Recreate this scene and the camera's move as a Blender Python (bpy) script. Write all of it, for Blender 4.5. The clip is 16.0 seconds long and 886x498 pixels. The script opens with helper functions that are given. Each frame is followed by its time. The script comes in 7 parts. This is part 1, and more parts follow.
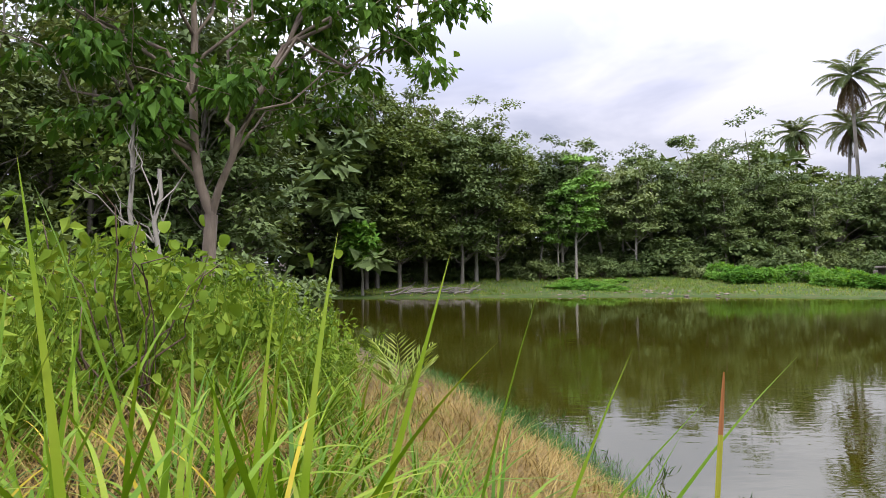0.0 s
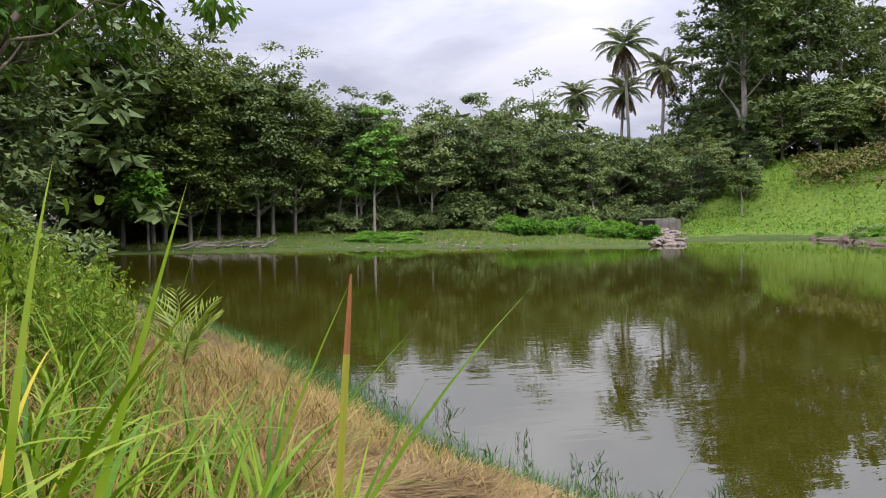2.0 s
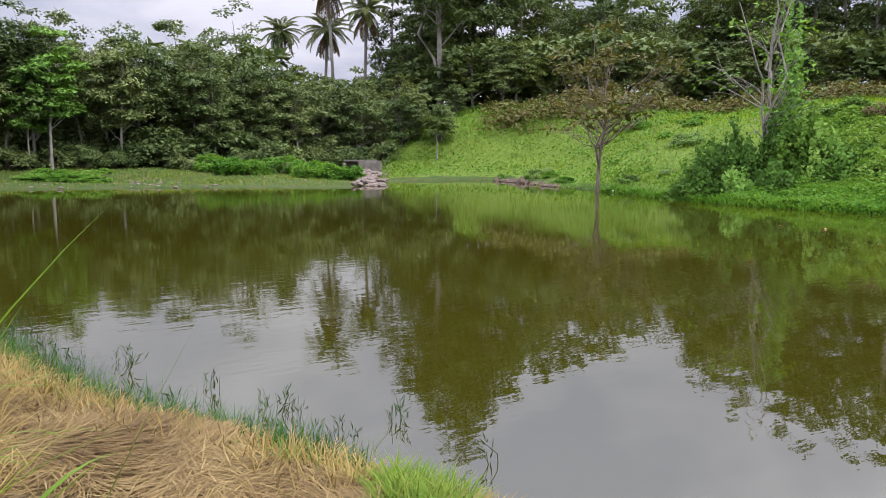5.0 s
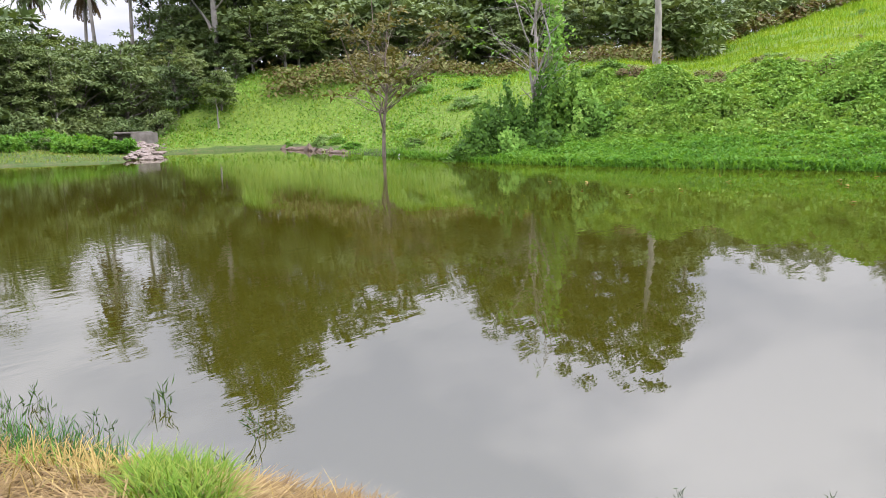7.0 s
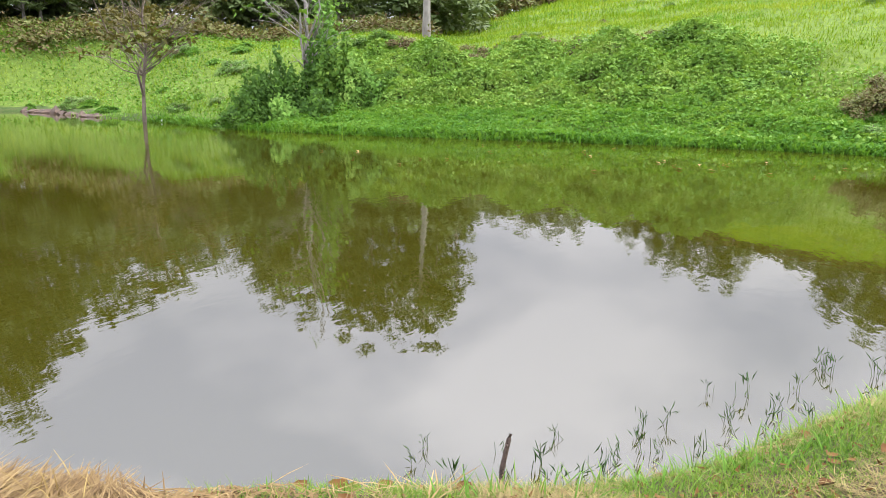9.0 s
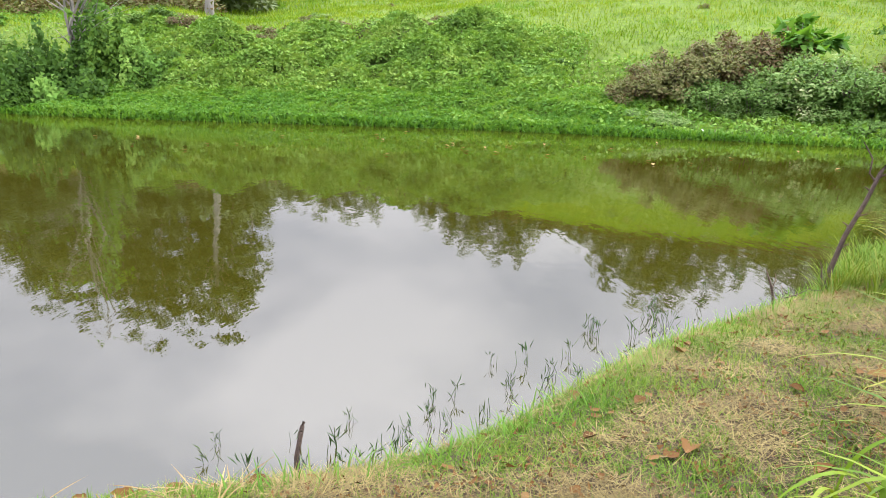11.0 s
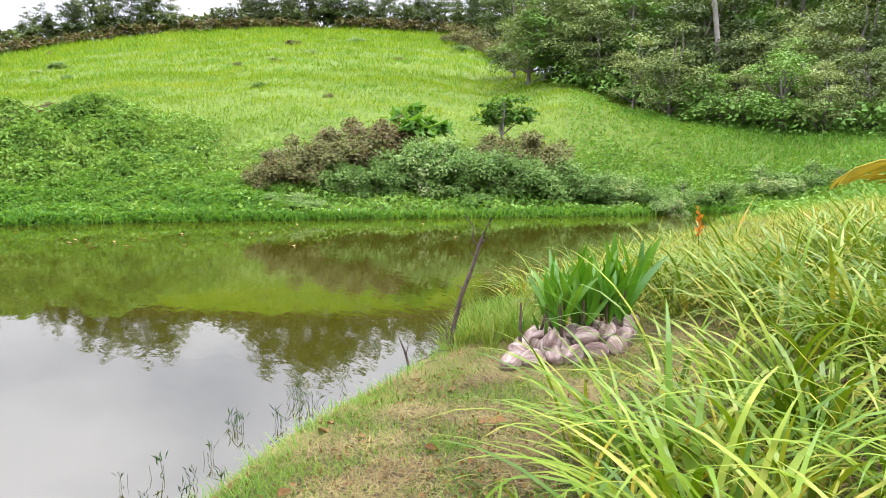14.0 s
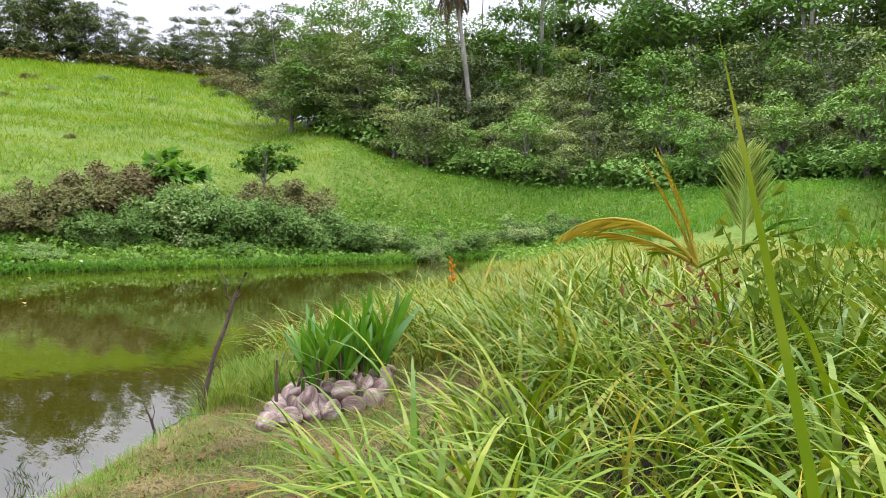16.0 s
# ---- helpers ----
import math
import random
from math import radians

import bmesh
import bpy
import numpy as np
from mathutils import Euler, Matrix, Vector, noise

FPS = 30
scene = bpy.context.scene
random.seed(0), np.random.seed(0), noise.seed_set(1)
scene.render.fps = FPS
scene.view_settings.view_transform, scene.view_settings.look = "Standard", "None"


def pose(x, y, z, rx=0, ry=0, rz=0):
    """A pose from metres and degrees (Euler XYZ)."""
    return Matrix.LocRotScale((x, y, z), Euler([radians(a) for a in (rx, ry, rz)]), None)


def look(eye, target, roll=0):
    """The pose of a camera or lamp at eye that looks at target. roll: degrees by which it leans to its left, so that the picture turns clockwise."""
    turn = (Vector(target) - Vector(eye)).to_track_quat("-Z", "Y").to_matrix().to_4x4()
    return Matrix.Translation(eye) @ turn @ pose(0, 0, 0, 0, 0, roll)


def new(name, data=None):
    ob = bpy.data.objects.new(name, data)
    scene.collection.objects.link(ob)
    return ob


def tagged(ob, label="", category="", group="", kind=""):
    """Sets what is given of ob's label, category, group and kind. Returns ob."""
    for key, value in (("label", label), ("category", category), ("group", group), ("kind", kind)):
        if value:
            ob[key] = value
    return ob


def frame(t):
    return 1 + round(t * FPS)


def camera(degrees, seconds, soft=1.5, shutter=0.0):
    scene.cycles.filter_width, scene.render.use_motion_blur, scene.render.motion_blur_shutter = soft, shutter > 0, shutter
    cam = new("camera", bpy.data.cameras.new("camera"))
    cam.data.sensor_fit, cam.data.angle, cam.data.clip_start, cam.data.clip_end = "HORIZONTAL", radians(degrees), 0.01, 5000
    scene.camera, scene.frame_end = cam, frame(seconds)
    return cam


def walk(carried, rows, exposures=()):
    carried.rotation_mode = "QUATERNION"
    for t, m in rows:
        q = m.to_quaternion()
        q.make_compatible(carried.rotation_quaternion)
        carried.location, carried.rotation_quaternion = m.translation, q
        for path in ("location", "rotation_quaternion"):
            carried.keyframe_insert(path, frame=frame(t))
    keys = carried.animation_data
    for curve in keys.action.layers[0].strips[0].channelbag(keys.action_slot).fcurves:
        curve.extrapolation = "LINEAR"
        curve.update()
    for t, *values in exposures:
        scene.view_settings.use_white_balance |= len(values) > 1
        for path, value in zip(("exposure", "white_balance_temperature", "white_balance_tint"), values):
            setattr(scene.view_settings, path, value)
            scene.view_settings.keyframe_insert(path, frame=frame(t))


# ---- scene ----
cam = camera(60.79, 16.0, soft=0.5)
PATH = [
    (0.0, pose(0.009, 0.422, 1.893, 90.83, 0.87, -0.00)),
    (0.5, pose(0.041, 0.461, 1.874, 89.75, 1.10, -4.05)),
    (1.0, pose(0.070, 0.491, 1.861, 88.59, 0.93, -7.49)),
    (1.5, pose(0.097, 0.509, 1.856, 87.74, 1.11, -10.55)),
    (2.0, pose(0.119, 0.519, 1.855, 87.09, 0.76, -15.07)),
    (2.5, pose(0.135, 0.524, 1.854, 85.93, 0.09, -18.69)),
    (3.0, pose(0.146, 0.523, 1.844, 85.19, -0.30, -22.00)),
    (3.5, pose(0.154, 0.515, 1.827, 84.41, -0.30, -25.26)),
    (4.0, pose(0.166, 0.506, 1.812, 83.79, -0.69, -29.37)),
    (6.5, pose(0.411, 0.283, 1.832, 80.55, 0.98, -48.18)),
    (7.0, pose(0.427, 0.252, 1.831, 79.94, 1.02, -52.54)),
    (7.5, pose(0.434, 0.222, 1.833, 79.17, 0.76, -56.01)),
    (8.0, pose(0.442, 0.182, 1.832, 78.90, 0.49, -59.02)),
    (8.5, pose(0.446, 0.126, 1.808, 78.22, -0.28, -64.38)),
    (11.0, pose(0.413, 0.005, 1.845, 76.74, -1.82, -84.34)),
    (11.5, pose(0.464, -0.022, 1.819, 76.80, -2.04, -89.76)),
    (12.0, pose(0.493, -0.049, 1.814, 77.63, -1.81, -93.67)),
    (12.5, pose(0.499, -0.074, 1.812, 78.80, -1.76, -98.87)),
    (13.0, pose(0.493, -0.105, 1.829, 80.65, -1.59, -102.91)),
    (13.5, pose(0.496, -0.133, 1.836, 81.65, -1.43, -107.40)),
    (14.0, pose(0.496, -0.159, 1.848, 83.51, -0.21, -110.79)),
    (14.5, pose(0.482, -0.178, 1.861, 84.12, 0.36, -115.12)),
    (15.0, pose(0.461, -0.200, 1.885, 84.53, 0.82, -119.06)),
    (15.5, pose(0.454, -0.221, 1.911, 86.79, 0.24, -124.13)),
    (16.0, pose(0.451, -0.234, 1.910, 87.19, -0.66, -128.35)),
]
walk(cam, PATH, [(0.0, 0.06), (1.0, 0.0), (2.0, -0.08), (3.0, -0.13), (4.0, -0.17), (6.5, 0.33), (8.5, 0.5), (11.0, 0.54), (12.0, 0.56), (13.5, 0.62), (14.5, 0.57), (15.4, 0.52), (16.0, 0.2)])

# ---- sky and sun ----
world = bpy.data.worlds.new("overcast_sky")
scene.world = world
world.use_nodes = True
wt = world.node_tree
wt.nodes.clear()


def wnode(kind, **sets):
    n = wt.nodes.new(kind)
    for k, v in sets.items():
        n.inputs[k].default_value = v
    return n


SUN_ELEV, SUN_AZ = radians(58), radians(150)
sky = wt.nodes.new("ShaderNodeTexSky")
sky.sky_type, sky.sun_disc = "NISHITA", False
sky.sun_elevation, sky.sun_rotation = SUN_ELEV, SUN_AZ
tc = wt.nodes.new("ShaderNodeTexCoord")
sep = wt.nodes.new("ShaderNodeSeparateXYZ")
wt.links.new(tc.outputs["Generated"], sep.inputs[0])
# clouds lie on a flat layer: project the direction onto it
den = wt.nodes.new("ShaderNodeMath")
den.operation = "ADD"
den.inputs[1].default_value = 0.22
wt.links.new(sep.outputs["Z"], den.inputs[0])
flat = wt.nodes.new("ShaderNodeVectorMath")
flat.operation = "DIVIDE"
comb = wt.nodes.new("ShaderNodeCombineXYZ")
for k in range(3):
    wt.links.new(den.outputs[0], comb.inputs[k])
wt.links.new(tc.outputs["Generated"], flat.inputs[0])
wt.links.new(comb.outputs[0], flat.inputs[1])
cloud = wnode("ShaderNodeTexNoise", Scale=1.35, Detail=5.0, Roughness=0.52, Distortion=0.25)
wt.links.new(flat.outputs[0], cloud.inputs["Vector"])
cramp = wt.nodes.new("ShaderNodeValToRGB")
cramp.color_ramp.elements[0].position, cramp.color_ramp.elements[0].color = 0.40, (0.60, 0.62, 0.80, 1)
cramp.color_ramp.elements[1].position, cramp.color_ramp.elements[1].color = 0.62, (0.98, 0.97, 1.12, 1)
wt.links.new(cloud.outputs["Fac"], cramp.inputs[0])
# an overcast sky is about three times as bright overhead as at the horizon
lift = wt.nodes.new("ShaderNodeMapRange")
lift.interpolation_type = "SMOOTHSTEP"
lift.inputs["From Min"].default_value, lift.inputs["From Max"].default_value = 0.12, 0.75
lift.inputs["To Min"].default_value, lift.inputs["To Max"].default_value = 0.95, 4.6
wt.links.new(sep.outputs["Z"], lift.inputs["Value"])
mul = wt.nodes.new("ShaderNodeVectorMath")
mul.operation = "SCALE"
wt.links.new(cramp.outputs[0], mul.inputs[0])
wt.links.new(lift.outputs[0], mul.inputs["Scale"])
bg_sky = wnode("ShaderNodeBackground", Strength=0.06)
bg_cloud = wnode("ShaderNodeBackground", Strength=1.0)
both = wt.nodes.new("ShaderNodeMixShader")
both.inputs[0].default_value = 0.9
wout = wt.nodes.new("ShaderNodeOutputWorld")
wt.links.new(sky.outputs[0], bg_sky.inputs[0])
wt.links.new(mul.outputs[0], bg_cloud.inputs[0])
wt.links.new(bg_sky.outputs[0], both.inputs[1])
wt.links.new(bg_cloud.outputs[0], both.inputs[2])
wt.links.new(both.outputs[0], wout.inputs[0])

sun = new("sun", bpy.data.lights.new("sun", "SUN"))
sun.data.energy, sun.data.angle, sun.data.color = 2.7, radians(20), (1.0, 0.96, 0.9)
sun.matrix_world = look((60 * math.sin(SUN_AZ), 60 * math.cos(SUN_AZ), 60 * math.tan(SUN_ELEV)), (0, 0, 0))

# ---- materials ----


def ramp_of(nt, stops):
    r = nt.nodes.new("ShaderNodeValToRGB")
    while len(r.color_ramp.elements) < len(stops):
        r.color_ramp.elements.new(0.5)
    for e, (p, c) in zip(r.color_ramp.elements, stops):
        e.position, e.color = p, (*c, 1)
    return r


def leafy(name, stops, translucent=0.24, rough=0.55, patch=0.25, gloss=0.07, vary=0.42):
    """Foliage: one colour a leaf, drifting over larger patches, part of the light passing through."""
    m = bpy.data.materials.new(name)
    m.use_nodes = True
    nt = m.node_tree
    b = nt.nodes["Principled BSDF"]
    geo, info = nt.nodes.new("ShaderNodeNewGeometry"), nt.nodes.new("ShaderNodeObjectInfo")
    big = nt.nodes.new("ShaderNodeTexNoise")
    big.inputs["Scale"].default_value, big.inputs["Detail"].default_value = patch, 3.0
    nt.links.new(geo.outputs["Position"], big.inputs["Vector"])
    a = nt.nodes.new("ShaderNodeMath")
    a.operation = "MULTIPLY_ADD"
    a.inputs[1].default_value = vary
    nt.links.new(geo.outputs["Random Per Island"], a.inputs[0])
    c = nt.nodes.new("ShaderNodeMath")
    c.operation = "MULTIPLY_ADD"
    c.inputs[1].default_value, c.inputs[2].default_value = 0.9, -0.25 + 0.5 * (0.42 - vary) * 0.6
    nt.links.new(big.outputs["Fac"], c.inputs[0])
    nt.links.new(c.outputs[0], a.inputs[2])
    d = nt.nodes.new("ShaderNodeMath")
    d.operation = "MULTIPLY_ADD"
    d.inputs[1].default_value = 0.26 + 0.4 * (0.42 - vary)
    nt.links.new(info.outputs["Random"], d.inputs[0])
    nt.links.new(a.outputs[0], d.inputs[2])
    r = ramp_of(nt, [(p, (0.80 * col[0], 0.80 * col[1], 0.60 * col[2])) for p, col in stops])
    nt.links.new(d.outputs[0], r.inputs[0])
    nt.links.new(r.outputs[0], b.inputs["Base Color"])
    b.inputs["Roughness"].default_value = rough
    b.inputs["Specular IOR Level"].default_value = gloss
    t = nt.nodes.new("ShaderNodeBsdfTranslucent")
    warm = nt.nodes.new("ShaderNodeMix")
    warm.data_type, warm.blend_type = "RGBA", "MULTIPLY"
    warm.inputs[0].default_value = 1.0
    warm.inputs[7].default_value = (1.25, 1.15, 0.5, 1)
    nt.links.new(r.outputs[0], warm.inputs[6])
    nt.links.new(warm.outputs[2], t.inputs[0])
    mix = nt.nodes.new("ShaderNodeMixShader")
    mix.inputs[0].default_value = translucent
    nt.links.new(b.outputs[0], mix.inputs[1])
    nt.links.new(t.outputs[0], mix.inputs[2])
    nt.links.new(mix.outputs[0], nt.nodes["Material Output"].inputs[0])
    return m


def solid(name, stops, scale=4.0, detail=6.0, rough=0.8, bump=0.3, bump_scale=30.0, stretch=(1, 1, 1), coarse=0.6):
    """A solid surface: two scales of noise through a ramp, fine relief."""
    m = bpy.data.materials.new(name)
    m.use_nodes = True
    nt = m.node_tree
    b = nt.nodes["Principled BSDF"]
    co = nt.nodes.new("ShaderNodeTexCoord")
    mp = nt.nodes.new("ShaderNodeMapping")
    mp.inputs["Scale"].default_value = stretch
    nt.links.new(co.outputs["Object"], mp.inputs[0])
    n1, n2 = nt.nodes.new("ShaderNodeTexNoise"), nt.nodes.new("ShaderNodeTexNoise")
    n1.inputs["Scale"].default_value, n1.inputs["Detail"].default_value = scale, detail
    n2.inputs["Scale"].default_value, n2.inputs["Detail"].default_value = scale * 0.13, 3
    for n in (n1, n2):
        nt.links.new(mp.outputs[0], n.inputs["Vector"])
    mx = nt.nodes.new("ShaderNodeMix")
    mx.inputs[0].default_value = 1 - coarse
    nt.links.new(n1.outputs["Fac"], mx.inputs[2])
    nt.links.new(n2.outputs["Fac"], mx.inputs[3])
    r = ramp_of(nt, stops)
    nt.links.new(mx.outputs[0], r.inputs[0])
    nt.links.new(r.outputs[0], b.inputs["Base Color"])
    b.inputs["Roughness"].default_value = rough
    n3 = nt.nodes.new("ShaderNodeTexNoise")
    n3.inputs["Scale"].default_value, n3.inputs["Detail"].default_value = bump_scale, 5
    nt.links.new(mp.outputs[0], n3.inputs["Vector"])
    bp = nt.nodes.new("ShaderNodeBump")
    bp.inputs["Strength"].default_value, bp.inputs["Distance"].default_value = bump, 0.02
    nt.links.new(n3.outputs["Fac"], bp.inputs["Height"])
    nt.links.new(bp.outputs[0], b.inputs["Normal"])
    return m


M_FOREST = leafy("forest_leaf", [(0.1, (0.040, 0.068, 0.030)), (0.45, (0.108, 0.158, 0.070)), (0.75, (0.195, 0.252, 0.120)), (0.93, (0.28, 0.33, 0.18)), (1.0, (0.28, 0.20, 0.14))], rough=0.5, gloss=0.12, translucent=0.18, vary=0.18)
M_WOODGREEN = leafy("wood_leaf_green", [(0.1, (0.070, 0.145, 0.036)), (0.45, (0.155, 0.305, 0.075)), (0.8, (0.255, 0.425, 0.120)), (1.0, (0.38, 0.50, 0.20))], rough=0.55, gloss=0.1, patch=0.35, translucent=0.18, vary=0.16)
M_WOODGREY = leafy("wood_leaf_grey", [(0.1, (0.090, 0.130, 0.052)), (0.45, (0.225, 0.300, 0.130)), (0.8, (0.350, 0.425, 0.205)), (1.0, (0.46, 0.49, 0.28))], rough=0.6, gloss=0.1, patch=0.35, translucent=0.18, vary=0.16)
M_BANKTREE = leafy("bank_tree_leaf", [(0.1, (0.030, 0.076, 0.013)), (0.5, (0.074, 0.162, 0.026)), (0.85, (0.150, 0.270, 0.044)), (1.0, (0.26, 0.36, 0.08))], rough=0.5, translucent=0.2)
M_FRESH = leafy("fresh_leaf", [(0.1, (0.038, 0.105, 0.018)), (0.5, (0.095, 0.215, 0.034)), (1.0, (0.235, 0.39, 0.07))])
M_OLIVE = leafy("olive_leaf", [(0.1, (0.042, 0.070, 0.024)), (0.5, (0.115, 0.160, 0.056)), (0.8, (0.185, 0.235, 0.095)), (1.0, (0.32, 0.30, 0.18))])
M_THIN = leafy("thinning_leaf", [(0.1, (0.06, 0.062, 0.025)), (0.5, (0.15, 0.14, 0.06)), (0.8, (0.21, 0.18, 0.085)), (1.0, (0.30, 0.21, 0.12))])
M_DRYSHRUB = leafy("dry_shrub_leaf", [(0.1, (0.055, 0.046, 0.024)), (0.35, (0.165, 0.115, 0.070)), (0.55, (0.140, 0.160, 0.060)), (0.75, (0.22, 0.24, 0.11)), (0.9, (0.26, 0.20, 0.13)), (1.0, (0.36, 0.30, 0.22))], translucent=0.2, patch=0.9)
M_CREEPER = leafy("creeper_leaf", [(0.1, (0.042, 0.095, 0.014)), (0.45, (0.132, 0.280, 0.054)), (0.8, (0.240, 0.395, 0.095)), (1.0, (0.33, 0.45, 0.14))], patch=0.5, translucent=0.26, vary=0.32)
M_PALM = leafy("palm_frond", [(0.1, (0.06, 0.095, 0.04)), (0.6, (0.15, 0.20, 0.08)), (1.0, (0.30, 0.28, 0.13))], translucent=0.2, gloss=0.4)
M_PALMDRY = leafy("dead_palm_frond", [(0.1, (0.06, 0.04, 0.03)), (0.6, (0.13, 0.09, 0.06)), (1.0, (0.22, 0.17, 0.12))], translucent=0.15)
M_HILL = leafy("hill_grass", [(0.1, (0.065, 0.135, 0.012)), (0.35, (0.142, 0.262, 0.024)), (0.65, (0.235, 0.345, 0.040)), (1.0, (0.37, 0.40, 0.10))], patch=0.16, translucent=0.36, gloss=0.03)
M_BANK = leafy("bank_grass", [(0.1, (0.055, 0.16, 0.028)), (0.5, (0.125, 0.29, 0.052)), (1.0, (0.24, 0.39, 0.10))], patch=0.3, translucent=0.42)
M_BLADE = leafy("tall_grass_blade", [(0.1, (0.034, 0.100, 0.003)), (0.4, (0.085, 0.180, 0.007)), (0.62, (0.155, 0.255, 0.014)), (0.8, (0.27, 0.335, 0.045)), (0.92, (0.42, 0.36, 0.08)), (1.0, (0.46, 0.25, 0.05))], patch=2.2, rough=0.4, gloss=0.14, translucent=0.22)
M_PALESHRUB = leafy("pale_shrub_leaf", [(0.1, (0.06, 0.105, 0.03)), (0.4, (0.130, 0.25, 0.065)), (0.7, (0.225, 0.35, 0.13)), (0.88, (0.40, 0.46, 0.27)), (1.0, (0.60, 0.55, 0.42))], patch=0.6)
M_STRAW = leafy("dry_straw", [(0.1, (0.08, 0.046, 0.022)), (0.5, (0.29, 0.20, 0.085)), (1.0, (0.52, 0.41, 0.20))], patch=2.0, translucent=0.12)
M_MAT = leafy("straw_mat", [(0.1, (0.065, 0.036, 0.020)), (0.45, (0.20, 0.13, 0.070)), (0.75, (0.335, 0.24, 0.135)), (1.0, (0.52, 0.41, 0.25))], patch=1.8, translucent=0.08)
M_THATCH = leafy("lawn_thatch", [(0.1, (0.065, 0.046, 0.024)), (0.45, (0.20, 0.155, 0.080)), (0.75, (0.34, 0.275, 0.14)), (1.0, (0.52, 0.43, 0.25))], patch=1.8, translucent=0.08)
M_HAY = leafy("yellowing_grass", [(0.1, (0.12, 0.17, 0.02)), (0.4, (0.27, 0.30, 0.045)), (0.7, (0.42, 0.385, 0.10)), (1.0, (0.52, 0.42, 0.19))], patch=0.9)
M_LAWN = leafy("short_grass", [(0.1, (0.05, 0.13, 0.014)), (0.45, (0.13, 0.235, 0.034)), (0.7, (0.22, 0.285, 0.06)), (1.0, (0.36, 0.30, 0.13))], patch=1.2)
M_WEED = leafy("weed_leaf", [(0.1, (0.05, 0.11, 0.014)), (0.45, (0.135, 0.225, 0.030)), (0.8, (0.225, 0.31, 0.046)), (1.0, (0.34, 0.33, 0.09))], patch=1.6)
M_SEEDLEAF = leafy("coconut_leaf", [(0.1, (0.03, 0.105, 0.008)), (0.5, (0.07, 0.21, 0.014)), (0.85, (0.15, 0.32, 0.025)), (1.0, (0.30, 0.42, 0.03))], patch=2.0, rough=0.35, gloss=0.5)
M_FROND = leafy("pale_frond", [(0.1, (0.20, 0.30, 0.06)), (0.6, (0.33, 0.43, 0.13)), (1.0, (0.50, 0.54, 0.26))], patch=2.0)
M_YELLOW = leafy("yellowing_frond", [(0.1, (0.24, 0.20, 0.025)), (0.5, (0.42, 0.33, 0.04)), (1.0, (0.52, 0.44, 0.11))], patch=2.0)
M_REED = leafy("water_weed", [(0.1, (0.02, 0.045, 0.018)), (0.6, (0.045, 0.10, 0.03)), (1.0, (0.10, 0.13, 0.05))], patch=2.0)
M_RANK = leafy("rank_water_grass", [(0.1, (0.02, 0.07, 0.022)), (0.5, (0.045, 0.135, 0.035)), (0.85, (0.10, 0.20, 0.05)), (1.0, (0.24, 0.26, 0.07))], patch=2.0)
M_DEADLEAF = leafy("dead_leaf", [(0.1, (0.06, 0.028, 0.010)), (0.5, (0.15, 0.072, 0.028)), (1.0, (0.28, 0.165, 0.08))], patch=4.0, translucent=0.1)
M_REDTIP = leafy("red_withered_tip", [(0.1, (0.26, 0.09, 0.055)), (1.0, (0.40, 0.19, 0.12))], patch=4.0)
M_ORANGE = leafy("orange_bract", [(0.1, (0.45, 0.13, 0.02)), (1.0, (0.65, 0.25, 0.04))], patch=4.0)

M_BARK = solid("grey_bark", [(0.3, (0.07, 0.058, 0.046)), (0.55, (0.16, 0.14, 0.118)), (0.75, (0.30, 0.275, 0.24))], scale=5, stretch=(1, 1, 0.35), bump=0.6, bump_scale=18)
M_PALE = solid("pale_bark", [(0.3, (0.13, 0.115, 0.095)), (0.55, (0.26, 0.235, 0.20)), (0.8, (0.42, 0.39, 0.35))], scale=4, stretch=(1, 1, 0.4), bump=0.4, bump_scale=16)
M_BROWNBARK = solid("brown_bark", [(0.3, (0.075, 0.055, 0.040)), (0.55, (0.20, 0.155, 0.115)), (0.75, (0.36, 0.29, 0.23))], scale=7, stretch=(1, 1, 0.3), bump=0.7, bump_scale=20)
M_STICK = solid("stick_bark", [(0.3, (0.03, 0.02, 0.014)), (0.55, (0.085, 0.055, 0.038)), (0.8, (0.20, 0.145, 0.10))], scale=30, bump=0.8, bump_scale=90)
M_HUSK = solid("coconut_husk", [(0.30, (0.06, 0.030, 0.020)), (0.43, (0.165, 0.105, 0.078)), (0.52, (0.33, 0.245, 0.20)), (0.64, (0.60, 0.51, 0.44))], scale=22, stretch=(1, 1, 0.16), rough=0.7, bump=0.7, bump_scale=90, coarse=0.55)
M_SHOOT = solid("shoot_sheath", [(0.3, (0.035, 0.02, 0.013)), (0.7, (0.13, 0.075, 0.045))], scale=20, bump=0.4, bump_scale=80)
M_CONCRETE = solid("weathered_concrete", [(0.3, (0.08, 0.065, 0.05)), (0.55, (0.19, 0.17, 0.145)), (0.8, (0.32, 0.30, 0.27))], scale=3, bump=0.5, bump_scale=24)
M_STONE = solid("grey_stone", [(0.3, (0.08, 0.055, 0.04)), (0.55, (0.18, 0.14, 0.115)), (0.8, (0.34, 0.29, 0.25))], scale=3, bump=0.5, bump_scale=14)
M_EARTH = solid("brown_earth", [(0.3, (0.035, 0.022, 0.014)), (0.55, (0.10, 0.065, 0.04)), (0.8, (0.19, 0.135, 0.085))], scale=3, bump=0.9, bump_scale=10)
M_LITTER = solid("white_plastic", [(0.3, (0.68, 0.68, 0.68)), (0.7, (0.82, 0.82, 0.82))], scale=20, rough=0.45, bump=0.3)

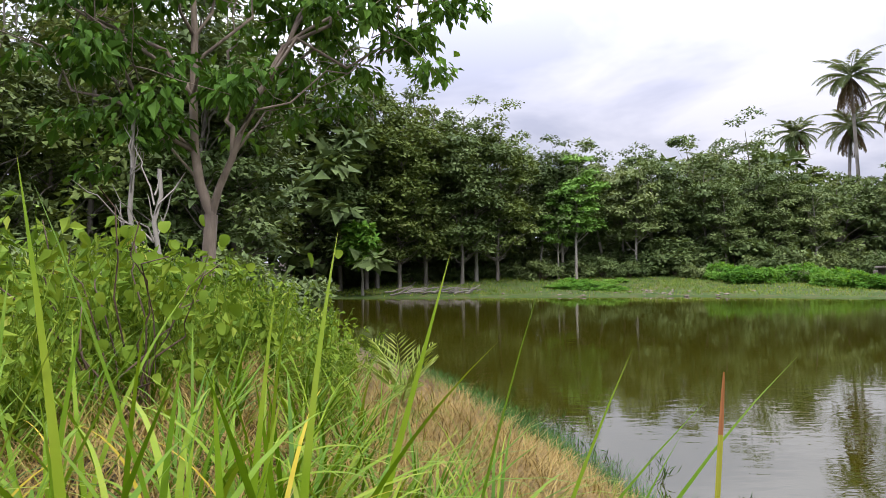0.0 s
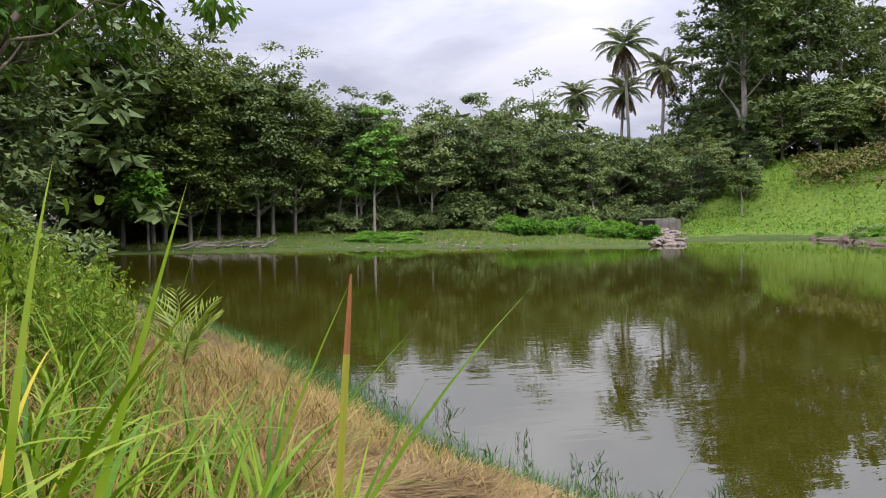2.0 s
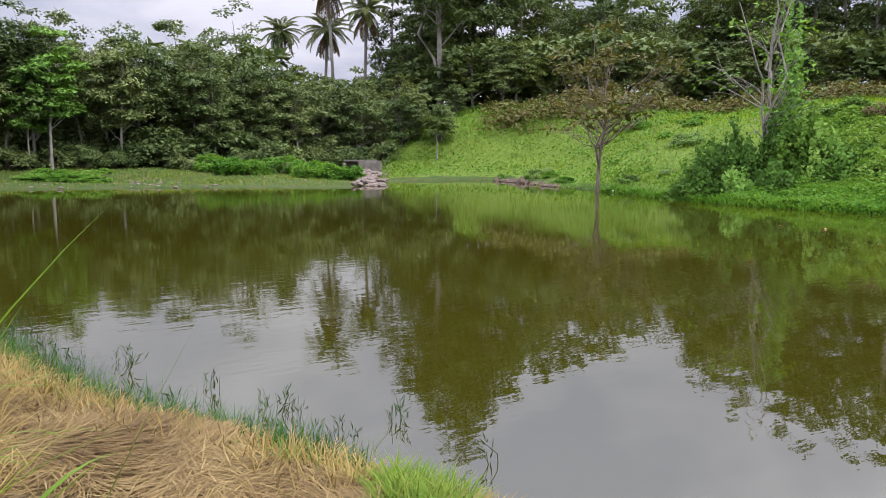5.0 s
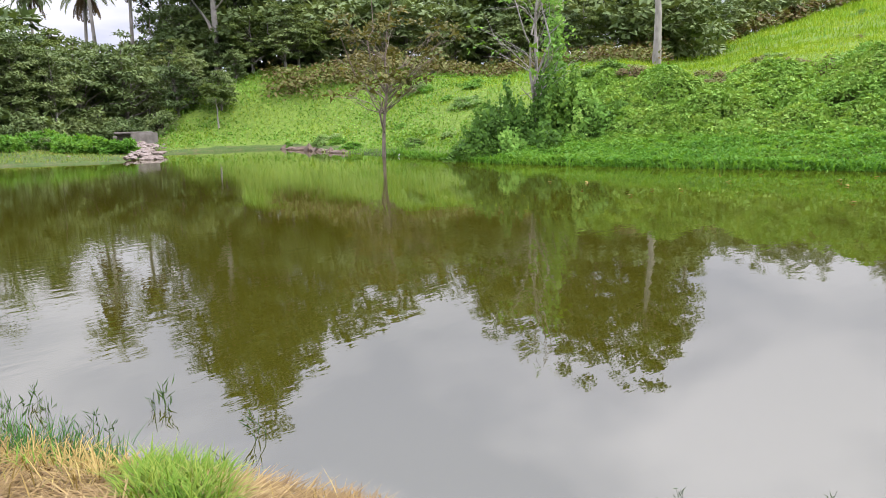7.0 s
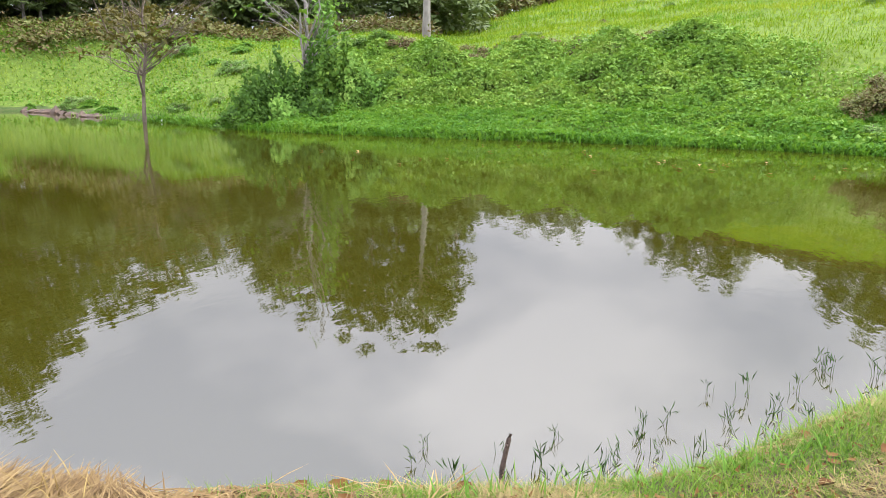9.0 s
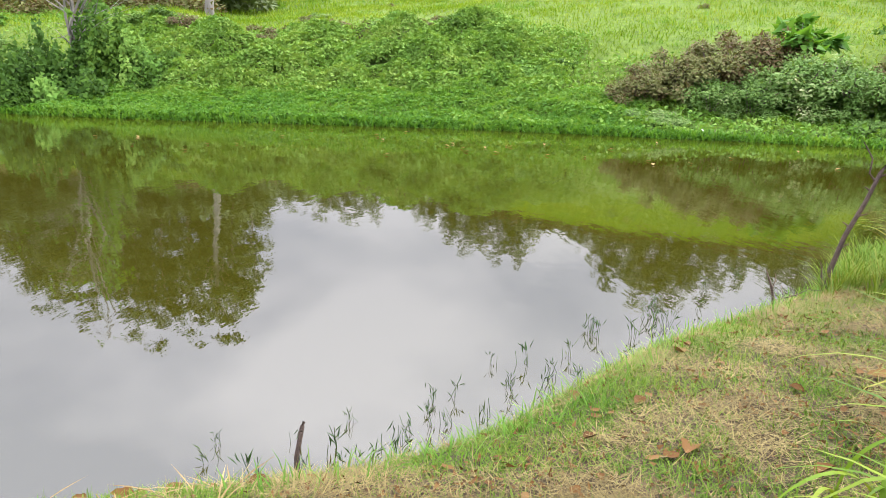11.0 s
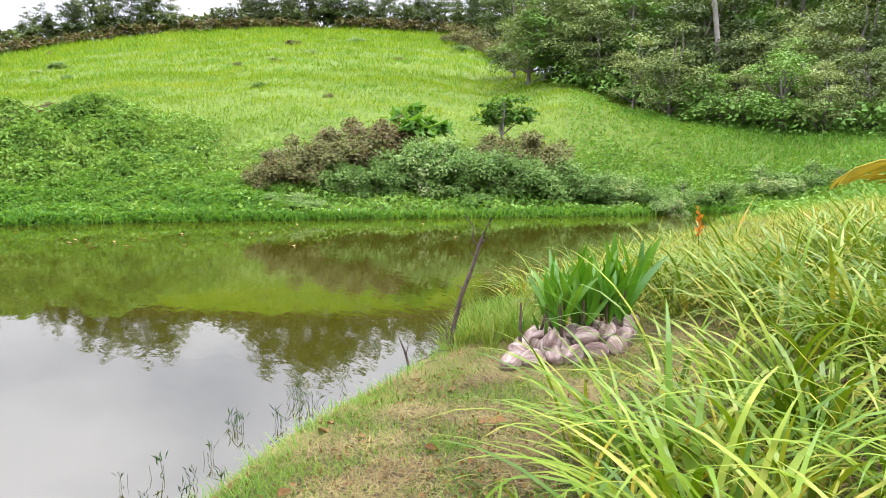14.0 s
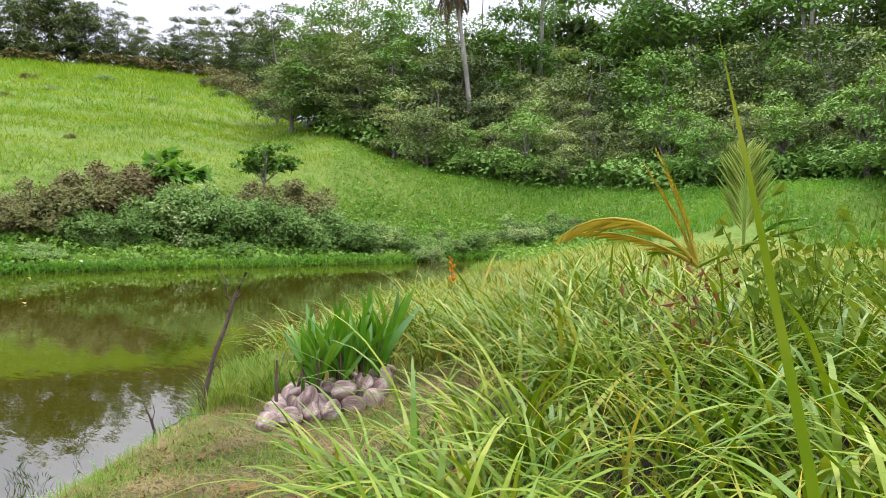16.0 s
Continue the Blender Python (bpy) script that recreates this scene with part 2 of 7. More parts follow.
# ground: soil, straw, grass and mud, each where its own cover lies
M_GROUND = bpy.data.materials.new("ground_cover")
M_GROUND.use_nodes = True
gt = M_GROUND.node_tree
gb = gt.nodes["Principled BSDF"]
gb.inputs["Roughness"].default_value = 0.95
gb.inputs["Specular IOR Level"].default_value = 0.15
ggeo = gt.nodes.new("ShaderNodeNewGeometry")


def gnoise(scale, detail=5.0, rough=0.6):
    n = gt.nodes.new("ShaderNodeTexNoise")
    n.inputs["Scale"].default_value, n.inputs["Detail"].default_value, n.inputs["Roughness"].default_value = scale, detail, rough
    gt.links.new(ggeo.outputs["Position"], n.inputs["Vector"])
    return n


def gramp(n, stops):
    r = ramp_of(gt, [(p, tuple(0.70 * v for v in col)) for p, col in stops])
    gt.links.new(n.outputs["Fac"], r.inputs[0])
    return r


def gmix(a, b, attr, breakup):
    """a, and b where the attribute is high, with a ragged edge."""
    at = gt.nodes.new("ShaderNodeAttribute")
    at.attribute_name = attr
    n = gnoise(breakup, 4.0)
    add = gt.nodes.new("ShaderNodeMath")
    add.operation = "ADD"
    gt.links.new(at.outputs["Fac"], add.inputs[0])
    gt.links.new(n.outputs["Fac"], add.inputs[1])
    mr = gt.nodes.new("ShaderNodeMapRange")
    mr.inputs["From Min"].default_value, mr.inputs["From Max"].default_value = 0.85, 1.15
    gt.links.new(add.outputs[0], mr.inputs["Value"])
    mx = gt.nodes.new("ShaderNodeMix")
    mx.data_type = "RGBA"
    gt.links.new(mr.outputs[0], mx.inputs[0])
    gt.links.new(a.outputs[2] if a.bl_idname == "ShaderNodeMix" else a.outputs[0], mx.inputs[6])
    gt.links.new(b.outputs[0], mx.inputs[7])
    return mx


soil = gramp(gnoise(9.0, 8.0, 0.7), [(0.3, (0.04, 0.028, 0.018)), (0.55, (0.11, 0.08, 0.045)), (0.8, (0.22, 0.165, 0.10))])
straw = gramp(gnoise(26.0, 8.0, 0.75), [(0.3, (0.10, 0.062, 0.032)), (0.5, (0.25, 0.17, 0.085)), (0.7, (0.42, 0.31, 0.17))])
turf = gramp(gnoise(3.0, 9.0, 0.7), [(0.3, (0.075, 0.125, 0.02)), (0.55, (0.155, 0.235, 0.034)), (0.8, (0.25, 0.31, 0.06))])
mud = gramp(gnoise(1.6, 9.0, 0.7), [(0.3, (0.030, 0.060, 0.012)), (0.48, (0.062, 0.105, 0.022)), (0.60, (0.095, 0.100, 0.036)), (0.76, (0.19, 0.135, 0.080))])
# leaf litter in the wood; under tall grass its darkness stands in for shade
litter_shade_floor = gramp(gnoise(4.0, 8.0, 0.7), [(0.3, (0.018, 0.014, 0.009)), (0.6, (0.055, 0.04, 0.024)), (0.85, (0.10, 0.075, 0.045))])
g1 = gmix(soil, turf, "turf", 1.3)
g2 = gmix(g1, straw, "straw", 2.2)
g3 = gmix(g2, mud, "mud", 0.6)
g4 = gmix(g3, litter_shade_floor, "woods_and_shade", 0.5)
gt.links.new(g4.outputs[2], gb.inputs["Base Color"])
gbump = gt.nodes.new("ShaderNodeBump")
gbump.inputs["Strength"].default_value, gbump.inputs["Distance"].default_value = 0.7, 0.04
gt.links.new(gnoise(22.0, 8.0, 0.7).outputs["Fac"], gbump.inputs["Height"])
gt.links.new(gbump.outputs[0], gb.inputs["Normal"])

# water: murky olive, a few long ripples and patches of finer ones
M_WATER = bpy.data.materials.new("murky_pond_water")
M_WATER.use_nodes = True
qt = M_WATER.node_tree
qb = qt.nodes["Principled BSDF"]
qgeo = qt.nodes.new("ShaderNodeNewGeometry")
qn = qt.nodes.new("ShaderNodeTexNoise")
qn.inputs["Scale"].default_value, qn.inputs["Detail"].default_value = 0.08, 3
qt.links.new(qgeo.outputs["Position"], qn.inputs["Vector"])
qr = ramp_of(qt, [(0.3, (0.026, 0.0235, 0.0025)), (0.7, (0.036, 0.034, 0.003))])
qt.links.new(qn.outputs["Fac"], qr.inputs[0])
qt.links.new(qr.outputs[0], qb.inputs["Base Color"])
qb.inputs["Roughness"].default_value = 0.008
qb.inputs["IOR"].default_value = 1.78
qm = qt.nodes.new("ShaderNodeMapping")
qm.inputs["Rotation"].default_value = (0, 0, radians(-35))
qm.inputs["Scale"].default_value = (1.0, 2.6, 1.0)
qt.links.new(qgeo.outputs["Position"], qm.inputs[0])
rip = qt.nodes.new("ShaderNodeTexNoise")
rip.inputs["Scale"].default_value, rip.inputs["Detail"].default_value, rip.inputs["Roughness"].default_value = 2.2, 3.0, 0.5
qt.links.new(qm.outputs[0], rip.inputs["Vector"])
gust = qt.nodes.new("ShaderNodeTexNoise")
gust.inputs["Scale"].default_value, gust.inputs["Detail"].default_value = 0.11, 2
qt.links.new(qgeo.outputs["Position"], gust.inputs["Vector"])
gm = qt.nodes.new("ShaderNodeMapRange")
gm.inputs["From Min"].default_value, gm.inputs["From Max"].default_value = 0.35, 0.7
gm.inputs["To Min"].default_value, gm.inputs["To Max"].default_value = 0.25, 1.0
qt.links.new(gust.outputs["Fac"], gm.inputs["Value"])
qh = qt.nodes.new("ShaderNodeMath")
qh.operation = "MULTIPLY"
qt.links.new(rip.outputs["Fac"], qh.inputs[0])
qt.links.new(gm.outputs[0], qh.inputs[1])
qbump = qt.nodes.new("ShaderNodeBump")
qbump.inputs["Strength"].default_value, qbump.inputs["Distance"].default_value = 0.16, 0.02
qt.links.new(qh.outputs[0], qbump.inputs["Height"])
qt.links.new(qbump.outputs[0], qb.inputs["Normal"])

# ---- builders ----
rng = np.random.default_rng(7)


def mesh_of(name, verts, faces, material, smooth=False):
    """A mesh from numpy arrays: verts (n, 3), faces (m, 3 or 4) or a list of such arrays."""
    faces = faces if isinstance(faces, list) else [faces]
    faces = [f for f in faces if len(f)]
    loops = np.concatenate([f.ravel() for f in faces]).astype(np.int32)
    sizes = np.concatenate([np.full(len(f), f.shape[1]) for f in faces]).astype(np.int32)
    me = bpy.data.meshes.new(name)
    me.vertices.add(len(verts))
    me.vertices.foreach_set("co", np.ascontiguousarray(verts, np.float32).ravel())
    me.loops.add(len(loops))
    me.loops.foreach_set("vertex_index", loops)
    me.polygons.add(len(sizes))
    starts = np.concatenate([[0], np.cumsum(sizes)[:-1]]).astype(np.int32)
    me.polygons.foreach_set("loop_start", starts)
    me.polygons.foreach_set("use_smooth", np.full(len(sizes), smooth))
    me.update(calc_edges=True)
    me.validate()
    me.materials.append(material)
    return me


def unit(v):
    return v / np.maximum(np.linalg.norm(v, axis=-1, keepdims=True), 1e-9)


def leaves(c, way, up, length, width, fold=0.15):
    """Leaves with a folded midrib: base, two shoulders, tip. Arrays of n."""
    way = unit(way)
    side = unit(np.cross(way, up))
    nor = np.cross(side, way)
    L, W = np.asarray(length).reshape(-1, 1), np.asarray(width).reshape(-1, 1)
    base, tip = c, c + way * L - nor * L * 0.18
    mid = c + way * L * 0.45
    a, b = mid + side * W / 2 + nor * W * fold, mid - side * W / 2 + nor * W * fold
    v = np.stack([base, a, tip, b], 1).reshape(-1, 3)
    i = np.arange(len(c)) * 4
    f = np.stack([np.stack([i, i + 1, i + 2], 1), np.stack([i, i + 2, i + 3], 1)], 1).reshape(-1, 3)
    return v, f


def flakes(c, way, up, length, width):
    """Far leaves: one pointed flake each."""
    way = unit(way)
    side = unit(np.cross(way, up))
    L, W = np.asarray(length).reshape(-1, 1), np.asarray(width).reshape(-1, 1)
    v = np.stack([c + side * W * 0.62, c - side * W * 0.62, c + way * L], 1).reshape(-1, 3)
    return v, np.arange(len(v)).reshape(-1, 3)


def blades(base, heading, length, width, bend, lean, segs=5, fold=0.0):
    """Grass blades: ribbons that rise, lean and arch over. Arrays of n; heading in radians."""
    n = len(base)
    h = np.stack([np.cos(heading), np.sin(heading), np.zeros(n)], 1)
    s = np.stack([-np.sin(heading), np.cos(heading), np.zeros(n)], 1)
    pts, p = [base], base.copy()
    for k in range(segs):
        u = (k + 0.5) / segs
        ang = lean + bend * u ** 1.4
        p = p + (h * np.sin(ang)[:, None] + np.array([0, 0, 1.0]) * np.cos(ang)[:, None]) * (length / segs)[:, None]
        pts.append(p)
    rows = []
    for k, q in enumerate(pts[:-1]):
        u = k / segs
        w = (width * min(1.0, 0.55 + 1.4 * u) * (1 - u ** 2.6) * 0.5)[:, None]
        rows += [q - s * w, q + s * w]
    rows.append(pts[-1])
    v = np.stack(rows, 1)
    m = v.shape[1]
    i = (np.arange(n) * m)[:, None]
    quads = [np.concatenate([i + 2 * k, i + 2 * k + 1, i + 2 * k + 3, i + 2 * k + 2], 1) for k in range(segs - 1)]
    tri = np.concatenate([i + m - 3, i + m - 2, i + m - 1], 1)
    return v.reshape(-1, 3), ([np.concatenate(quads)] if quads else []) + [tri]


def tube(points, radii, sides=7):
    """A tapered tube along a line of points; closed at its end."""
    p, r = np.asarray(points, float), np.asarray(radii, float)
    t = unit(np.gradient(p, axis=0))
    ref = np.where(np.abs(t[:, 2:3]) > 0.9, np.array([[1.0, 0, 0]]), np.array([[0, 0, 1.0]]))
    a = unit(np.cross(t, ref))
    b = np.cross(t, a)
    ang = np.linspace(0, 2 * np.pi, sides, endpoint=False)
    ring = p[:, None] + (a[:, None] * np.cos(ang)[None, :, None] + b[:, None] * np.sin(ang)[None, :, None]) * r[:, None, None]
    v = ring.reshape(-1, 3)
    i = np.arange(len(p) - 1)[:, None] * sides
    k = np.arange(sides)[None]
    f = np.stack([i + k, i + (k + 1) % sides, i + sides + (k + 1) % sides, i + sides + k], -1).reshape(-1, 4)
    return v, f


def join(parts):
    """One pair of verts and quad faces (or face lists) out of several."""
    vs, groups, off = [], {}, 0
    for v, f in parts:
        for g in f if isinstance(f, list) else [f]:
            if len(g):
                groups.setdefault(g.shape[1], []).append(g + off)
        vs.append(v)
        off += len(v)
    return np.concatenate(vs), [np.concatenate(g) for g in groups.values()]


def limb(a, b, r0, r1, sag=0.15, n=5, wob=0.05, r=rng, sides=6):
    """A bough from a to b that bows and wavers."""
    a, b = np.asarray(a, float), np.asarray(b, float)
    u = np.linspace(0, 1, n)[:, None]
    d = np.linalg.norm(b - a)
    p = a + (b - a) * u + np.array([0, 0, sag * d]) * (u * (1 - u))
    p[1:-1] += r.normal(0, wob * d, (n - 2, 3))
    return tube(p, r0 + (r1 - r0) * u[:, 0] ** 0.8, sides)


def part(name, me, parent, label=""):
    ob = new(name, me)
    ob.parent = parent
    return tagged(ob, label)


def at(az, d):
    """The plan's x, y from a bearing in degrees (clockwise from +y) and a distance."""
    return d * math.sin(radians(az)), d * math.cos(radians(az))


# ---- the pond's shore and the lie of the land ----
SHORE = [(-8.5, 39.3), (-5, 38.4), (2, 37.2), (8.4, 35.9), (13.4, 34.4), (18.0, 31.6), (20.5, 34.0), (25, 37), (30, 36.6), (29.8, 33),
         (28, 28), (26.7, 23), (24.6, 17.4), (24.3, 13), (24.8, 8), (25.5, 2.5), (25.1, -3.5), (24.8, -7.5), (24.0, -12), (23.3, -16),
         (23.8, -20), (22.0, -20.5), (16.3, -13.3), (12, -8), (8.85, -3.85), (7.3, -2.77), (6.35, -1.9), (5.45, -0.98), (4.75, -0.45), (4.0, 0.1),
         (3.55, 0.65), (3.35, 1.1), (3.05, 1.85), (2.72, 2.45), (2.52, 3.15), (2.2, 4.15), (1.85, 4.8), (1.4, 6.0), (0.95, 7.9), (0.25, 10.6),
         (-0.5, 13), (-2.2, 18), (-5.5, 26), (-8.5, 33)]


def smooth_loop(pts, k=6):
    p = np.array(pts, float)
    p0, p1, p2, p3 = np.roll(p, 1, 0), p, np.roll(p, -1, 0), np.roll(p, -2, 0)
    out = []
    for j in range(k):
        t = j / k
        out.append(0.5 * (2 * p1 + (p2 - p0) * t + (2 * p0 - 5 * p1 + 4 * p2 - p3) * t * t + (3 * p1 - p0 - 3 * p2 + p3) * t ** 3))
    return np.stack(out, 1).reshape(-1, 2)


LOOP = smooth_loop(SHORE)


def shore_dist(x, y):
    """Distance from the waterline in plan: positive on land."""
    x, y = np.asarray(x, float), np.asarray(y, float)
    a, b = LOOP, np.roll(LOOP, -1, 0)
    best, odd = np.full(x.shape, 1e9), np.zeros(x.shape, bool)
    for (ax, ay), (bx, by) in zip(a, b):
        dx, dy = bx - ax, by - ay
        t = np.clip(((x - ax) * dx + (y - ay) * dy) / (dx * dx + dy * dy), 0, 1)
        best = np.minimum(best, (x - ax - t * dx) ** 2 + (y - ay - t * dy) ** 2)
        cross = (ay > y) != (by > y)
        odd ^= cross & (x < ax + (y - ay) * dx / (dy if abs(dy) > 1e-9 else 1e-9))
    return np.where(odd, -1, 1) * np.sqrt(best)


def step(a, b, v):
    t = np.clip((v - a) / (b - a), 0, 1)
    return t * t * (3 - 2 * t)


WAVES = [(0.9, 0.4, 0.3), (-0.5, 1.1, 1.7), (1.9, -1.3, 4.1), (0.31, 0.22, 2.2), (-0.17, 0.4, 5.0), (2.7, 3.1, 0.7)]


def rumple(x, y):
    return sum(np.sin(a * x + b * y + c) / (1 + 2 * abs(a)) for a, b, c in WAVES) / 2.5


# height of the hill's brow by bearing
BROW = ([-180, 0, 20, 30, 34, 40, 46, 55, 64, 70, 76, 82, 90, 99, 107, 113, 118, 124, 128, 134, 145, 160, 180],
        [0.8, 0.9, 1.0, 1.6, 3.2, 5.3, 5.6, 6.4, 6.6, 7.3, 8.2, 9.5, 11.0, 11.3, 11.4, 11.0, 9.4, 7.6, 6.6, 6.0, 5.2, 5.0, 0.8])


# how far off the brow of the long hill lies, and how steeply it is seen, by bearing
FAR_BROW = ([62, 66, 74, 80, 110, 116, 121], [59, 60, 95, 135, 145, 105, 59])
FAR_RISE = ([62, 68.7, 74.1, 79.2, 86, 92, 98, 105, 112, 116.4, 120.5, 123], [0.060, 0.0733, 0.0985, 0.1177, 0.140, 0.155, 0.1656, 0.172, 0.1695, 0.1536, 0.1054, 0.0806])


def terrace(x, y):
    """Faint cattle terraces across the hill, -1 to 1, wider apart farther off."""
    az, d = np.degrees(np.arctan2(x, y)), np.hypot(x, y)
    return np.sin(44 * np.log(np.maximum(d, 1) / 25) + 2.2 * np.sin(0.23 * az) + 1.7 * np.sin(0.61 * az + 1.0))


def land(x, y):
    """Ground height at x, y."""
    x, y = np.asarray(x, float), np.asarray(y, float)
    s = shore_dist(x, y)
    az, d = np.degrees(np.arctan2(x, y)), np.hypot(x, y)
    split = np.interp(az, [-180, -40, -12, 105, 118, 130, 150, 180], [60, 24, 20, 14, 20, 29, 26, 60])
    far = step(split - 4, split + 4, d)
    sp = np.maximum(s, 0)
    right = step(108, 128, az) * step(1.2, 4.5, sp)
    left = step(8, -14, az) * step(0.8, 3.5, sp)
    near = 0.27 * (1 - np.exp(-sp / 0.3)) + 0.12 * step(0.3, 3, sp) + 0.5 * right + 0.45 * left
    brow = np.interp(az, *BROW)
    low = 0.12 + 0.3 * step(0, 4, sp) * step(30, 36, az)
    hill = low * (1 - np.exp(-sp / 0.4)) + (brow - 0.4) * (0.42 * step(1.5, 12, sp) + 0.58 * step(3, 34, sp))
    db = np.interp(az, *FAR_BROW)
    zb = np.interp(az, *FAR_RISE) * db + 1.83
    foot = 0.2 * (brow - 0.4)
    long_hill = low * (1 - np.exp(-sp / 0.4)) + foot * step(0.5, 10, sp) + (zb - 0.4 - foot) * np.clip((sp - 5) / np.maximum(db - 30, 5), 0, 1)
    reach = step(62, 72, az) * step(121, 114, az)
    hill = hill * (1 - reach) + long_hill * reach
    flatland = 0.06 * (1 - np.exp(-sp / 0.5)) + 0.9 * step(0, 15, sp)
    wide = hill * step(30, 36, az) + flatland * (1 - step(30, 36, az))
    z = near * (1 - far) + wide * far
    # a shoulder of the hill rises behind the outlet
    z = z + far * 2.1 * step(30.5, 35, az) * step(57, 47, az) * step(2.0, 15, sp)
    # lumps where creepers have smothered the bank, and faint cattle terraces on the grass
    lump = step(60, 66, az) * step(95, 88, az) * step(2.5, 5, sp) * step(12.5, 9, sp) * far
    z = z + lump * 0.75 * (np.abs(np.sin(0.9 * x + 1.3 * np.sin(0.7 * y))) * np.abs(np.sin(0.8 * y + 1.1 * np.sin(0.6 * x + 1))) - 0.2)
    z = z + far * step(66, 74, az) * step(126, 120, az) * step(10, 16, sp) * 0.0015 * d * step(175, 150, d) * terrace(x, y)
    z = z + rumple(x, y) * (0.03 + 0.10 * far * step(4, 20, sp)) * step(0.0, 1.0, sp)
    return np.where(s < 0, -0.9 * (1 - np.exp(np.minimum(s, 0) / 1.2)), np.maximum(z, 0.015 * np.minimum(sp * 4, 1)))


def on_land(x, y):
    return float(land(np.array([x]), np.array([y]))[0])


# the ground is one sheet of rings round the camera's bank, out to the horizon
NA, NR = 300, 290
radii = 0.35 * np.exp(np.linspace(0, math.log(3500 / 0.35), NR))
gaz = np.linspace(-np.pi, np.pi, NA, endpoint=False)
gx = np.concatenate([[0.0], (radii[:, None] * np.sin(gaz)[None]).ravel()])
gy = np.concatenate([[0.0], (radii[:, None] * np.cos(gaz)[None]).ravel()])
gz = land(gx, gy)
ia = np.arange(NR - 1)[:, None] * NA + 1
ka = np.arange(NA)[None]
gq = np.stack([ia + ka, ia + NA + ka, ia + NA + (ka + 1) % NA, ia + (ka + 1) % NA], -1).reshape(-1, 4)
gtri = np.stack([np.zeros(NA, int), 1 + ka[0], 1 + (ka[0] + 1) % NA], -1)
g_mesh = mesh_of("ground", np.stack([gx, gy, gz], 1), [gq, gtri], M_GROUND, True)
gs, gd, gaza = shore_dist(gx, gy), np.hypot(gx, gy), np.degrees(np.arctan2(gx, gy))
nearside = 1 - step(16, 22, gd)
zones = {
    "turf": np.clip(step(30, 35, gaza) * (1 - nearside) * 0.95 + nearside * (0.42 * step(1.0, 0.1, np.abs(gs)) + 0.28 * step(85, 110, gaza) + 0.3 * step(3, 6, gs)), 0, 1),
    "straw": nearside * step(0.25, 0.7, gs) * step(3.4, 2.0, gs) * (0.30 * step(75, 45, gaza) + 0.30),
    "mud": (1 - nearside) * np.clip(step(34, 30, gaza) * step(16, 10, gs) * step(-14, -8, gaza) + step(30, 34, gaza) * step(2.2, 0.8, gs), 0, 1),
    # wood floor, plus dark colour painted as shade beneath the near tall grass
    "woods_and_shade": nearside * np.clip(step(2.2, 3.0, gs + 0.9 * np.maximum(0, gd - 7.5)) * step(122, 130, gaza) + step(4, -6, gaza) * step(1.1, 2.0, gs), 0, 1) + (1 - nearside) * np.clip(step(36, 28, gaza) * step(9, 14, gs) + step(120, 126, gaza) * step(-1, 3, gd - np.interp(gaza, [116, 122, 126, 130, 136, 176], [53, 50.5, 47.5, 46, 43.5, 36.5])) + step(0, 12, gd - np.maximum(np.interp(gaza, *FAR_BROW), 69)) + step(-8, -14, gaza), 0, 1),
}
for key, val in zones.items():
    g_mesh.attributes.new(key, "FLOAT", "POINT").data.foreach_set("value", val.astype(np.float32))
ground = tagged(new("ground", g_mesh), "grassy bank, mud flat and green hillside round a pond", "ground", kind="structure")

wx0, wx1, wy0, wy1 = -11, 33, -23, 42
wv = np.array([(wx0, wy0, 0), (wx1, wy0, 0), (wx1, wy1, 0), (wx0, wy1, 0)], float)
water = tagged(new("water", mesh_of("water", wv, np.array([[0, 1, 2, 3]]), M_WATER)), "still murky olive-brown pond water with faint ripples", "water", kind="structure")


# ---- trees ----
def crown_leaves(centres, spread, per, leaf, r, flat=0.6, droop=0.35, shape=flakes):
    """Leaf clumps: shells of leaves round each centre, thicker above."""
    n = len(centres) * per
    c = np.repeat(centres, per, 0)
    sp = np.repeat(np.broadcast_to(spread, len(centres)), per)[:, None]
    dirs = unit(r.normal(0, 1, (n, 3)))
    dirs[:, 2] = np.where(dirs[:, 2] < -0.25, -dirs[:, 2], dirs[:, 2])
    rad = r.uniform(0.12, 1.0, (n, 1)) ** 0.5
    p = c + dirs * sp * rad * np.array([1, 1, flat])
    way = dirs * np.array([1, 1, 0.3]) + r.normal(0, 0.45, (n, 3)) + np.array([0, 0, -droop])
    up = unit(np.array([0, 0, 0.45]) + 1.1 * dirs + r.normal(0, 0.2, (n, 3)))
    L = leaf * r.uniform(0.6, 1.35, n) * (1 + 0.9 * (1 - rad[:, 0]))  # inner leaves are the larger
    return shape(p, way, up, L, L * r.uniform(0.45, 0.7, n))


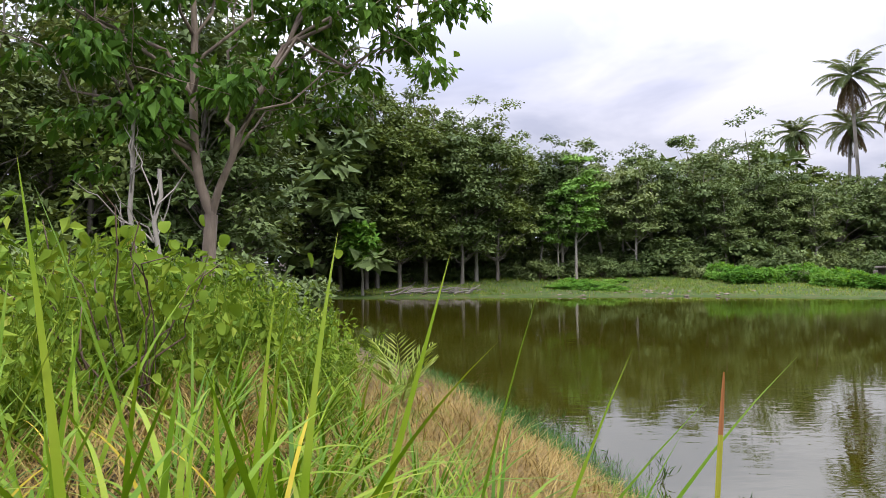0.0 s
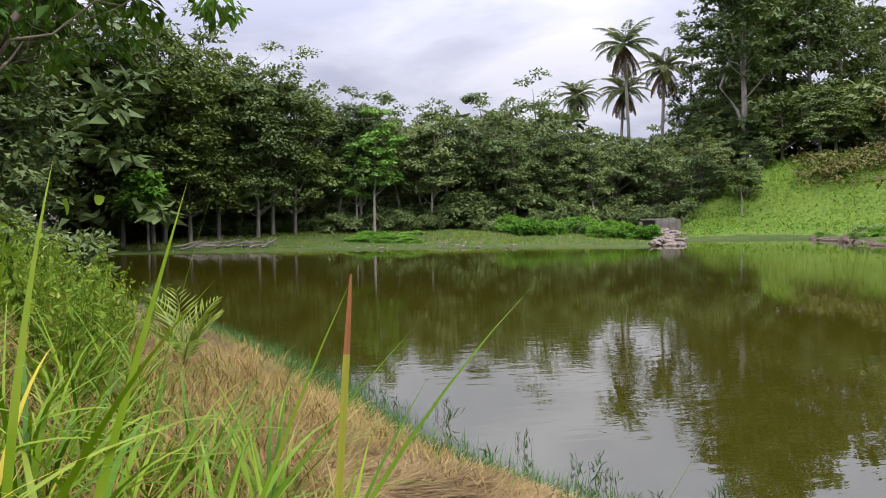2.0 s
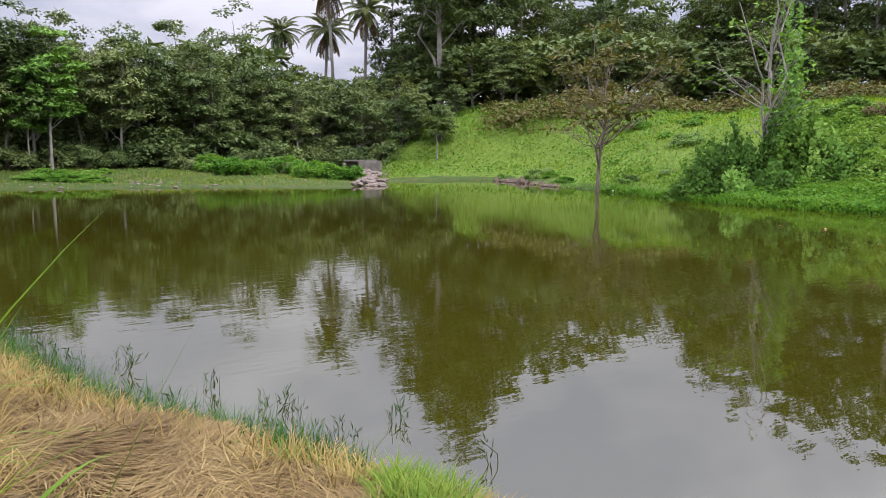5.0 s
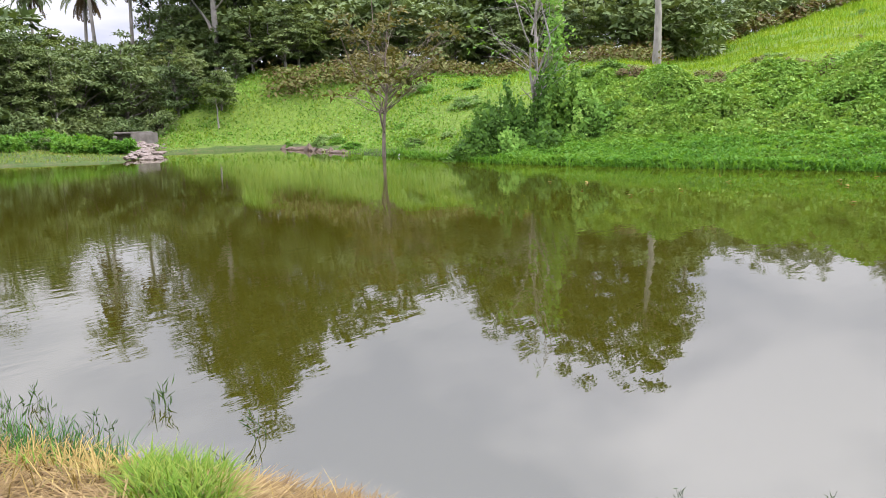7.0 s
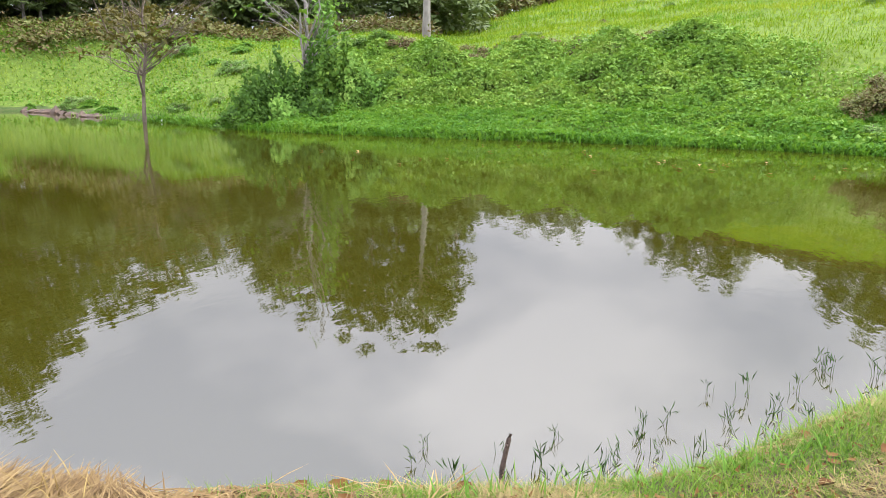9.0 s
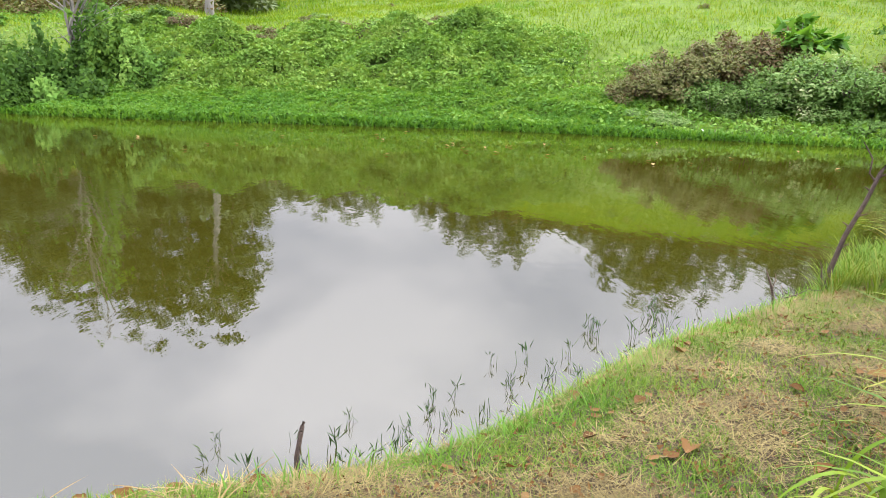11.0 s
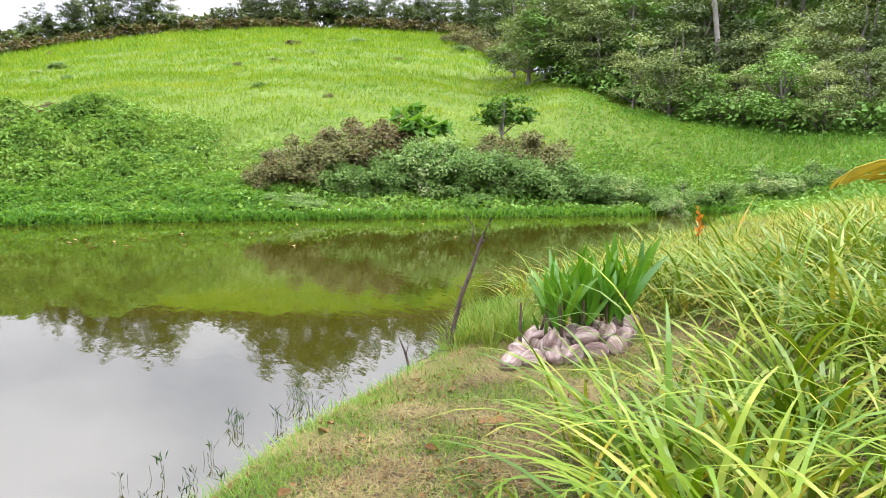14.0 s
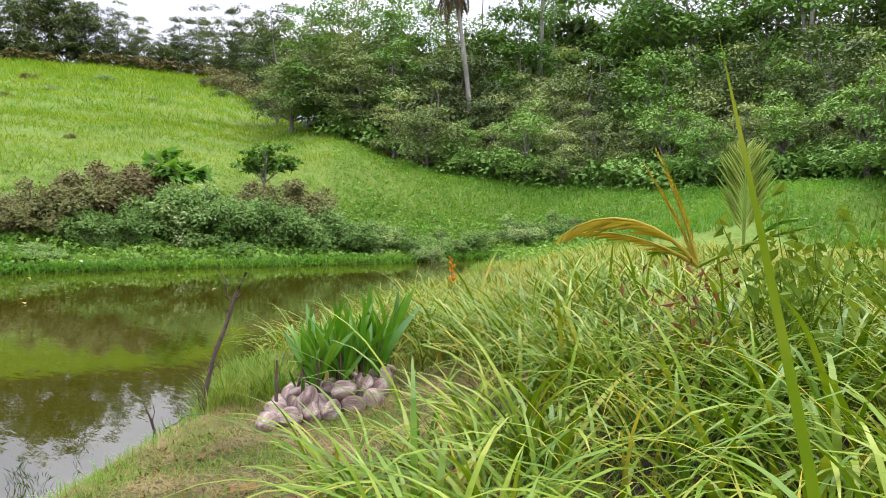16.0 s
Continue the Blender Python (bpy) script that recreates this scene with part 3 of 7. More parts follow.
def tree_meshes(name, seed, h, bole, spread, leaf, clumps, per, m_leaf, m_bark, trunk_r=0.13, lean=0.06, forks=1, top_heavy=0.6, clump_r=0.8, bare=0.0, flat=0.6, sub=0):
    """Trunk and crown of a broadleaf tree: a wavering trunk that forks, boughs that reach each clump, clumps uneven with gaps."""
    r = np.random.default_rng(seed)
    k = 7
    u = np.linspace(0, 1, k)
    bend = r.normal(0, lean, 2)
    ax = np.stack([bend[0] * h * u ** 1.5 + r.normal(0, 0.012 * h, k) * u, bend[1] * h * u ** 1.5 + r.normal(0, 0.012 * h, k) * u, u * h * 0.84 - 0.25 * (u == 0)], 1)
    wood = [tube(ax, trunk_r * (1.1 - u) ** 0.8 * np.where(u == 0, 1.15, 1.0), 8)]
    cen = []
    while len(cen) < clumps:
        q = r.uniform(-1, 1, 3)
        rr = math.hypot(q[0], q[1])
        zz = (q[2] + 1) / 2
        env = math.sin(math.pi * min(1, 0.12 + 0.88 * zz ** top_heavy)) ** 0.6
        lob = 0.75 + 0.35 * math.sin(3 * math.atan2(q[1], q[0]) + seed) * math.sin(5 * zz + seed)
        if rr < env * lob and rr > 0.25 * r.random():
            z = bole + zz * (h - bole)
            cx = np.interp(z, ax[:, 2], ax[:, 0]), np.interp(z, ax[:, 2], ax[:, 1])
            cen.append((cx[0] + q[0] * spread, cx[1] + q[1] * spread, z))
    cen = np.array(cen)
    boughs = cen[r.permutation(clumps)[: max(6, int(clumps * (0.3 if leaf > 0.24 else 0.5)))]]
    for b in boughs:
        z0 = max(bole * 0.75, b[2] - 0.55 * math.hypot(b[0], b[1]) - r.uniform(0.1, 0.8))
        a = [np.interp(z0, ax[:, 2], ax[:, 0]), np.interp(z0, ax[:, 2], ax[:, 1]), z0]
        rad = trunk_r * max(0.16, 0.5 * (1 - z0 / h))
        wood.append(limb(a, b, rad, rad * 0.3, sag=0.12, r=r, sides=4, n=4))
        for _ in range(sub):
            e = b + r.normal(0, clump_r * 0.9, 3)
            wood.append(limb(b * 0.55 + np.array(a) * 0.45, e, rad * 0.4, rad * 0.12, r=r, sides=4, n=4))
    if forks > 1:
        for _ in range(forks - 1):
            f0 = ax[2] * r.uniform(0.4, 1.0)
            wood.append(limb(f0, cen[int(np.argmax(cen[:, 2] + r.normal(0, 1.5, clumps)))], trunk_r * 0.7, trunk_r * 0.2, sag=-0.2, r=r, sides=6, n=6))
    keep = cen if bare == 0 else cen[r.random(clumps) > bare]
    size = clump_r * r.uniform(0.6, 1.25, len(keep))
    lv, lf = crown_leaves(keep, size, per, leaf, r, flat)
    wv_, wf_ = join(wood)
    return mesh_of(name + "_trunk", wv_, wf_, m_bark, True), mesh_of(name + "_crown", lv, lf, m_leaf)


def plant(kind, meshes, az, d, turn, scale, label, category, group="", xy=None, sink=0.0, zscale=1.0):
    """Stand a tree of these meshes on the land."""
    x, y = xy if xy else at(az, d)
    root = new(kind)
    root.empty_display_size = 0.3
    part("trunk", meshes[0], root)
    part("crown", meshes[1], root)
    root.matrix_basis = pose(x, y, on_land(x, y) - sink, 0, 0, turn) @ Matrix.Diagonal((scale, scale, scale * zscale, 1))
    return tagged(root, label, category, group)


T_EDGE = [tree_meshes("edge_tree", 10 + i, 9.5, 1.9 + 0.3 * i, 2.2, 0.185, 56, 98, M_FOREST, M_PALE, 0.10, top_heavy=0.75, clump_r=0.82) for i in range(4)]
T_FRESH = [tree_meshes("fresh_tree", 30 + i, 9.5, 3.2, 2.0, 0.22, 40, 90, M_WOODGREEN, M_PALE, 0.10, clump_r=0.75, flat=0.4) for i in range(2)]
T_TALL = [tree_meshes("tall_tree", 50 + i, 15, 2.0, 3.5, 0.22, 96, 84, (M_FOREST, M_OLIVE)[i % 2], M_BARK, 0.13, clump_r=1.1) for i in range(4)]
T_BROAD = [tree_meshes("broad_tree", 70 + i, 8, 1.8, 3.6, 0.24, 66, 76, M_FOREST if i == 0 else M_OLIVE, M_BARK, 0.2, forks=2, clump_r=0.95, flat=0.42) for i in range(3)]
T_ROUND = [tree_meshes("round_tree", 90 + i, 6, 0.7, 2.6, 0.20, 58, 76, M_OLIVE if i % 2 else M_FOREST, M_BARK, 0.13, forks=3, clump_r=0.75, flat=0.5) for i in range(3)]
T_FAR = [tree_meshes("far_tree", 110 + i, 15, 1.2, 3.5, 0.26, 62, 80, (M_FOREST, M_OLIVE, M_FOREST, M_FOREST)[i], M_BARK, 0.13, clump_r=1.3) for i in range(4)]
T_SKY = [tree_meshes("skyline_tree", 120 + i, 24, 3.0, 3.0, 0.3, 84, 74, M_FOREST, M_PALE, 0.2, lean=0.03, clump_r=1.25, top_heavy=0.8) for i in range(3)]
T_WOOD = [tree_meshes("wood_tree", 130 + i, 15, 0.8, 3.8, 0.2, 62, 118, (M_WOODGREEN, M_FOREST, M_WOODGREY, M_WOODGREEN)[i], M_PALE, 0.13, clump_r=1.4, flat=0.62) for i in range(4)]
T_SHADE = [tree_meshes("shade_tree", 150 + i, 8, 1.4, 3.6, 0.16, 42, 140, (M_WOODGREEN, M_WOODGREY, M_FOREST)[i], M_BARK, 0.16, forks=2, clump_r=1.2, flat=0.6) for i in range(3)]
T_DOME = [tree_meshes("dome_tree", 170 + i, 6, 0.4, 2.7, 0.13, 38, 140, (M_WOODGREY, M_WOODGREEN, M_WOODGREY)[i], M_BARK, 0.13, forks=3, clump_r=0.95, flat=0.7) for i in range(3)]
r = np.random.default_rng(21)
EDGE_LABELS = ["slender tree with pale trunk at the forest edge", "narrow dark green tree in the pond-side wood"]
# forest edge across the water
EDGE = ([-5, 3.5, 4.6, 7, 10.8, 13.5, 15.7, 18, 20.8, 23, 26.6], [12.2, 12.0, 10.8, 10.0, 10.6, 9.5, 9.7, 9.2, 8.1, 7.8, 7.3])
for az in np.arange(-4.5, 26, 1.45):
    d = 46.5 + r.uniform(-1.2, 3.0) + 0.12 * max(0, az)
    k = r.integers(4)
    plant("forest_tree", T_EDGE[k], az + r.uniform(-0.5, 0.5), d, r.uniform(0, 360), (np.interp(az, *EDGE) * d / 47 - 0.9) / 10.0 * r.uniform(0.92, 1.04), EDGE_LABELS[k % 2], "tree", "forest edge across the pond")
plant("forest_tree", T_FRESH[0], 9.9, 45.9, 40, 0.86, "light green tree with straight pale trunk", "tree", "forest edge across the pond")
plant("forest_tree", T_FRESH[1], 8.6, 46.2, 160, 0.6, "leaning sapling with pale trunk and sparse light leaves", "tree", "forest edge across the pond")
plant("forest_tree", T_FRESH[1], 24.0, 60, 250, 0.7, "light green tree rising over the wood", "tree", "forest edge across the pond")
for az in np.arange(-6, 24, 2.6):
    plant("forest_tree", T_FAR[r.integers(4)], az + r.uniform(-0.8, 0.8), 56 + r.uniform(-2, 4), r.uniform(0, 360), r.uniform(0.62, 0.74), "dark broadleaf tree deep in the wood", "tree", "wood across the pond")
# taller wood beside the water on the near-left side
for az in np.arange(-46, -14, 2.6):
    plant("forest_tree", T_TALL[r.integers(4)], az + r.uniform(-1, 1), 31.5 + r.uniform(-2, 4), r.uniform(0, 360), r.uniform(0.85, 1.0), "tall tree with dense dark green crown", "tree", "tall wood beside the pond")
for az in np.arange(-14, 4.2, 2.2):
    plant("forest_tree", T_TALL[r.integers(4)], az + r.uniform(-0.6, 0.6), 43.5 + r.uniform(-0.8, 2.5), r.uniform(0, 360), np.interp(az, [-14, -6, 0, 4], [1.0, 0.93, 0.85, 0.75]) * r.uniform(0.94, 1.04), "tall tree with dense dark green crown", "tree", "tall wood beside the pond")
for az in np.arange(-48, 3, 4.0):
    plant("forest_tree", T_FAR[r.integers(4)], az + r.uniform(-1, 1), 46 + r.uniform(-2, 5), r.uniform(0, 360), r.uniform(1.15, 1.35) - 0.016 * max(0, az + 20), "tall tree with dense dark green crown", "tree", "tall wood beside the pond")
# low trees between the wood and the hill
for az in np.arange(19.5, 38.5, 1.55):
    low = np.interp(az, [20, 25, 30, 35, 38], [1.15, 1.05, 0.95, 0.62, 0.5])
    plant("orchard_tree", T_BROAD[r.integers(3)] if az < 31 else T_ROUND[r.integers(3)], az + r.uniform(-0.4, 0.4), 56 + r.uniform(-2, 5), r.uniform(0, 360), low * r.uniform(0.75, 0.95), "low spreading tree with dusty green leaves", "tree", "low trees below the hill")
for az in np.arange(20, 36, 2.3):
    plant("orchard_tree", T_BROAD[r.integers(3)], az + r.uniform(-0.6, 0.6), 68 + r.uniform(-2, 5), r.uniform(0, 360), r.uniform(0.85, 1.05), "low spreading tree with dusty green leaves", "tree", "low trees below the hill")
# big trees on the skyline by the palms, then along the hill's far side; tops by bearing
SKY = ([30, 31.7, 33.3, 35.8, 37.7, 39.3, 41.6, 42.6, 43.4, 45.9, 48, 50.3, 51.9, 53, 54.5, 57.4, 60, 62.7, 65, 69.3, 70.8, 71.6, 72.2, 75.8, 79, 81.2, 83, 86.8, 91, 92.5, 93.6, 95, 97, 100, 103, 105.5, 108, 110, 112, 116, 119, 124, 130, 138, 145, 158, 172],
       [13, 14.5, 19.3, 22.3, 27.5, 29.8, 27.5, 21, 18.3, 16.3, 16, 18, 15.5, 12.6, 17.5, 20.8, 22.4, 23, 25, 23.5, 20, 12.5, 11, 12.5, 12.8, 10, 12.3, 15.7, 16.4, 13, 10.8, 13, 17.5, 20, 19.8, 17, 15, 17.5, 18, 19, 21, 21, 19, 25, 26, 26, 26])
for az in np.concatenate([np.arange(33.2, 72, 1.55), np.arange(72.6, 118, 0.95)]):
    az = az + r.uniform(-0.3, 0.3)
    d = np.interp(az, [71, 73], [66, np.interp(az, *FAR_BROW) + 3]) + r.uniform(0, 8)
    x, y = at(az, d)
    rise = max(4.0, (np.interp(az, *SKY) + 1.8) / 68 * d - 1.8 - on_land(x, y))
    if rise > 15 and az < 72:
        plant("hill_tree", T_SKY[r.integers(3)], az, d, r.uniform(0, 360), rise / 24.6, "tall slender tree with dark clumped foliage on the skyline", "tree", "trees behind the hill")
    else:
        plant("hill_tree", T_FAR[r.integers(4)], az, d, r.uniform(0, 360), rise / 15.8, "large dark tree on the far skyline", "tree", "trees behind the hill")
# a pale trunk stands clear in front of them
plant("hill_tree", tree_meshes("clear_trunk_tree", 308, 17.5, 6.5, 4.2, 0.3, 80, 64, M_FOREST, M_PALE, 0.26, lean=0.01, clump_r=1.1, forks=2), 36.6, 63.5, 140, 1.0, "tall broad tree with a clear pale trunk", "tree", "trees behind the hill")
for az in np.arange(33, 66, 1.9):
    plant("hill_tree", T_BROAD[r.integers(3)], az + r.uniform(-0.7, 0.7), 61 + r.uniform(-1, 4), r.uniform(0, 360), r.uniform(0.45, 0.62), "spreading tree with layered olive foliage", "tree", "trees behind the hill")
# wood to the right of the hill
WOOD_LABELS = ["tall tree with fresh green foliage in the wood", "tall dark tree in the wood beyond the slope", "tall tree with grey-green layered foliage", "leafy green tree rising over the wood"]
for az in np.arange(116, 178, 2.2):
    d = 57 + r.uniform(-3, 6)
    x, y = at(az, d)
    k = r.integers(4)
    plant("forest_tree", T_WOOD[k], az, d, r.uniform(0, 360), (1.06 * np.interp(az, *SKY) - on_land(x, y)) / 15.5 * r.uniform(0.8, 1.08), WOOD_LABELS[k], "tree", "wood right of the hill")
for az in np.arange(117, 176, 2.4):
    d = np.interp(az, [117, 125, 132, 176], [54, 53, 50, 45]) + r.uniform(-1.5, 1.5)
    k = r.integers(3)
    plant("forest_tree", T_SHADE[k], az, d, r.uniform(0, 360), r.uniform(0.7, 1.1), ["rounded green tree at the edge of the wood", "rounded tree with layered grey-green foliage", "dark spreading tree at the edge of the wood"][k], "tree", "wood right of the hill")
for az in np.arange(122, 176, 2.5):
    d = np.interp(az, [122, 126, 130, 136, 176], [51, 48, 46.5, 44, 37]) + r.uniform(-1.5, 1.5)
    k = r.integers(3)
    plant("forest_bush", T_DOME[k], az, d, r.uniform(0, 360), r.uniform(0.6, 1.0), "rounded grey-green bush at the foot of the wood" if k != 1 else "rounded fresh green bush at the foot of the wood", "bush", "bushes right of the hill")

# ---- undergrowth and deep wood, too thick to count ----


def thicket(name, label, az0, az1, d0, d1, z0, z1, n, leaf, material, seed, tops=None, line=None):
    """A mass of leaves standing on the land between two bearings and distances, in clumps."""
    q = np.random.default_rng(seed)
    k = max(1, n // 40)
    a, d = np.radians(q.uniform(az0, az1, k)), q.uniform(d0, d1, k)
    d = d if line is None else d + np.interp(np.degrees(a), *line)
    x, y = d * np.sin(a), d * np.cos(a)
    hi = z1 if tops is None else np.interp(np.degrees(a), *tops)
    z = land(x, y) + z0 + (hi - z0) * q.random(k) ** 0.9
    v, f = crown_leaves(np.stack([x, y, z], 1), 1.1 * q.uniform(0.7, 1.4, k), 40, leaf, q, 0.7)
    ob = new(name, mesh_of(name, v, f, material))
    return tagged(ob, label, "undergrowth", kind="stuff")


thicket("deep_wood", "dark foliage deep in the wood behind the pond", -60, 26, 60, 84, 0.3, 8.5, 26000, 0.7, M_FOREST, 1)
thicket("deep_wood", "dark foliage of the near wood behind the weeds", -62, -4, 38, 58, 0.3, 11, 24000, 0.6, M_FOREST, 2)
thicket("deep_wood", "dark undergrowth between forest trunks across the pond", -8, 25, 51, 58, 0.2, 4.6, 12000, 0.42, M_FOREST, 3)
thicket("deep_wood", "dark foliage behind the low trees and palms", 24, 72, 76, 92, 0.3, 8, 40000, 0.55, M_FOREST, 4, ([24, 33, 40, 48, 53, 58, 64, 68, 72], [6, 8, 18, 12, 8, 14, 16, 11, 4]))
thicket("deep_wood", "dark foliage of the wood beyond the slope", 119, 182, 60, 72, 0.3, 9, 32000, 0.68, M_FOREST, 5, ([113, 117, 125, 136, 182], [2, 6, 8, 11, 12]))
# dark M_FOREST leaves supply the shaded gaps under the wood by their colour
thicket("undergrowth", "undergrowth coloured dark for shade at the foot of the wood", 124, 180, 50, 55, 0.0, 4.5, 20000, 0.28, M_FOREST, 6)
thicket("undergrowth", "low foliage coloured dark for shade in the wood beyond the slope", 122, 180, 55, 60, 0.0, 7, 22000, 0.34, M_FOREST, 10)
FOOT = ([116, 122, 126, 130, 136, 176], [53, 50.5, 47.5, 46, 43.5, 36.5])
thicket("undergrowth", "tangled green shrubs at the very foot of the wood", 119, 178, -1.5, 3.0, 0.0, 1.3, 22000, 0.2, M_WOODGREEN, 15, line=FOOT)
thicket("undergrowth", "leaves coloured dark for shade under the wood's first trees", 119, 178, 3.0, 6.0, 0.0, 3.2, 20000, 0.3, M_FOREST, 16, line=FOOT)
thicket("deep_wood", "dark heart of the wood beyond the slope", 121, 182, 73, 80, 0.0, 11, 9000, 0.9, M_FOREST, 13, ([112, 117, 125, 136, 182], [3, 7, 9, 11, 12]))
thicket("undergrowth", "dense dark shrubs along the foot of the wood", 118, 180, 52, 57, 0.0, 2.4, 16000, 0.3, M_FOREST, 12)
thicket("deep_wood", "dark foliage of the skyline wood behind the hill", 70, 118, 2, 14, 0.0, 4.0, 22000, 0.6, M_FOREST, 11, line=FAR_BROW)
thicket("undergrowth", "dark undergrowth below the skyline trees", 33, 72, 62, 70, 0.0, 4.5, 18000, 0.45, M_FOREST, 17)
thicket("deep_wood", "dark undergrowth behind the low trees by the hill", 17, 50, 64, 74, 0.1, 4.5, 14000, 0.5, M_FOREST, 9)
thicket("undergrowth", "scrub along the brow of the hill", 67, 117, -2, 2, 0.0, 1.8, 9000, 0.5, M_DRYSHRUB, 7, line=FAR_BROW)
thicket("undergrowth", "brownish scrub below the trees on the slope", 40, 68, 55, 60, -0.2, 0.5, 12000, 0.2, M_DRYSHRUB, 8)

# ---- bushes ----


def bush_meshes(name, seed, rad, high, leaf, n, material, stems=7, lobes=26, m_stem=None):
    """A low bush: stems from one root, leaves in a lumpy dome that reaches the ground."""
    q = np.random.default_rng(seed)
    wood, cen = [], []
    for i in range(lobes):
        t, rr = q.uniform(0, 2 * np.pi), rad * math.sqrt(q.random()) * 0.85
        zc = high * (1 - 0.8 * (rr / rad) ** 2) * q.uniform(0.2, 0.88)
        cen.append((rr * math.cos(t), rr * math.sin(t), zc))
    cen = np.array(cen)
    for c in cen[:stems]:
        wood.append(limb((q.normal(0, 0.08), q.normal(0, 0.08), -0.1), c + np.array([0, 0, 0.2 * high]), 0.03 * high, 0.008 * high, r=q, sides=5))
    v, f = crown_leaves(cen, rad * 0.30 * q.uniform(0.7, 1.25, lobes), n // lobes, leaf, q, 0.9, droop=0.2)
    v[:, 2] = np.maximum(v[:, 2], 0.02)
    return mesh_of(name + "_stems", *join(wood), m_stem or M_BROWNBARK, True), mesh_of(name + "_leaves", v, f, material)


def bush(kind, meshes, az, d, scale, label, group, turn=0.0, zscale=1.0, xy=None):
    x, y = xy if xy else at(az, d)
    root = new(kind)
    tagged(part("branchwork", meshes[0], root), kind="stuff")
    part("foliage", meshes[1], root)
    e = 0.8
    up = Vector((on_land(x - e, y) - on_land(x + e, y), on_land(x, y - e) - on_land(x, y + e), 2 * e)).normalized()
    lie = Vector((0, 0, 1)).rotation_difference(up).to_matrix().to_4x4()
    root.matrix_basis = pose(x, y, on_land(x, y) - 0.08 * scale) @ lie @ pose(0, 0, 0, 0, 0, turn) @ Matrix.Diagonal((scale, scale, scale * zscale, 1))
    return tagged(root, label, "bush", group)


B_CREEP = [bush_meshes("creeper", 200 + i, 1.7, 1.5, 0.18, 2900, M_CREEPER) for i in range(3)]
B_MOUND = [bush_meshes("mound_creeper", 204 + i, 1.7, 1.6, 0.17, 3200, M_BANKTREE) for i in range(2)]
B_DRY = [bush_meshes("dry_shrub", 210 + i, 1.5, 1.9, 0.1, 4200, M_DRYSHRUB) for i in range(2)]
B_GREY = [bush_meshes("pale_shrub", 220 + i, 1.6, 1.8, 0.1, 4200, M_PALESHRUB) for i in range(2)]
B_FRESH = [bush_meshes("weed_clump", 230 + i, 1.2, 1.2, 0.17, 1900, M_BANK) for i in range(2)]
B_DARK = [bush_meshes("dark_shrub", 240 + i, 1.6, 1.8, 0.16, 2600, M_FOREST) for i in range(2)]
r = np.random.default_rng(33)
# bushes along the wood's edge
for az in np.arange(-10, 26, 1.25):
    bush("forest_bush", B_DARK[r.integers(2)], az + r.uniform(-0.5, 0.5), 49.5 + r.uniform(-1, 2), r.uniform(0.8, 1.5), "dark green bush under the forest edge trees", "bushes under the forest edge", r.uniform(0, 360))
for az in np.arange(-9, 26, 1.6):
    bush("forest_bush", B_DARK[r.integers(2)], az + r.uniform(-0.6, 0.6), 46.6 + r.uniform(-0.6, 1.0), r.uniform(0.5, 0.85), "dark green bush under the forest edge trees", "bushes under the forest edge", r.uniform(0, 360))
for az in np.arange(-44, -13, 1.8):
    bush("forest_bush", B_DARK[r.integers(2)], az + r.uniform(-0.6, 0.6), 24 + r.uniform(-2, 6), r.uniform(1.0, 1.9), "dark green bush behind the weedy bank", "bushes under the near wood", r.uniform(0, 360))
for az in np.arange(18, 33, 0.9):
    bush("forest_bush", B_DARK[r.integers(2)], az + r.uniform(-0.3, 0.3), 52 + r.uniform(-1, 3), r.uniform(0.8, 1.3) * (1.0 if az < 28 else 0.75), "dark green bush under the low trees", "bushes under the low trees", r.uniform(0, 360))
# bright weeds on the flat before the low trees
for az in np.arange(20, 30, 0.62):
    bush("weed_clump", B_FRESH[r.integers(2)], az + r.uniform(-0.3, 0.3), 45 + r.uniform(-1.3, 1.6), r.uniform(0.5, 0.9), "clump of bright green broadleaf weeds on the flat", "weeds on the mud flat", r.uniform(0, 360))
for az in np.arange(8.5, 13.5, 0.5):
    bush("weed_clump", B_FRESH[r.integers(2)], az, 42 + r.uniform(-1.5, 2), r.uniform(0.5, 0.8), "low green creeping weeds on the mud flat", "weeds on the mud flat", r.uniform(0, 360), 0.45)
# the creeper mound round a dead tree, and the creeper bank that runs on from it
for az, d, s, z in [(55.2, 32.0, 0.7, 0.9), (57.0, 32.6, 0.8, 1.2), (61.4, 32.8, 0.85, 1.7), (63.0, 32.0, 0.7, 1.2), (54.2, 30.9, 0.5, 0.7), (56.6, 30.6, 0.45, 0.8)]:
    bush("creeper_mound", B_MOUND[r.integers(2)], az, d, s, "mound of dark green creepers smothering shrubs", "creeper bank", r.uniform(0, 360), z)


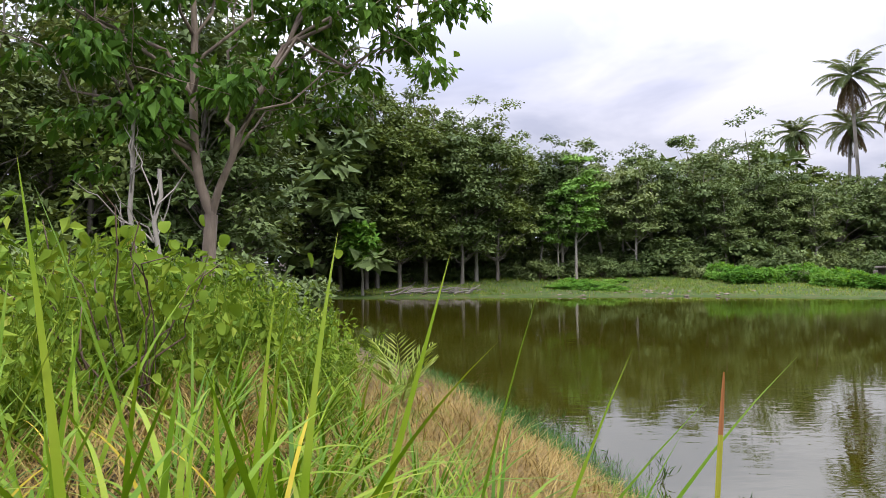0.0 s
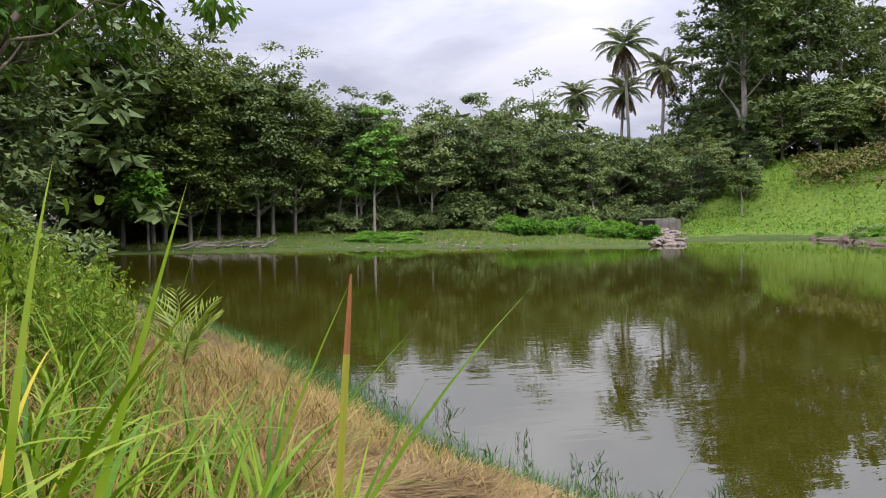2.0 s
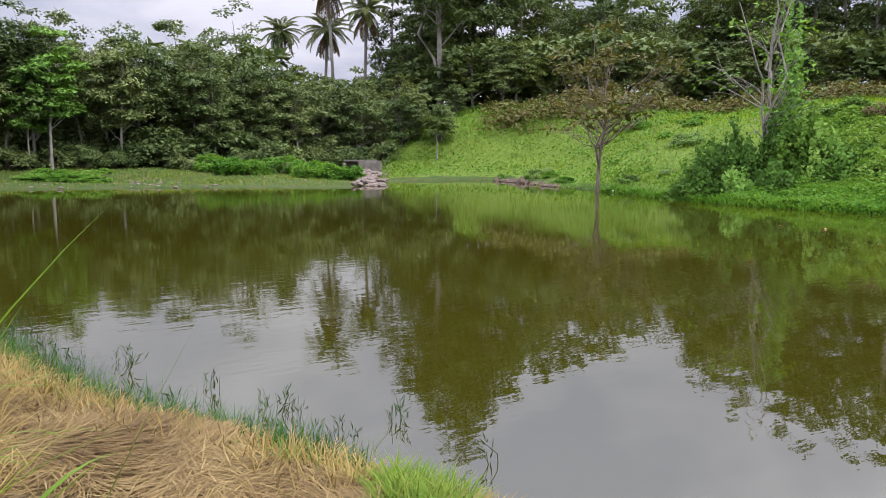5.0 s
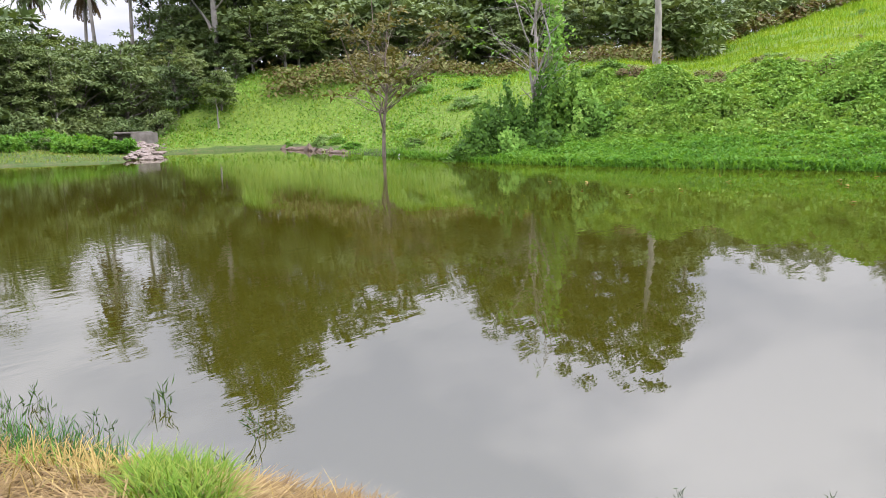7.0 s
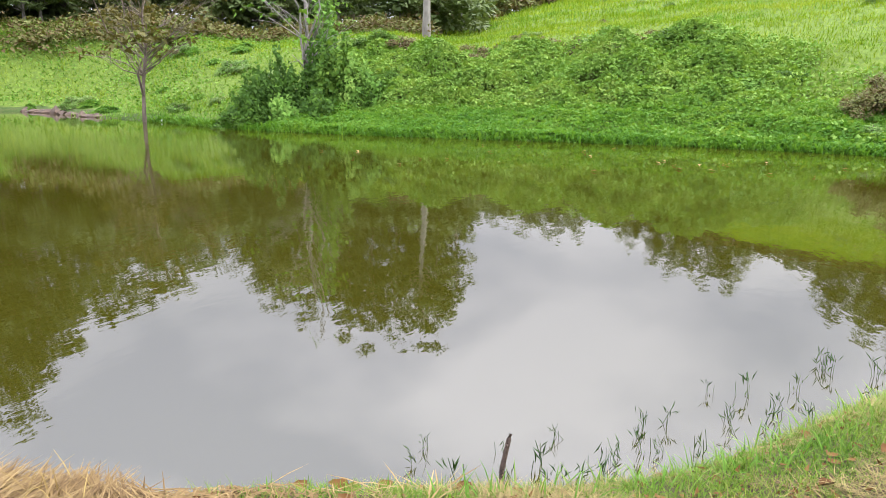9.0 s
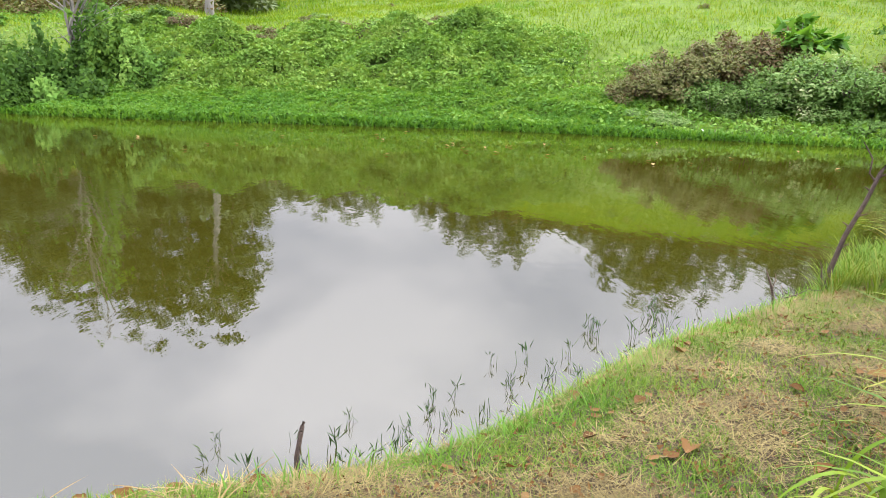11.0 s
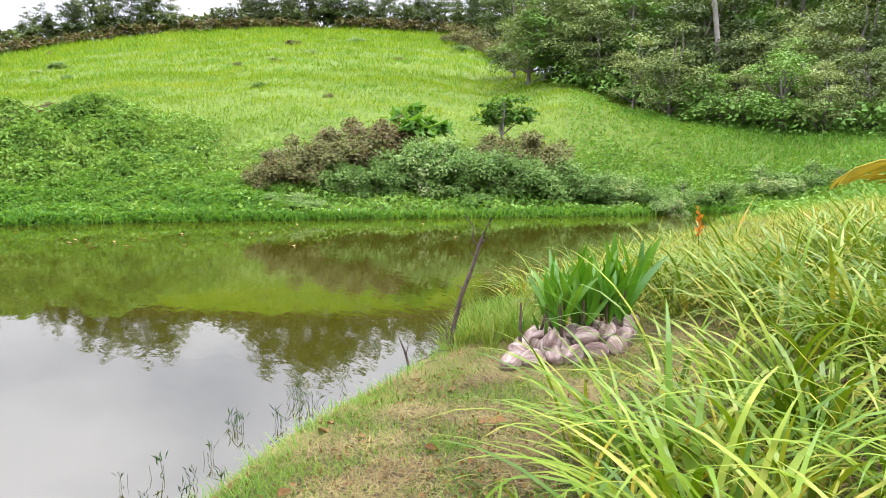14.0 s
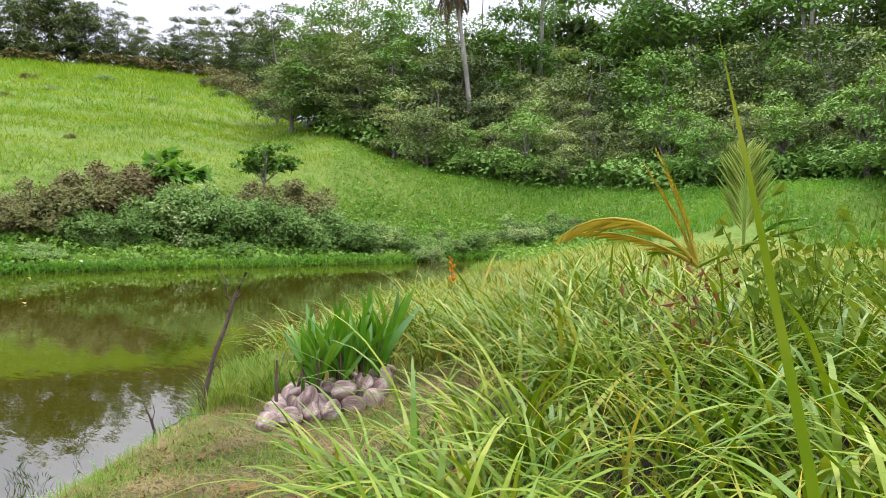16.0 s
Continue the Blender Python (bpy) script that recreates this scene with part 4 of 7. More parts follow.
def curtain(az, d, high, wide, seed, material, label):
    """A creeper that hangs from a support to the ground: strands of overlapping leaves, lumpy, with gaps."""
    q = np.random.default_rng(seed)
    x, y = at(az, d)
    cen, way = [], []
    for _ in range(int(16 * wide)):
        a, w = q.uniform(-0.5, 0.5) * wide, q.normal(0, 0.25)
        top = high * q.uniform(0.55, 1.05) * (1 - 0.5 * (2 * a / wide) ** 2)
        z = np.arange(0.02, top, 0.035)
        bulge = 0.35 * (1 - z / top) ** 1.5 + 0.08 * np.sin(5 * z + 9 * a)
        cen.append(np.stack([a * (1 + 0.25 * (1 - z / top)) + 0.06 * np.sin(7 * z + seed), w - bulge, z], 1) + q.normal(0, 0.07, (len(z), 3)))
    cen = np.concatenate(cen)
    n = len(cen)
    L = q.uniform(0.10, 0.2, n)
    v, f = flakes(cen, np.stack([q.normal(0, 0.5, n), -0.45 + q.normal(0, 0.3, n), -0.8 + q.normal(0, 0.3, n)], 1), np.stack([q.normal(0, 0.4, n), -0.8 + 0 * L, 0.7 + q.normal(0, 0.3, n)], 1), L, L * 0.75)
    ob = new("hanging_creeper", mesh_of("hanging_creeper", v, f, material))
    ob.matrix_basis = pose(x, y, on_land(x, y), 0, 0, -az)
    return tagged(ob, label, "creeper", "creeper curtains")


for k, (az, d, high, wide, m) in enumerate([(54.6, 31.2, 1.3, 1.3, 1), (55.9, 31.4, 2.3, 1.5, 1), (57.2, 31.6, 2.9, 1.2, 1), (58.5, 31.5, 2.2, 1.0, 1), (60.3, 31.8, 3.3, 1.5, 1), (61.6, 31.8, 3.5, 1.6, 1), (62.8, 31.8, 2.2, 1.4, 0), (63.9, 31.6, 1.5, 1.5, 0), (60.0, 30.7, 1.3, 1.2, 1), (57.7, 30.6, 1.1, 1.1, 0)]):
    curtain(az, d, high, wide, 2000 + k, (M_CREEPER, M_BANKTREE)[m], "curtain of green creeper leaves hanging to the ground" if m == 0 else "dark curtain of creeper leaves over dead branches")
curtain(60.7, 33.4, 7.6, 0.8, 2050, M_CREEPER, "column of yellow-green creeper climbing a dead tree")
for _ in range(16):
    az = r.uniform(64, 95)
    bush("creeper_bush", B_MOUND[r.integers(2)] if r.random() < 0.5 else B_CREEP[r.integers(3)], az, r.uniform(31.5, 37) if az < 90 else r.uniform(29.5, 32), r.uniform(0.35, 0.6), "sprawling green creeper over a bank shrub", "creeper bank", r.uniform(0, 360), r.uniform(0.6, 0.9))
for az in np.arange(64.5, 87, 1.6):
    bush("dry_shrub", B_DRY[r.integers(2)] if r.random() < 0.5 else B_GREY[r.integers(2)], az + r.uniform(-0.7, 0.7), 37 + r.uniform(-1, 2.5), r.uniform(0.6, 0.95), "brownish half-dry shrub above the creeper bank", "shrubs on the hillside", r.uniform(0, 360), 0.7)
# brown and grey-green thicket below the hill
for az, d, s, k in [(98.2, 29.0, 0.75, 0), (100.3, 29.8, 1.0, 0), (102.6, 30.2, 1.1, 0), (104.8, 31.2, 1.25, 0), (106.8, 31.5, 1.15, 0), (103.4, 28.7, 0.7, 1), (106.0, 28.9, 0.75, 1), (108.6, 29.6, 1.1, 1), (110.4, 30.2, 1.05, 1),
                    (112.6, 29.8, 1.0, 1), (114.6, 30.4, 1.05, 1), (115.6, 32.2, 1.05, 0), (117.6, 31.6, 1.1, 0), (117.0, 30.0, 0.95, 1), (119.3, 30.2, 0.9, 1), (121.2, 30.2, 0.9, 1), (123.2, 30.4, 0.8, 1), (125.6, 30.6, 0.7, 1), (128.0, 31.6, 0.7, 1), (130.4, 32.6, 0.65, 1),
                    (98.8, 27.2, 0.55, 1), (100.6, 27.3, 0.5, 1), (113.0, 28.0, 0.5, 1), (127.0, 29.4, 0.5, 1), (134, 34.5, 0.8, 1), (137, 35, 0.7, 1)]:
    m = (B_DRY if k == 0 else B_GREY)[r.integers(2)]
    bush("dry_shrub" if k == 0 else "pale_shrub", m, az, d, s, "half-dead brown shrub below the hill" if k == 0 else "grey-green flowering shrub below the hill", "thicket below the hill", r.uniform(0, 360), 1.0 if d > 28 else 0.6)
for _ in range(20):
    az = r.uniform(68, 116)
    bush("dry_shrub" if r.random() < 0.4 else "pale_shrub", (B_DRY if r.random() < 0.4 else B_GREY)[r.integers(2)], az, d := r.uniform(42, 115), r.uniform(0.22, 0.5) * d / 48, "small scrubby bush on the grass slope", "shrubs on the hillside", r.uniform(0, 360), 0.6)

for az, d in [(112.4, 104), (113.2, 100), (114.0, 96), (114.9, 92), (113.6, 104), (115.3, 86), (112.0, 110)]:
    bush("dry_shrub", B_DRY[r.integers(2)], az, d, r.uniform(1.5, 2.1), "brownish scrub at the hill's upper edge", "shrubs on the hillside", r.uniform(0, 360), 0.8)
for _ in range(30):
    az = r.uniform(34, 57)
    bush("weed_clump" if r.random() < 0.6 else "pale_shrub", B_FRESH[r.integers(2)] if r.random() < 0.6 else B_GREY[r.integers(2)], az, r.uniform(36, 50), r.uniform(0.25, 0.6), "low green scrub on the grass slope", "shrubs on the hillside", r.uniform(0, 360), 0.6)

# single trees on the slope
T_BARE = tree_meshes("bare_tree", 301, 7.9, 2.9, 3.9, 0.19, 80, 24, M_THIN, M_BROWNBARK, 0.085, lean=0.03, forks=3, clump_r=0.6, bare=0.1, sub=3)
plant("bare_tree", T_BARE, 48.2, 35.6, 20, 1.0, "half-bare tree with thin grey boughs by the water", "tree")
T_VINE = tree_meshes("vine_tree", 302, 9.5, 2.2, 2.6, 0.16, 60, 9, M_CREEPER, M_PALE, 0.085, forks=4, clump_r=0.5, bare=0.3, sub=2)
plant("vine_tree", T_VINE, 59.3, 32.4, 80, 1.0, "dying pale tree hung with green creepers", "tree")
T_UMB = tree_meshes("umbrella_sapling", 303, 3.0, 2.2, 1.5, 0.17, 18, 80, M_OLIVE, M_PALE, 0.06, clump_r=0.5, flat=0.3)
plant("sapling", T_UMB, 36.4, 52, 0, 0.95, "small flat-topped sapling on the green slope", "tree")
T_UMB2 = tree_meshes("umbrella_tree", 304, 2.9, 1.4, 1.3, 0.15, 26, 70, M_FRESH, M_PALE, 0.07, forks=3, clump_r=0.45, flat=0.45)
plant("sapling", T_UMB2, 115.0, 33.0, 60, 1.0, "small spreading tree rising from brown shrubs", "tree")
T_BIGLEAF = tree_meshes("big_leaf_shrub", 305, 2.4, 1.0, 1.0, 0.3, 16, 34, M_BANK, M_PALE, 0.06, forks=3, clump_r=0.5, flat=0.5)
plant("big_leaf_shrub", T_BIGLEAF, 108.6, 31.8, 10, 1.1, "shrub with large pale green lobed leaves", "bush")
plant("small_tree", tree_meshes("pond_sapling", 306, 4.0, 1.5, 1.1, 0.36, 22, 55, M_FRESH, M_PALE, 0.07, clump_r=0.5), -6.0, 40.2, 0, 1.0, "small bright green tree by the far shore", "tree")

# tree on the near bank: two stems from one bole, long light boughs


def near_tree():
    q = np.random.default_rng(77)
    root = new("bank_tree")
    x, y = at(-16.7, 14.6)
    base = on_land(x, y)
    rot = radians(-17.2)
    rt, fw = np.array([math.cos(rot), math.sin(-rot), 0]), np.array([math.sin(rot), math.cos(rot), 0])

    def w(a, z, b=0.0):
        return rt * a + fw * b + np.array([0, 0, z])

    wood = []
    fork = w(0.05, 1.95)
    wood.append(tube([w(-0.03, -0.3), w(-0.03, 0.5), w(0.0, 1.2), fork], [0.165, 0.135, 0.12, 0.115], 10))
    lft = [fork, w(-0.14, 2.5), w(-0.22, 3.1, 0.1), w(-0.24, 4.1, 0.1), w(-0.2, 5.2, 0.2), w(-0.25, 6.8, 0.3), w(-0.3, 8.3, 0.2)]
    rgt = [fork, w(0.2, 2.45, -0.1), w(0.42, 2.95, -0.2), w(0.55, 3.35, -0.3), w(0.9, 4.1, -0.4), w(1.4, 5.0, -0.5), w(2.0, 6.2, -0.5)]
    wood.append(tube(lft, [0.10, 0.09, 0.08, 0.075, 0.065, 0.045, 0.02], 8))
    wood.append(tube(rgt, [0.085, 0.07, 0.062, 0.055, 0.045, 0.03, 0.012], 8))
    wood.append(limb(rgt[2], w(0.42, 4.3, 0.2), 0.05, 0.035, r=q))
    wood.append(limb(w(0.42, 4.3, 0.2), w(0.6, 6.2, 0.3), 0.035, 0.01, r=q))
    tips = []
    for a0, a, z, b, rr in [(lft[2], -1.9, 5.2, -0.8, 0.05), (lft[3], -2.6, 6.8, 0.5, 0.05), (lft[4], -1.3, 8.3, -0.4, 0.04), (lft[4], 1.3, 8.4, 0.8, 0.045), (rgt[3], 2.6, 5.9, 0.4, 0.045),
                            (rgt[4], 3.6, 6.9, -0.6, 0.05), (rgt[4], 4.7, 6.3, 0.1, 0.045), (rgt[5], 5.2, 7.5, -0.2, 0.04), (rgt[5], 3.4, 8.3, 0.3, 0.04), (lft[1], -1.6, 4.4, 0.4, 0.035), (lft[3], 1.6, 7.2, -1.2, 0.04),
                            (lft[3], -3.6, 6.4, -0.6, 0.045), (lft[2], -3.2, 5.2, 0.9, 0.04), (rgt[2], 1.9, 4.7, 0.8, 0.03), (rgt[3], 2.9, 4.9, -0.8, 0.03), (lft[5], -0.6, 9.6, 1.0, 0.03), (lft[5], 2.2, 9.4, -0.3, 0.03)]:
        e = w(a, z, b)
        wood.append(limb(a0, e, rr, rr * 0.3, sag=0.1, n=6, r=q, sides=6))
        for _ in range(9):
            u = q.uniform(0.35, 1.0)
            s = np.asarray(a0) * (1 - u) + e * u
            t = s + q.normal(0, 0.75, 3) + np.array([0, 0, 0.1])
            wood.append(limb(s, t, rr * 0.28, 0.006, n=4, r=q, sides=4))
            tips.append(t)
    tips = np.array(tips)
    v, f = crown_leaves(tips, 0.45, 44, 0.19, q, 0.9, droop=0.9, shape=leaves)
    part("trunk", mesh_of("bank_tree_trunk", *join(wood), M_BROWNBARK, True), root, "mottled brown forked trunk")
    part("crown", mesh_of("bank_tree_crown", v, f, M_BANKTREE), root)
    root.matrix_basis = pose(x, y, base)
    return tagged(root, "forked tree with light drooping leaves on the weedy bank", "tree")


near_tree()

# bare dead stems beside it
for az, d, top in [(-21.9, 13.5, 4.4), (-20.4, 12.5, 3.2)]:
    x, y = at(az, d)
    q = np.random.default_rng(int(top * 10))
    wood = [limb((0, 0, -0.2), (0.12, 0.05, top - 0.7), 0.05, 0.03, n=7, wob=0.012, r=q)]
    for _ in range(9):
        z = q.uniform(0.35, 0.95) * (top - 0.7)
        wood.append(limb((0.1 * z / top, 0, z), (q.normal(0, 0.3), q.normal(0, 0.3), z + q.uniform(0.4, 1.0)), 0.018, 0.005, r=q, sides=5))
    st = new("dead_sapling")
    part("trunk", mesh_of("dead_trunk", *wood[0], M_PALE, True), st)
    for w_ in wood[1:]:
        part("branch", mesh_of("dead_branch", *w_, M_PALE, True), st)
    st.matrix_basis = pose(x, y, on_land(x, y))
    tagged(st, "bare dead sapling with pale snapped branches", "tree")

# ---- palms ----


def frond_geo(length, curve, droop, n, leaflet, width, q, start=0.12, stiff=0.4, twist=0.0, sweep=0.75):
    """A feather frond in the xz plane from the origin along +x: rachis tube and leaflets."""
    u = np.linspace(0, 1, 9)
    ang = curve - droop * u ** 1.3
    seg = length / 8
    p = [np.zeros(3)]
    for k in range(8):
        a = (ang[k] + ang[k + 1]) / 2
        p.append(p[-1] + np.array([math.cos(a), 0, math.sin(a)]) * seg)
    p = np.array(p)
    rach = tube(p, 0.012 * length * (1.1 - u) + 0.003, 5)
    t = np.repeat(np.linspace(start, 0.99, n), 2)
    side = np.tile([1.0, -1.0], n)
    base = np.stack([np.interp(t, u, p[:, k]) for k in range(3)], 1)
    a = np.interp(t, u, ang)
    along = np.stack([np.cos(a), 0 * a, np.sin(a)], 1)
    nor = np.stack([-np.sin(a), 0 * a, np.cos(a)], 1)
    way = along * sweep + np.array([0, 1.0, 0]) * side[:, None] + nor * stiff * (0.4 - 0.9 * twist) + q.normal(0, 0.08, (len(t), 3)) + np.array([0, 0, -0.35 * (1 - stiff)])
    L = leaflet * np.sin(np.pi * np.clip(0.18 + 0.75 * t, 0, 1)) * q.uniform(0.85, 1.1, len(t))
    return rach, leaves(base, way, nor, L, np.full(len(t), width), 0.1)


def palm_tree(az, d, top, lean, seed, dry, label, crown=3.2, bushy=34):
    q = np.random.default_rng(seed)
    x, y = at(az, d)
    g = on_land(x, y)
    h = top - g - crown * 0.55
    root = new("coconut_palm")
    u = np.linspace(0, 1, 12)
    p = np.stack([lean * u ** 1.6, 0 * u, h * u - 0.3 * (u == 0)], 1)
    part("trunk", mesh_of("palm_trunk", *tube(p, 0.13 + 0.09 * (1 - u) ** 3 + 0.008 * (np.arange(12) % 2), 8), M_PALE, True), root)
    head = p[-1]
    for k in range(bushy):
        a = k * 2.399 + q.uniform(-0.2, 0.2)
        lift = 1.35 - 2.1 * (k / bushy) ** 0.9
        old = k > bushy - dry
        rach, lv = frond_geo(crown * q.uniform(0.85, 1.1), (lift if not old else -0.95) + q.uniform(-0.12, 0.12), 1.25 if not old else 0.45, 30, crown * 0.22, 0.075, q, stiff=0.15)
        m = Matrix.Rotation(a, 3, "Z")
        turned = np.array(m).T
        fr = part("frond", mesh_of("palm_rachis", rach[0] @ turned, rach[1], M_PALMDRY if old else M_PALM, True), root, "hanging dead brown frond" if old else "")
        tagged(part("frond_blade", mesh_of("palm_leaflets", lv[0] @ turned, lv[1], M_PALMDRY if old else M_PALM), fr), kind="stuff")
        fr.location = head
    root.matrix_basis = pose(x, y, g, 0, 0, q.uniform(0, 360) if lean == 0 else -az)
    return tagged(root, label, "palm tree", "coconut palms")


palm_tree(28.9, 72, 18.6, -0.6, 1, 9, "tall coconut palm with ragged dark fronds", 3.5, 30)
palm_tree(25.1, 84, 15.6, 0, 2, 4, "slim coconut palm behind the wood", 2.8)
palm_tree(31.0, 69, 15.4, 0.3, 3, 10, "coconut palm with a skirt of dead brown fronds", 2.8)
palm_tree(28.1, 75, 14.6, 0.4, 4, 9, "coconut palm half hidden by its neighbour", 2.9)
palm_tree(19.4, 66, 10.6, 0, 5, 4, "low palm crown among forest treetops", 2.6)
palm_tree(130.4, 50, 18.3, -1.4, 6, 9, "tall coconut palm with bare trunk above bushes", 2.6)
palm_tree(135.3, 56, 22.0, 0.2, 7, 10, "tall coconut palm with hanging dead fronds", 3.0)
palm_tree(153.5, 54, 19.6, 0.2, 8, 9, "palm with hanging brown fronds among the trees", 2.4, 22)
# tall slim tree on the slope: a bare grey trunk under a thin crown
T_SLIM = tree_meshes("slim_tree", 307, 13.0, 7.0, 2.3, 0.3, 44, 34, M_FOREST, M_PALE, 0.27, lean=0.008, clump_r=0.75, bare=0.15)
plant("slim_tree", T_SLIM, 67.9, 55, 30, 1.0, "tall tree with a bare grey trunk on the slope", "tree")

# ---- grass of the hill and far banks, past counting ----


def scatter(n, az0, az1, d0, d1, seed, keep):
    """Random plan points, even over the area, for which keep(x, y, s, az) is higher than chance."""
    q = np.random.default_rng(seed)
    a, d = np.radians(q.uniform(az0, az1, n)), np.sqrt(q.uniform(d0 ** 2, d1 ** 2, n))
    x, y = d * np.sin(a), d * np.cos(a)
    s = shore_dist(x, y)
    ok = keep(x, y, s, np.degrees(a)) > q.random(n)
    return x[ok], y[ok], s[ok], q


def grass(name, label, pts, length, width, bend, lean, material, segs=2, sink=0.02, headings=None, lift=0.0, lie=(0.2, 1.3)):
    x, y, s, q = pts
    n = len(x)
    z = land(x, y) - sink + lift * q.random(n)
    width = width(x, y) if callable(width) else width
    L = length(x, y, s, q)
    hd = q.uniform(0, 2 * np.pi, n) if headings is None else headings(x, y, q)
    v, f = blades(np.stack([x, y, z], 1), hd, L, width * q.uniform(0.7, 1.3, n), bend * q.uniform(0.4, 1.3, n), lean * q.uniform(*lie, n), segs)
    return tagged(new(name, mesh_of(name, v, f, material)), label, "grass", kind="stuff")


def hummock(x, y):
    return 0.5 + 0.5 * np.sin(0.55 * x + 1.7 * np.sin(0.31 * y)) * np.sin(0.62 * y + 1.3 * np.sin(0.27 * x) + 0.8)


def hill_cover(x, y, s, az):
    return (s > 2.2) * (0.3 + 0.4 * hummock(x, y) + 0.3 * (terrace(x, y) > 0)) * (1 - step(60, 66, az) * step(96, 87, az) * step(11, 8, s)) * step(30.5, 34, az) * step(140, 132, az)


grass("hill_grass", "tall lime green grass over the hillside", scatter(260000, 31, 140, 25, 62, 41, hill_cover),
      lambda x, y, s, q: q.uniform(0.16, 0.36, len(x)) * (0.7 + 0.7 * hummock(x * 1.7, y * 1.7)), 0.075, 0.6, 1.1, M_HILL, segs=1)
hq = np.random.default_rng(53)
ha, hd_ = np.radians(hq.uniform(64, 123, 170000)), hq.uniform(50, 150, 170000)
hx, hy = hd_ * np.sin(ha), hd_ * np.cos(ha)
hk = (hd_ < np.interp(np.degrees(ha), *FAR_BROW) + 4) & (hq.random(170000) < 0.46 + 0.2 * terrace(hx, hy))
grass("hill_grass", "lime green grass over the upper hill", (hx[hk], hy[hk], hx[hk] * 0, hq), lambda x, y, s, q: 0.0075 * np.hypot(x, y) * q.uniform(0.6, 1.3, len(x)), lambda x, y: 0.0019 * np.hypot(x, y), 0.6, 0.9, M_HILL, segs=1)
grass("far_bank_grass", "green grass along the foot of the far bank", scatter(70000, 33, 136, 23, 42, 42, lambda x, y, s, az: (s > 0.0) * (s < 4.5) * 1.0),
      lambda x, y, s, q: q.uniform(0.15, 0.36, len(x)), 0.07, 0.8, 0.95, M_BANK, segs=1)
grass("far_fringe", "rank grass hanging over the far waterline", scatter(260000, 38, 132, 22.5, 36, 52, lambda x, y, s, az: (s > -0.15) * (s < 0.5) * 1.0),
      lambda x, y, s, q: q.uniform(0.2, 0.45, len(x)), 0.05, 1.4, 0.6, M_BANK, segs=2)
grass("slope_grass", "rough grass on the lower right slope", scatter(40000, 120, 165, 27, 46, 43, lambda x, y, s, az: (s > 0.5) * step(122, 132, az)),
      lambda x, y, s, q: q.uniform(0.2, 0.45, len(x)), 0.08, 0.7, 0.5, M_BANK, segs=1)
grass("flat_grass", "short olive grass on the mud flat", scatter(90000, -12, 35, 33, 52, 44, lambda x, y, s, az: (s > 0.3) * (0.15 + 0.85 * hummock(x * 1.3, y * 1.3)) * step(0.3, 3.0, s)),
      lambda x, y, s, q: q.uniform(0.06, 0.2, len(x)), 0.06, 0.6, 0.6, M_LAWN, segs=1)


# coarser tussocks stand out of it
tq = np.random.default_rng(48)
ta, td = np.radians(tq.uniform(34, 122, 9000)), tq.uniform(32, 140, 9000)
tx, ty = td * np.sin(ta), td * np.cos(ta)
tk = (td < np.interp(np.degrees(ta), *FAR_BROW)) & (shore_dist(tx, ty) > 8) & (tq.random(9000) < 0.06 + 0.38 * (terrace(tx, ty) < -0.6) * (hummock(tx * 0.35, ty * 0.35) > 0.4))
rep = 22
tx, ty, td = np.repeat(tx[tk], rep), np.repeat(ty[tk], rep), np.repeat(td[tk], rep)
tx, ty = tx + tq.normal(0, 0.005, len(tx)) * td, ty + tq.normal(0, 0.005, len(ty)) * td
grass("tussock_grass", "darker tussocks scattered over the hill grass", (tx, ty, tx * 0, tq), lambda x, y, s, q: 0.009 * np.hypot(x, y) * q.uniform(0.6, 1.2, len(x)), lambda x, y: 0.0015 * np.hypot(x, y), 0.8, 0.7, M_BANK, segs=1)


CUSH = np.random.default_rng(77).uniform(0, 1, (64, 64, 4))


def cushions(x, y, size, high):
    """Rounded creeper cushions over the plan, of uneven size, with clefts between them."""
    out = np.zeros(len(x))
    x, y = x + 0.35 * size * np.sin(2.3 * y / size + 1.1 * x), y + 0.35 * size * np.sin(2.7 * x / size + 0.7 * y)
    gx_, gy_ = np.floor(x / size).astype(int), np.floor(y / size).astype(int)
    for i in (-1, 0, 1):
        for j in (-1, 0, 1):
            c = CUSH[(gx_ + i) % 64, (gy_ + j) % 64]
            dx, dy = x / size - (gx_ + i + c[:, 0]), y / size - (gy_ + j + c[:, 1])
            rad = 0.55 + 0.4 * c[:, 2]
            out = np.maximum(out, high * (0.45 + 0.75 * c[:, 3]) * np.sqrt(np.clip(1 - (dx * dx + dy * dy) / rad ** 2, 0, 1)))
    return out


def creeping(name, label, pts, leaf, material, lift, q, size=0.0, high=lambda s, az: 0.0):
    """Leaves over the land, or over cushions of that size and height on it, turned the way the surface leans."""
    x, y, s, _ = pts
    n, e = len(x), 0.12
    hh = high(s, np.degrees(np.arctan2(x, y)))
    def top(u, v):
        return (cushions(u, v, size, 0.75) + cushions(u + 31, v + 17, size * 0.38, 0.34)) * hh if size else 0.0 * u
    z0 = land(x, y)
    c0 = top(x, y)
    slope = np.stack([(c0 - top(x + e, y)) / e, (c0 - top(x, y + e)) / e, np.ones(n)], 1)
    p = np.stack([x, y, z0 + c0 + lift * q.random(n) * (0.4 + hummock(x * 2.3, y * 2.3))], 1)
    up = unit(slope) + q.normal(0, 0.75, (n, 3))
    v, f = flakes(p, q.normal(0, 1, (n, 3)) * np.array([1, 1, 0.6]) + np.array([0, 0, -0.4]), up, leaf * q.uniform(0.6, 1.3, n), leaf * 0.75 * q.uniform(0.7, 1.2, n))
    return tagged(new(name, mesh_of(name, v, f, material)), label, "creeper", kind="stuff")


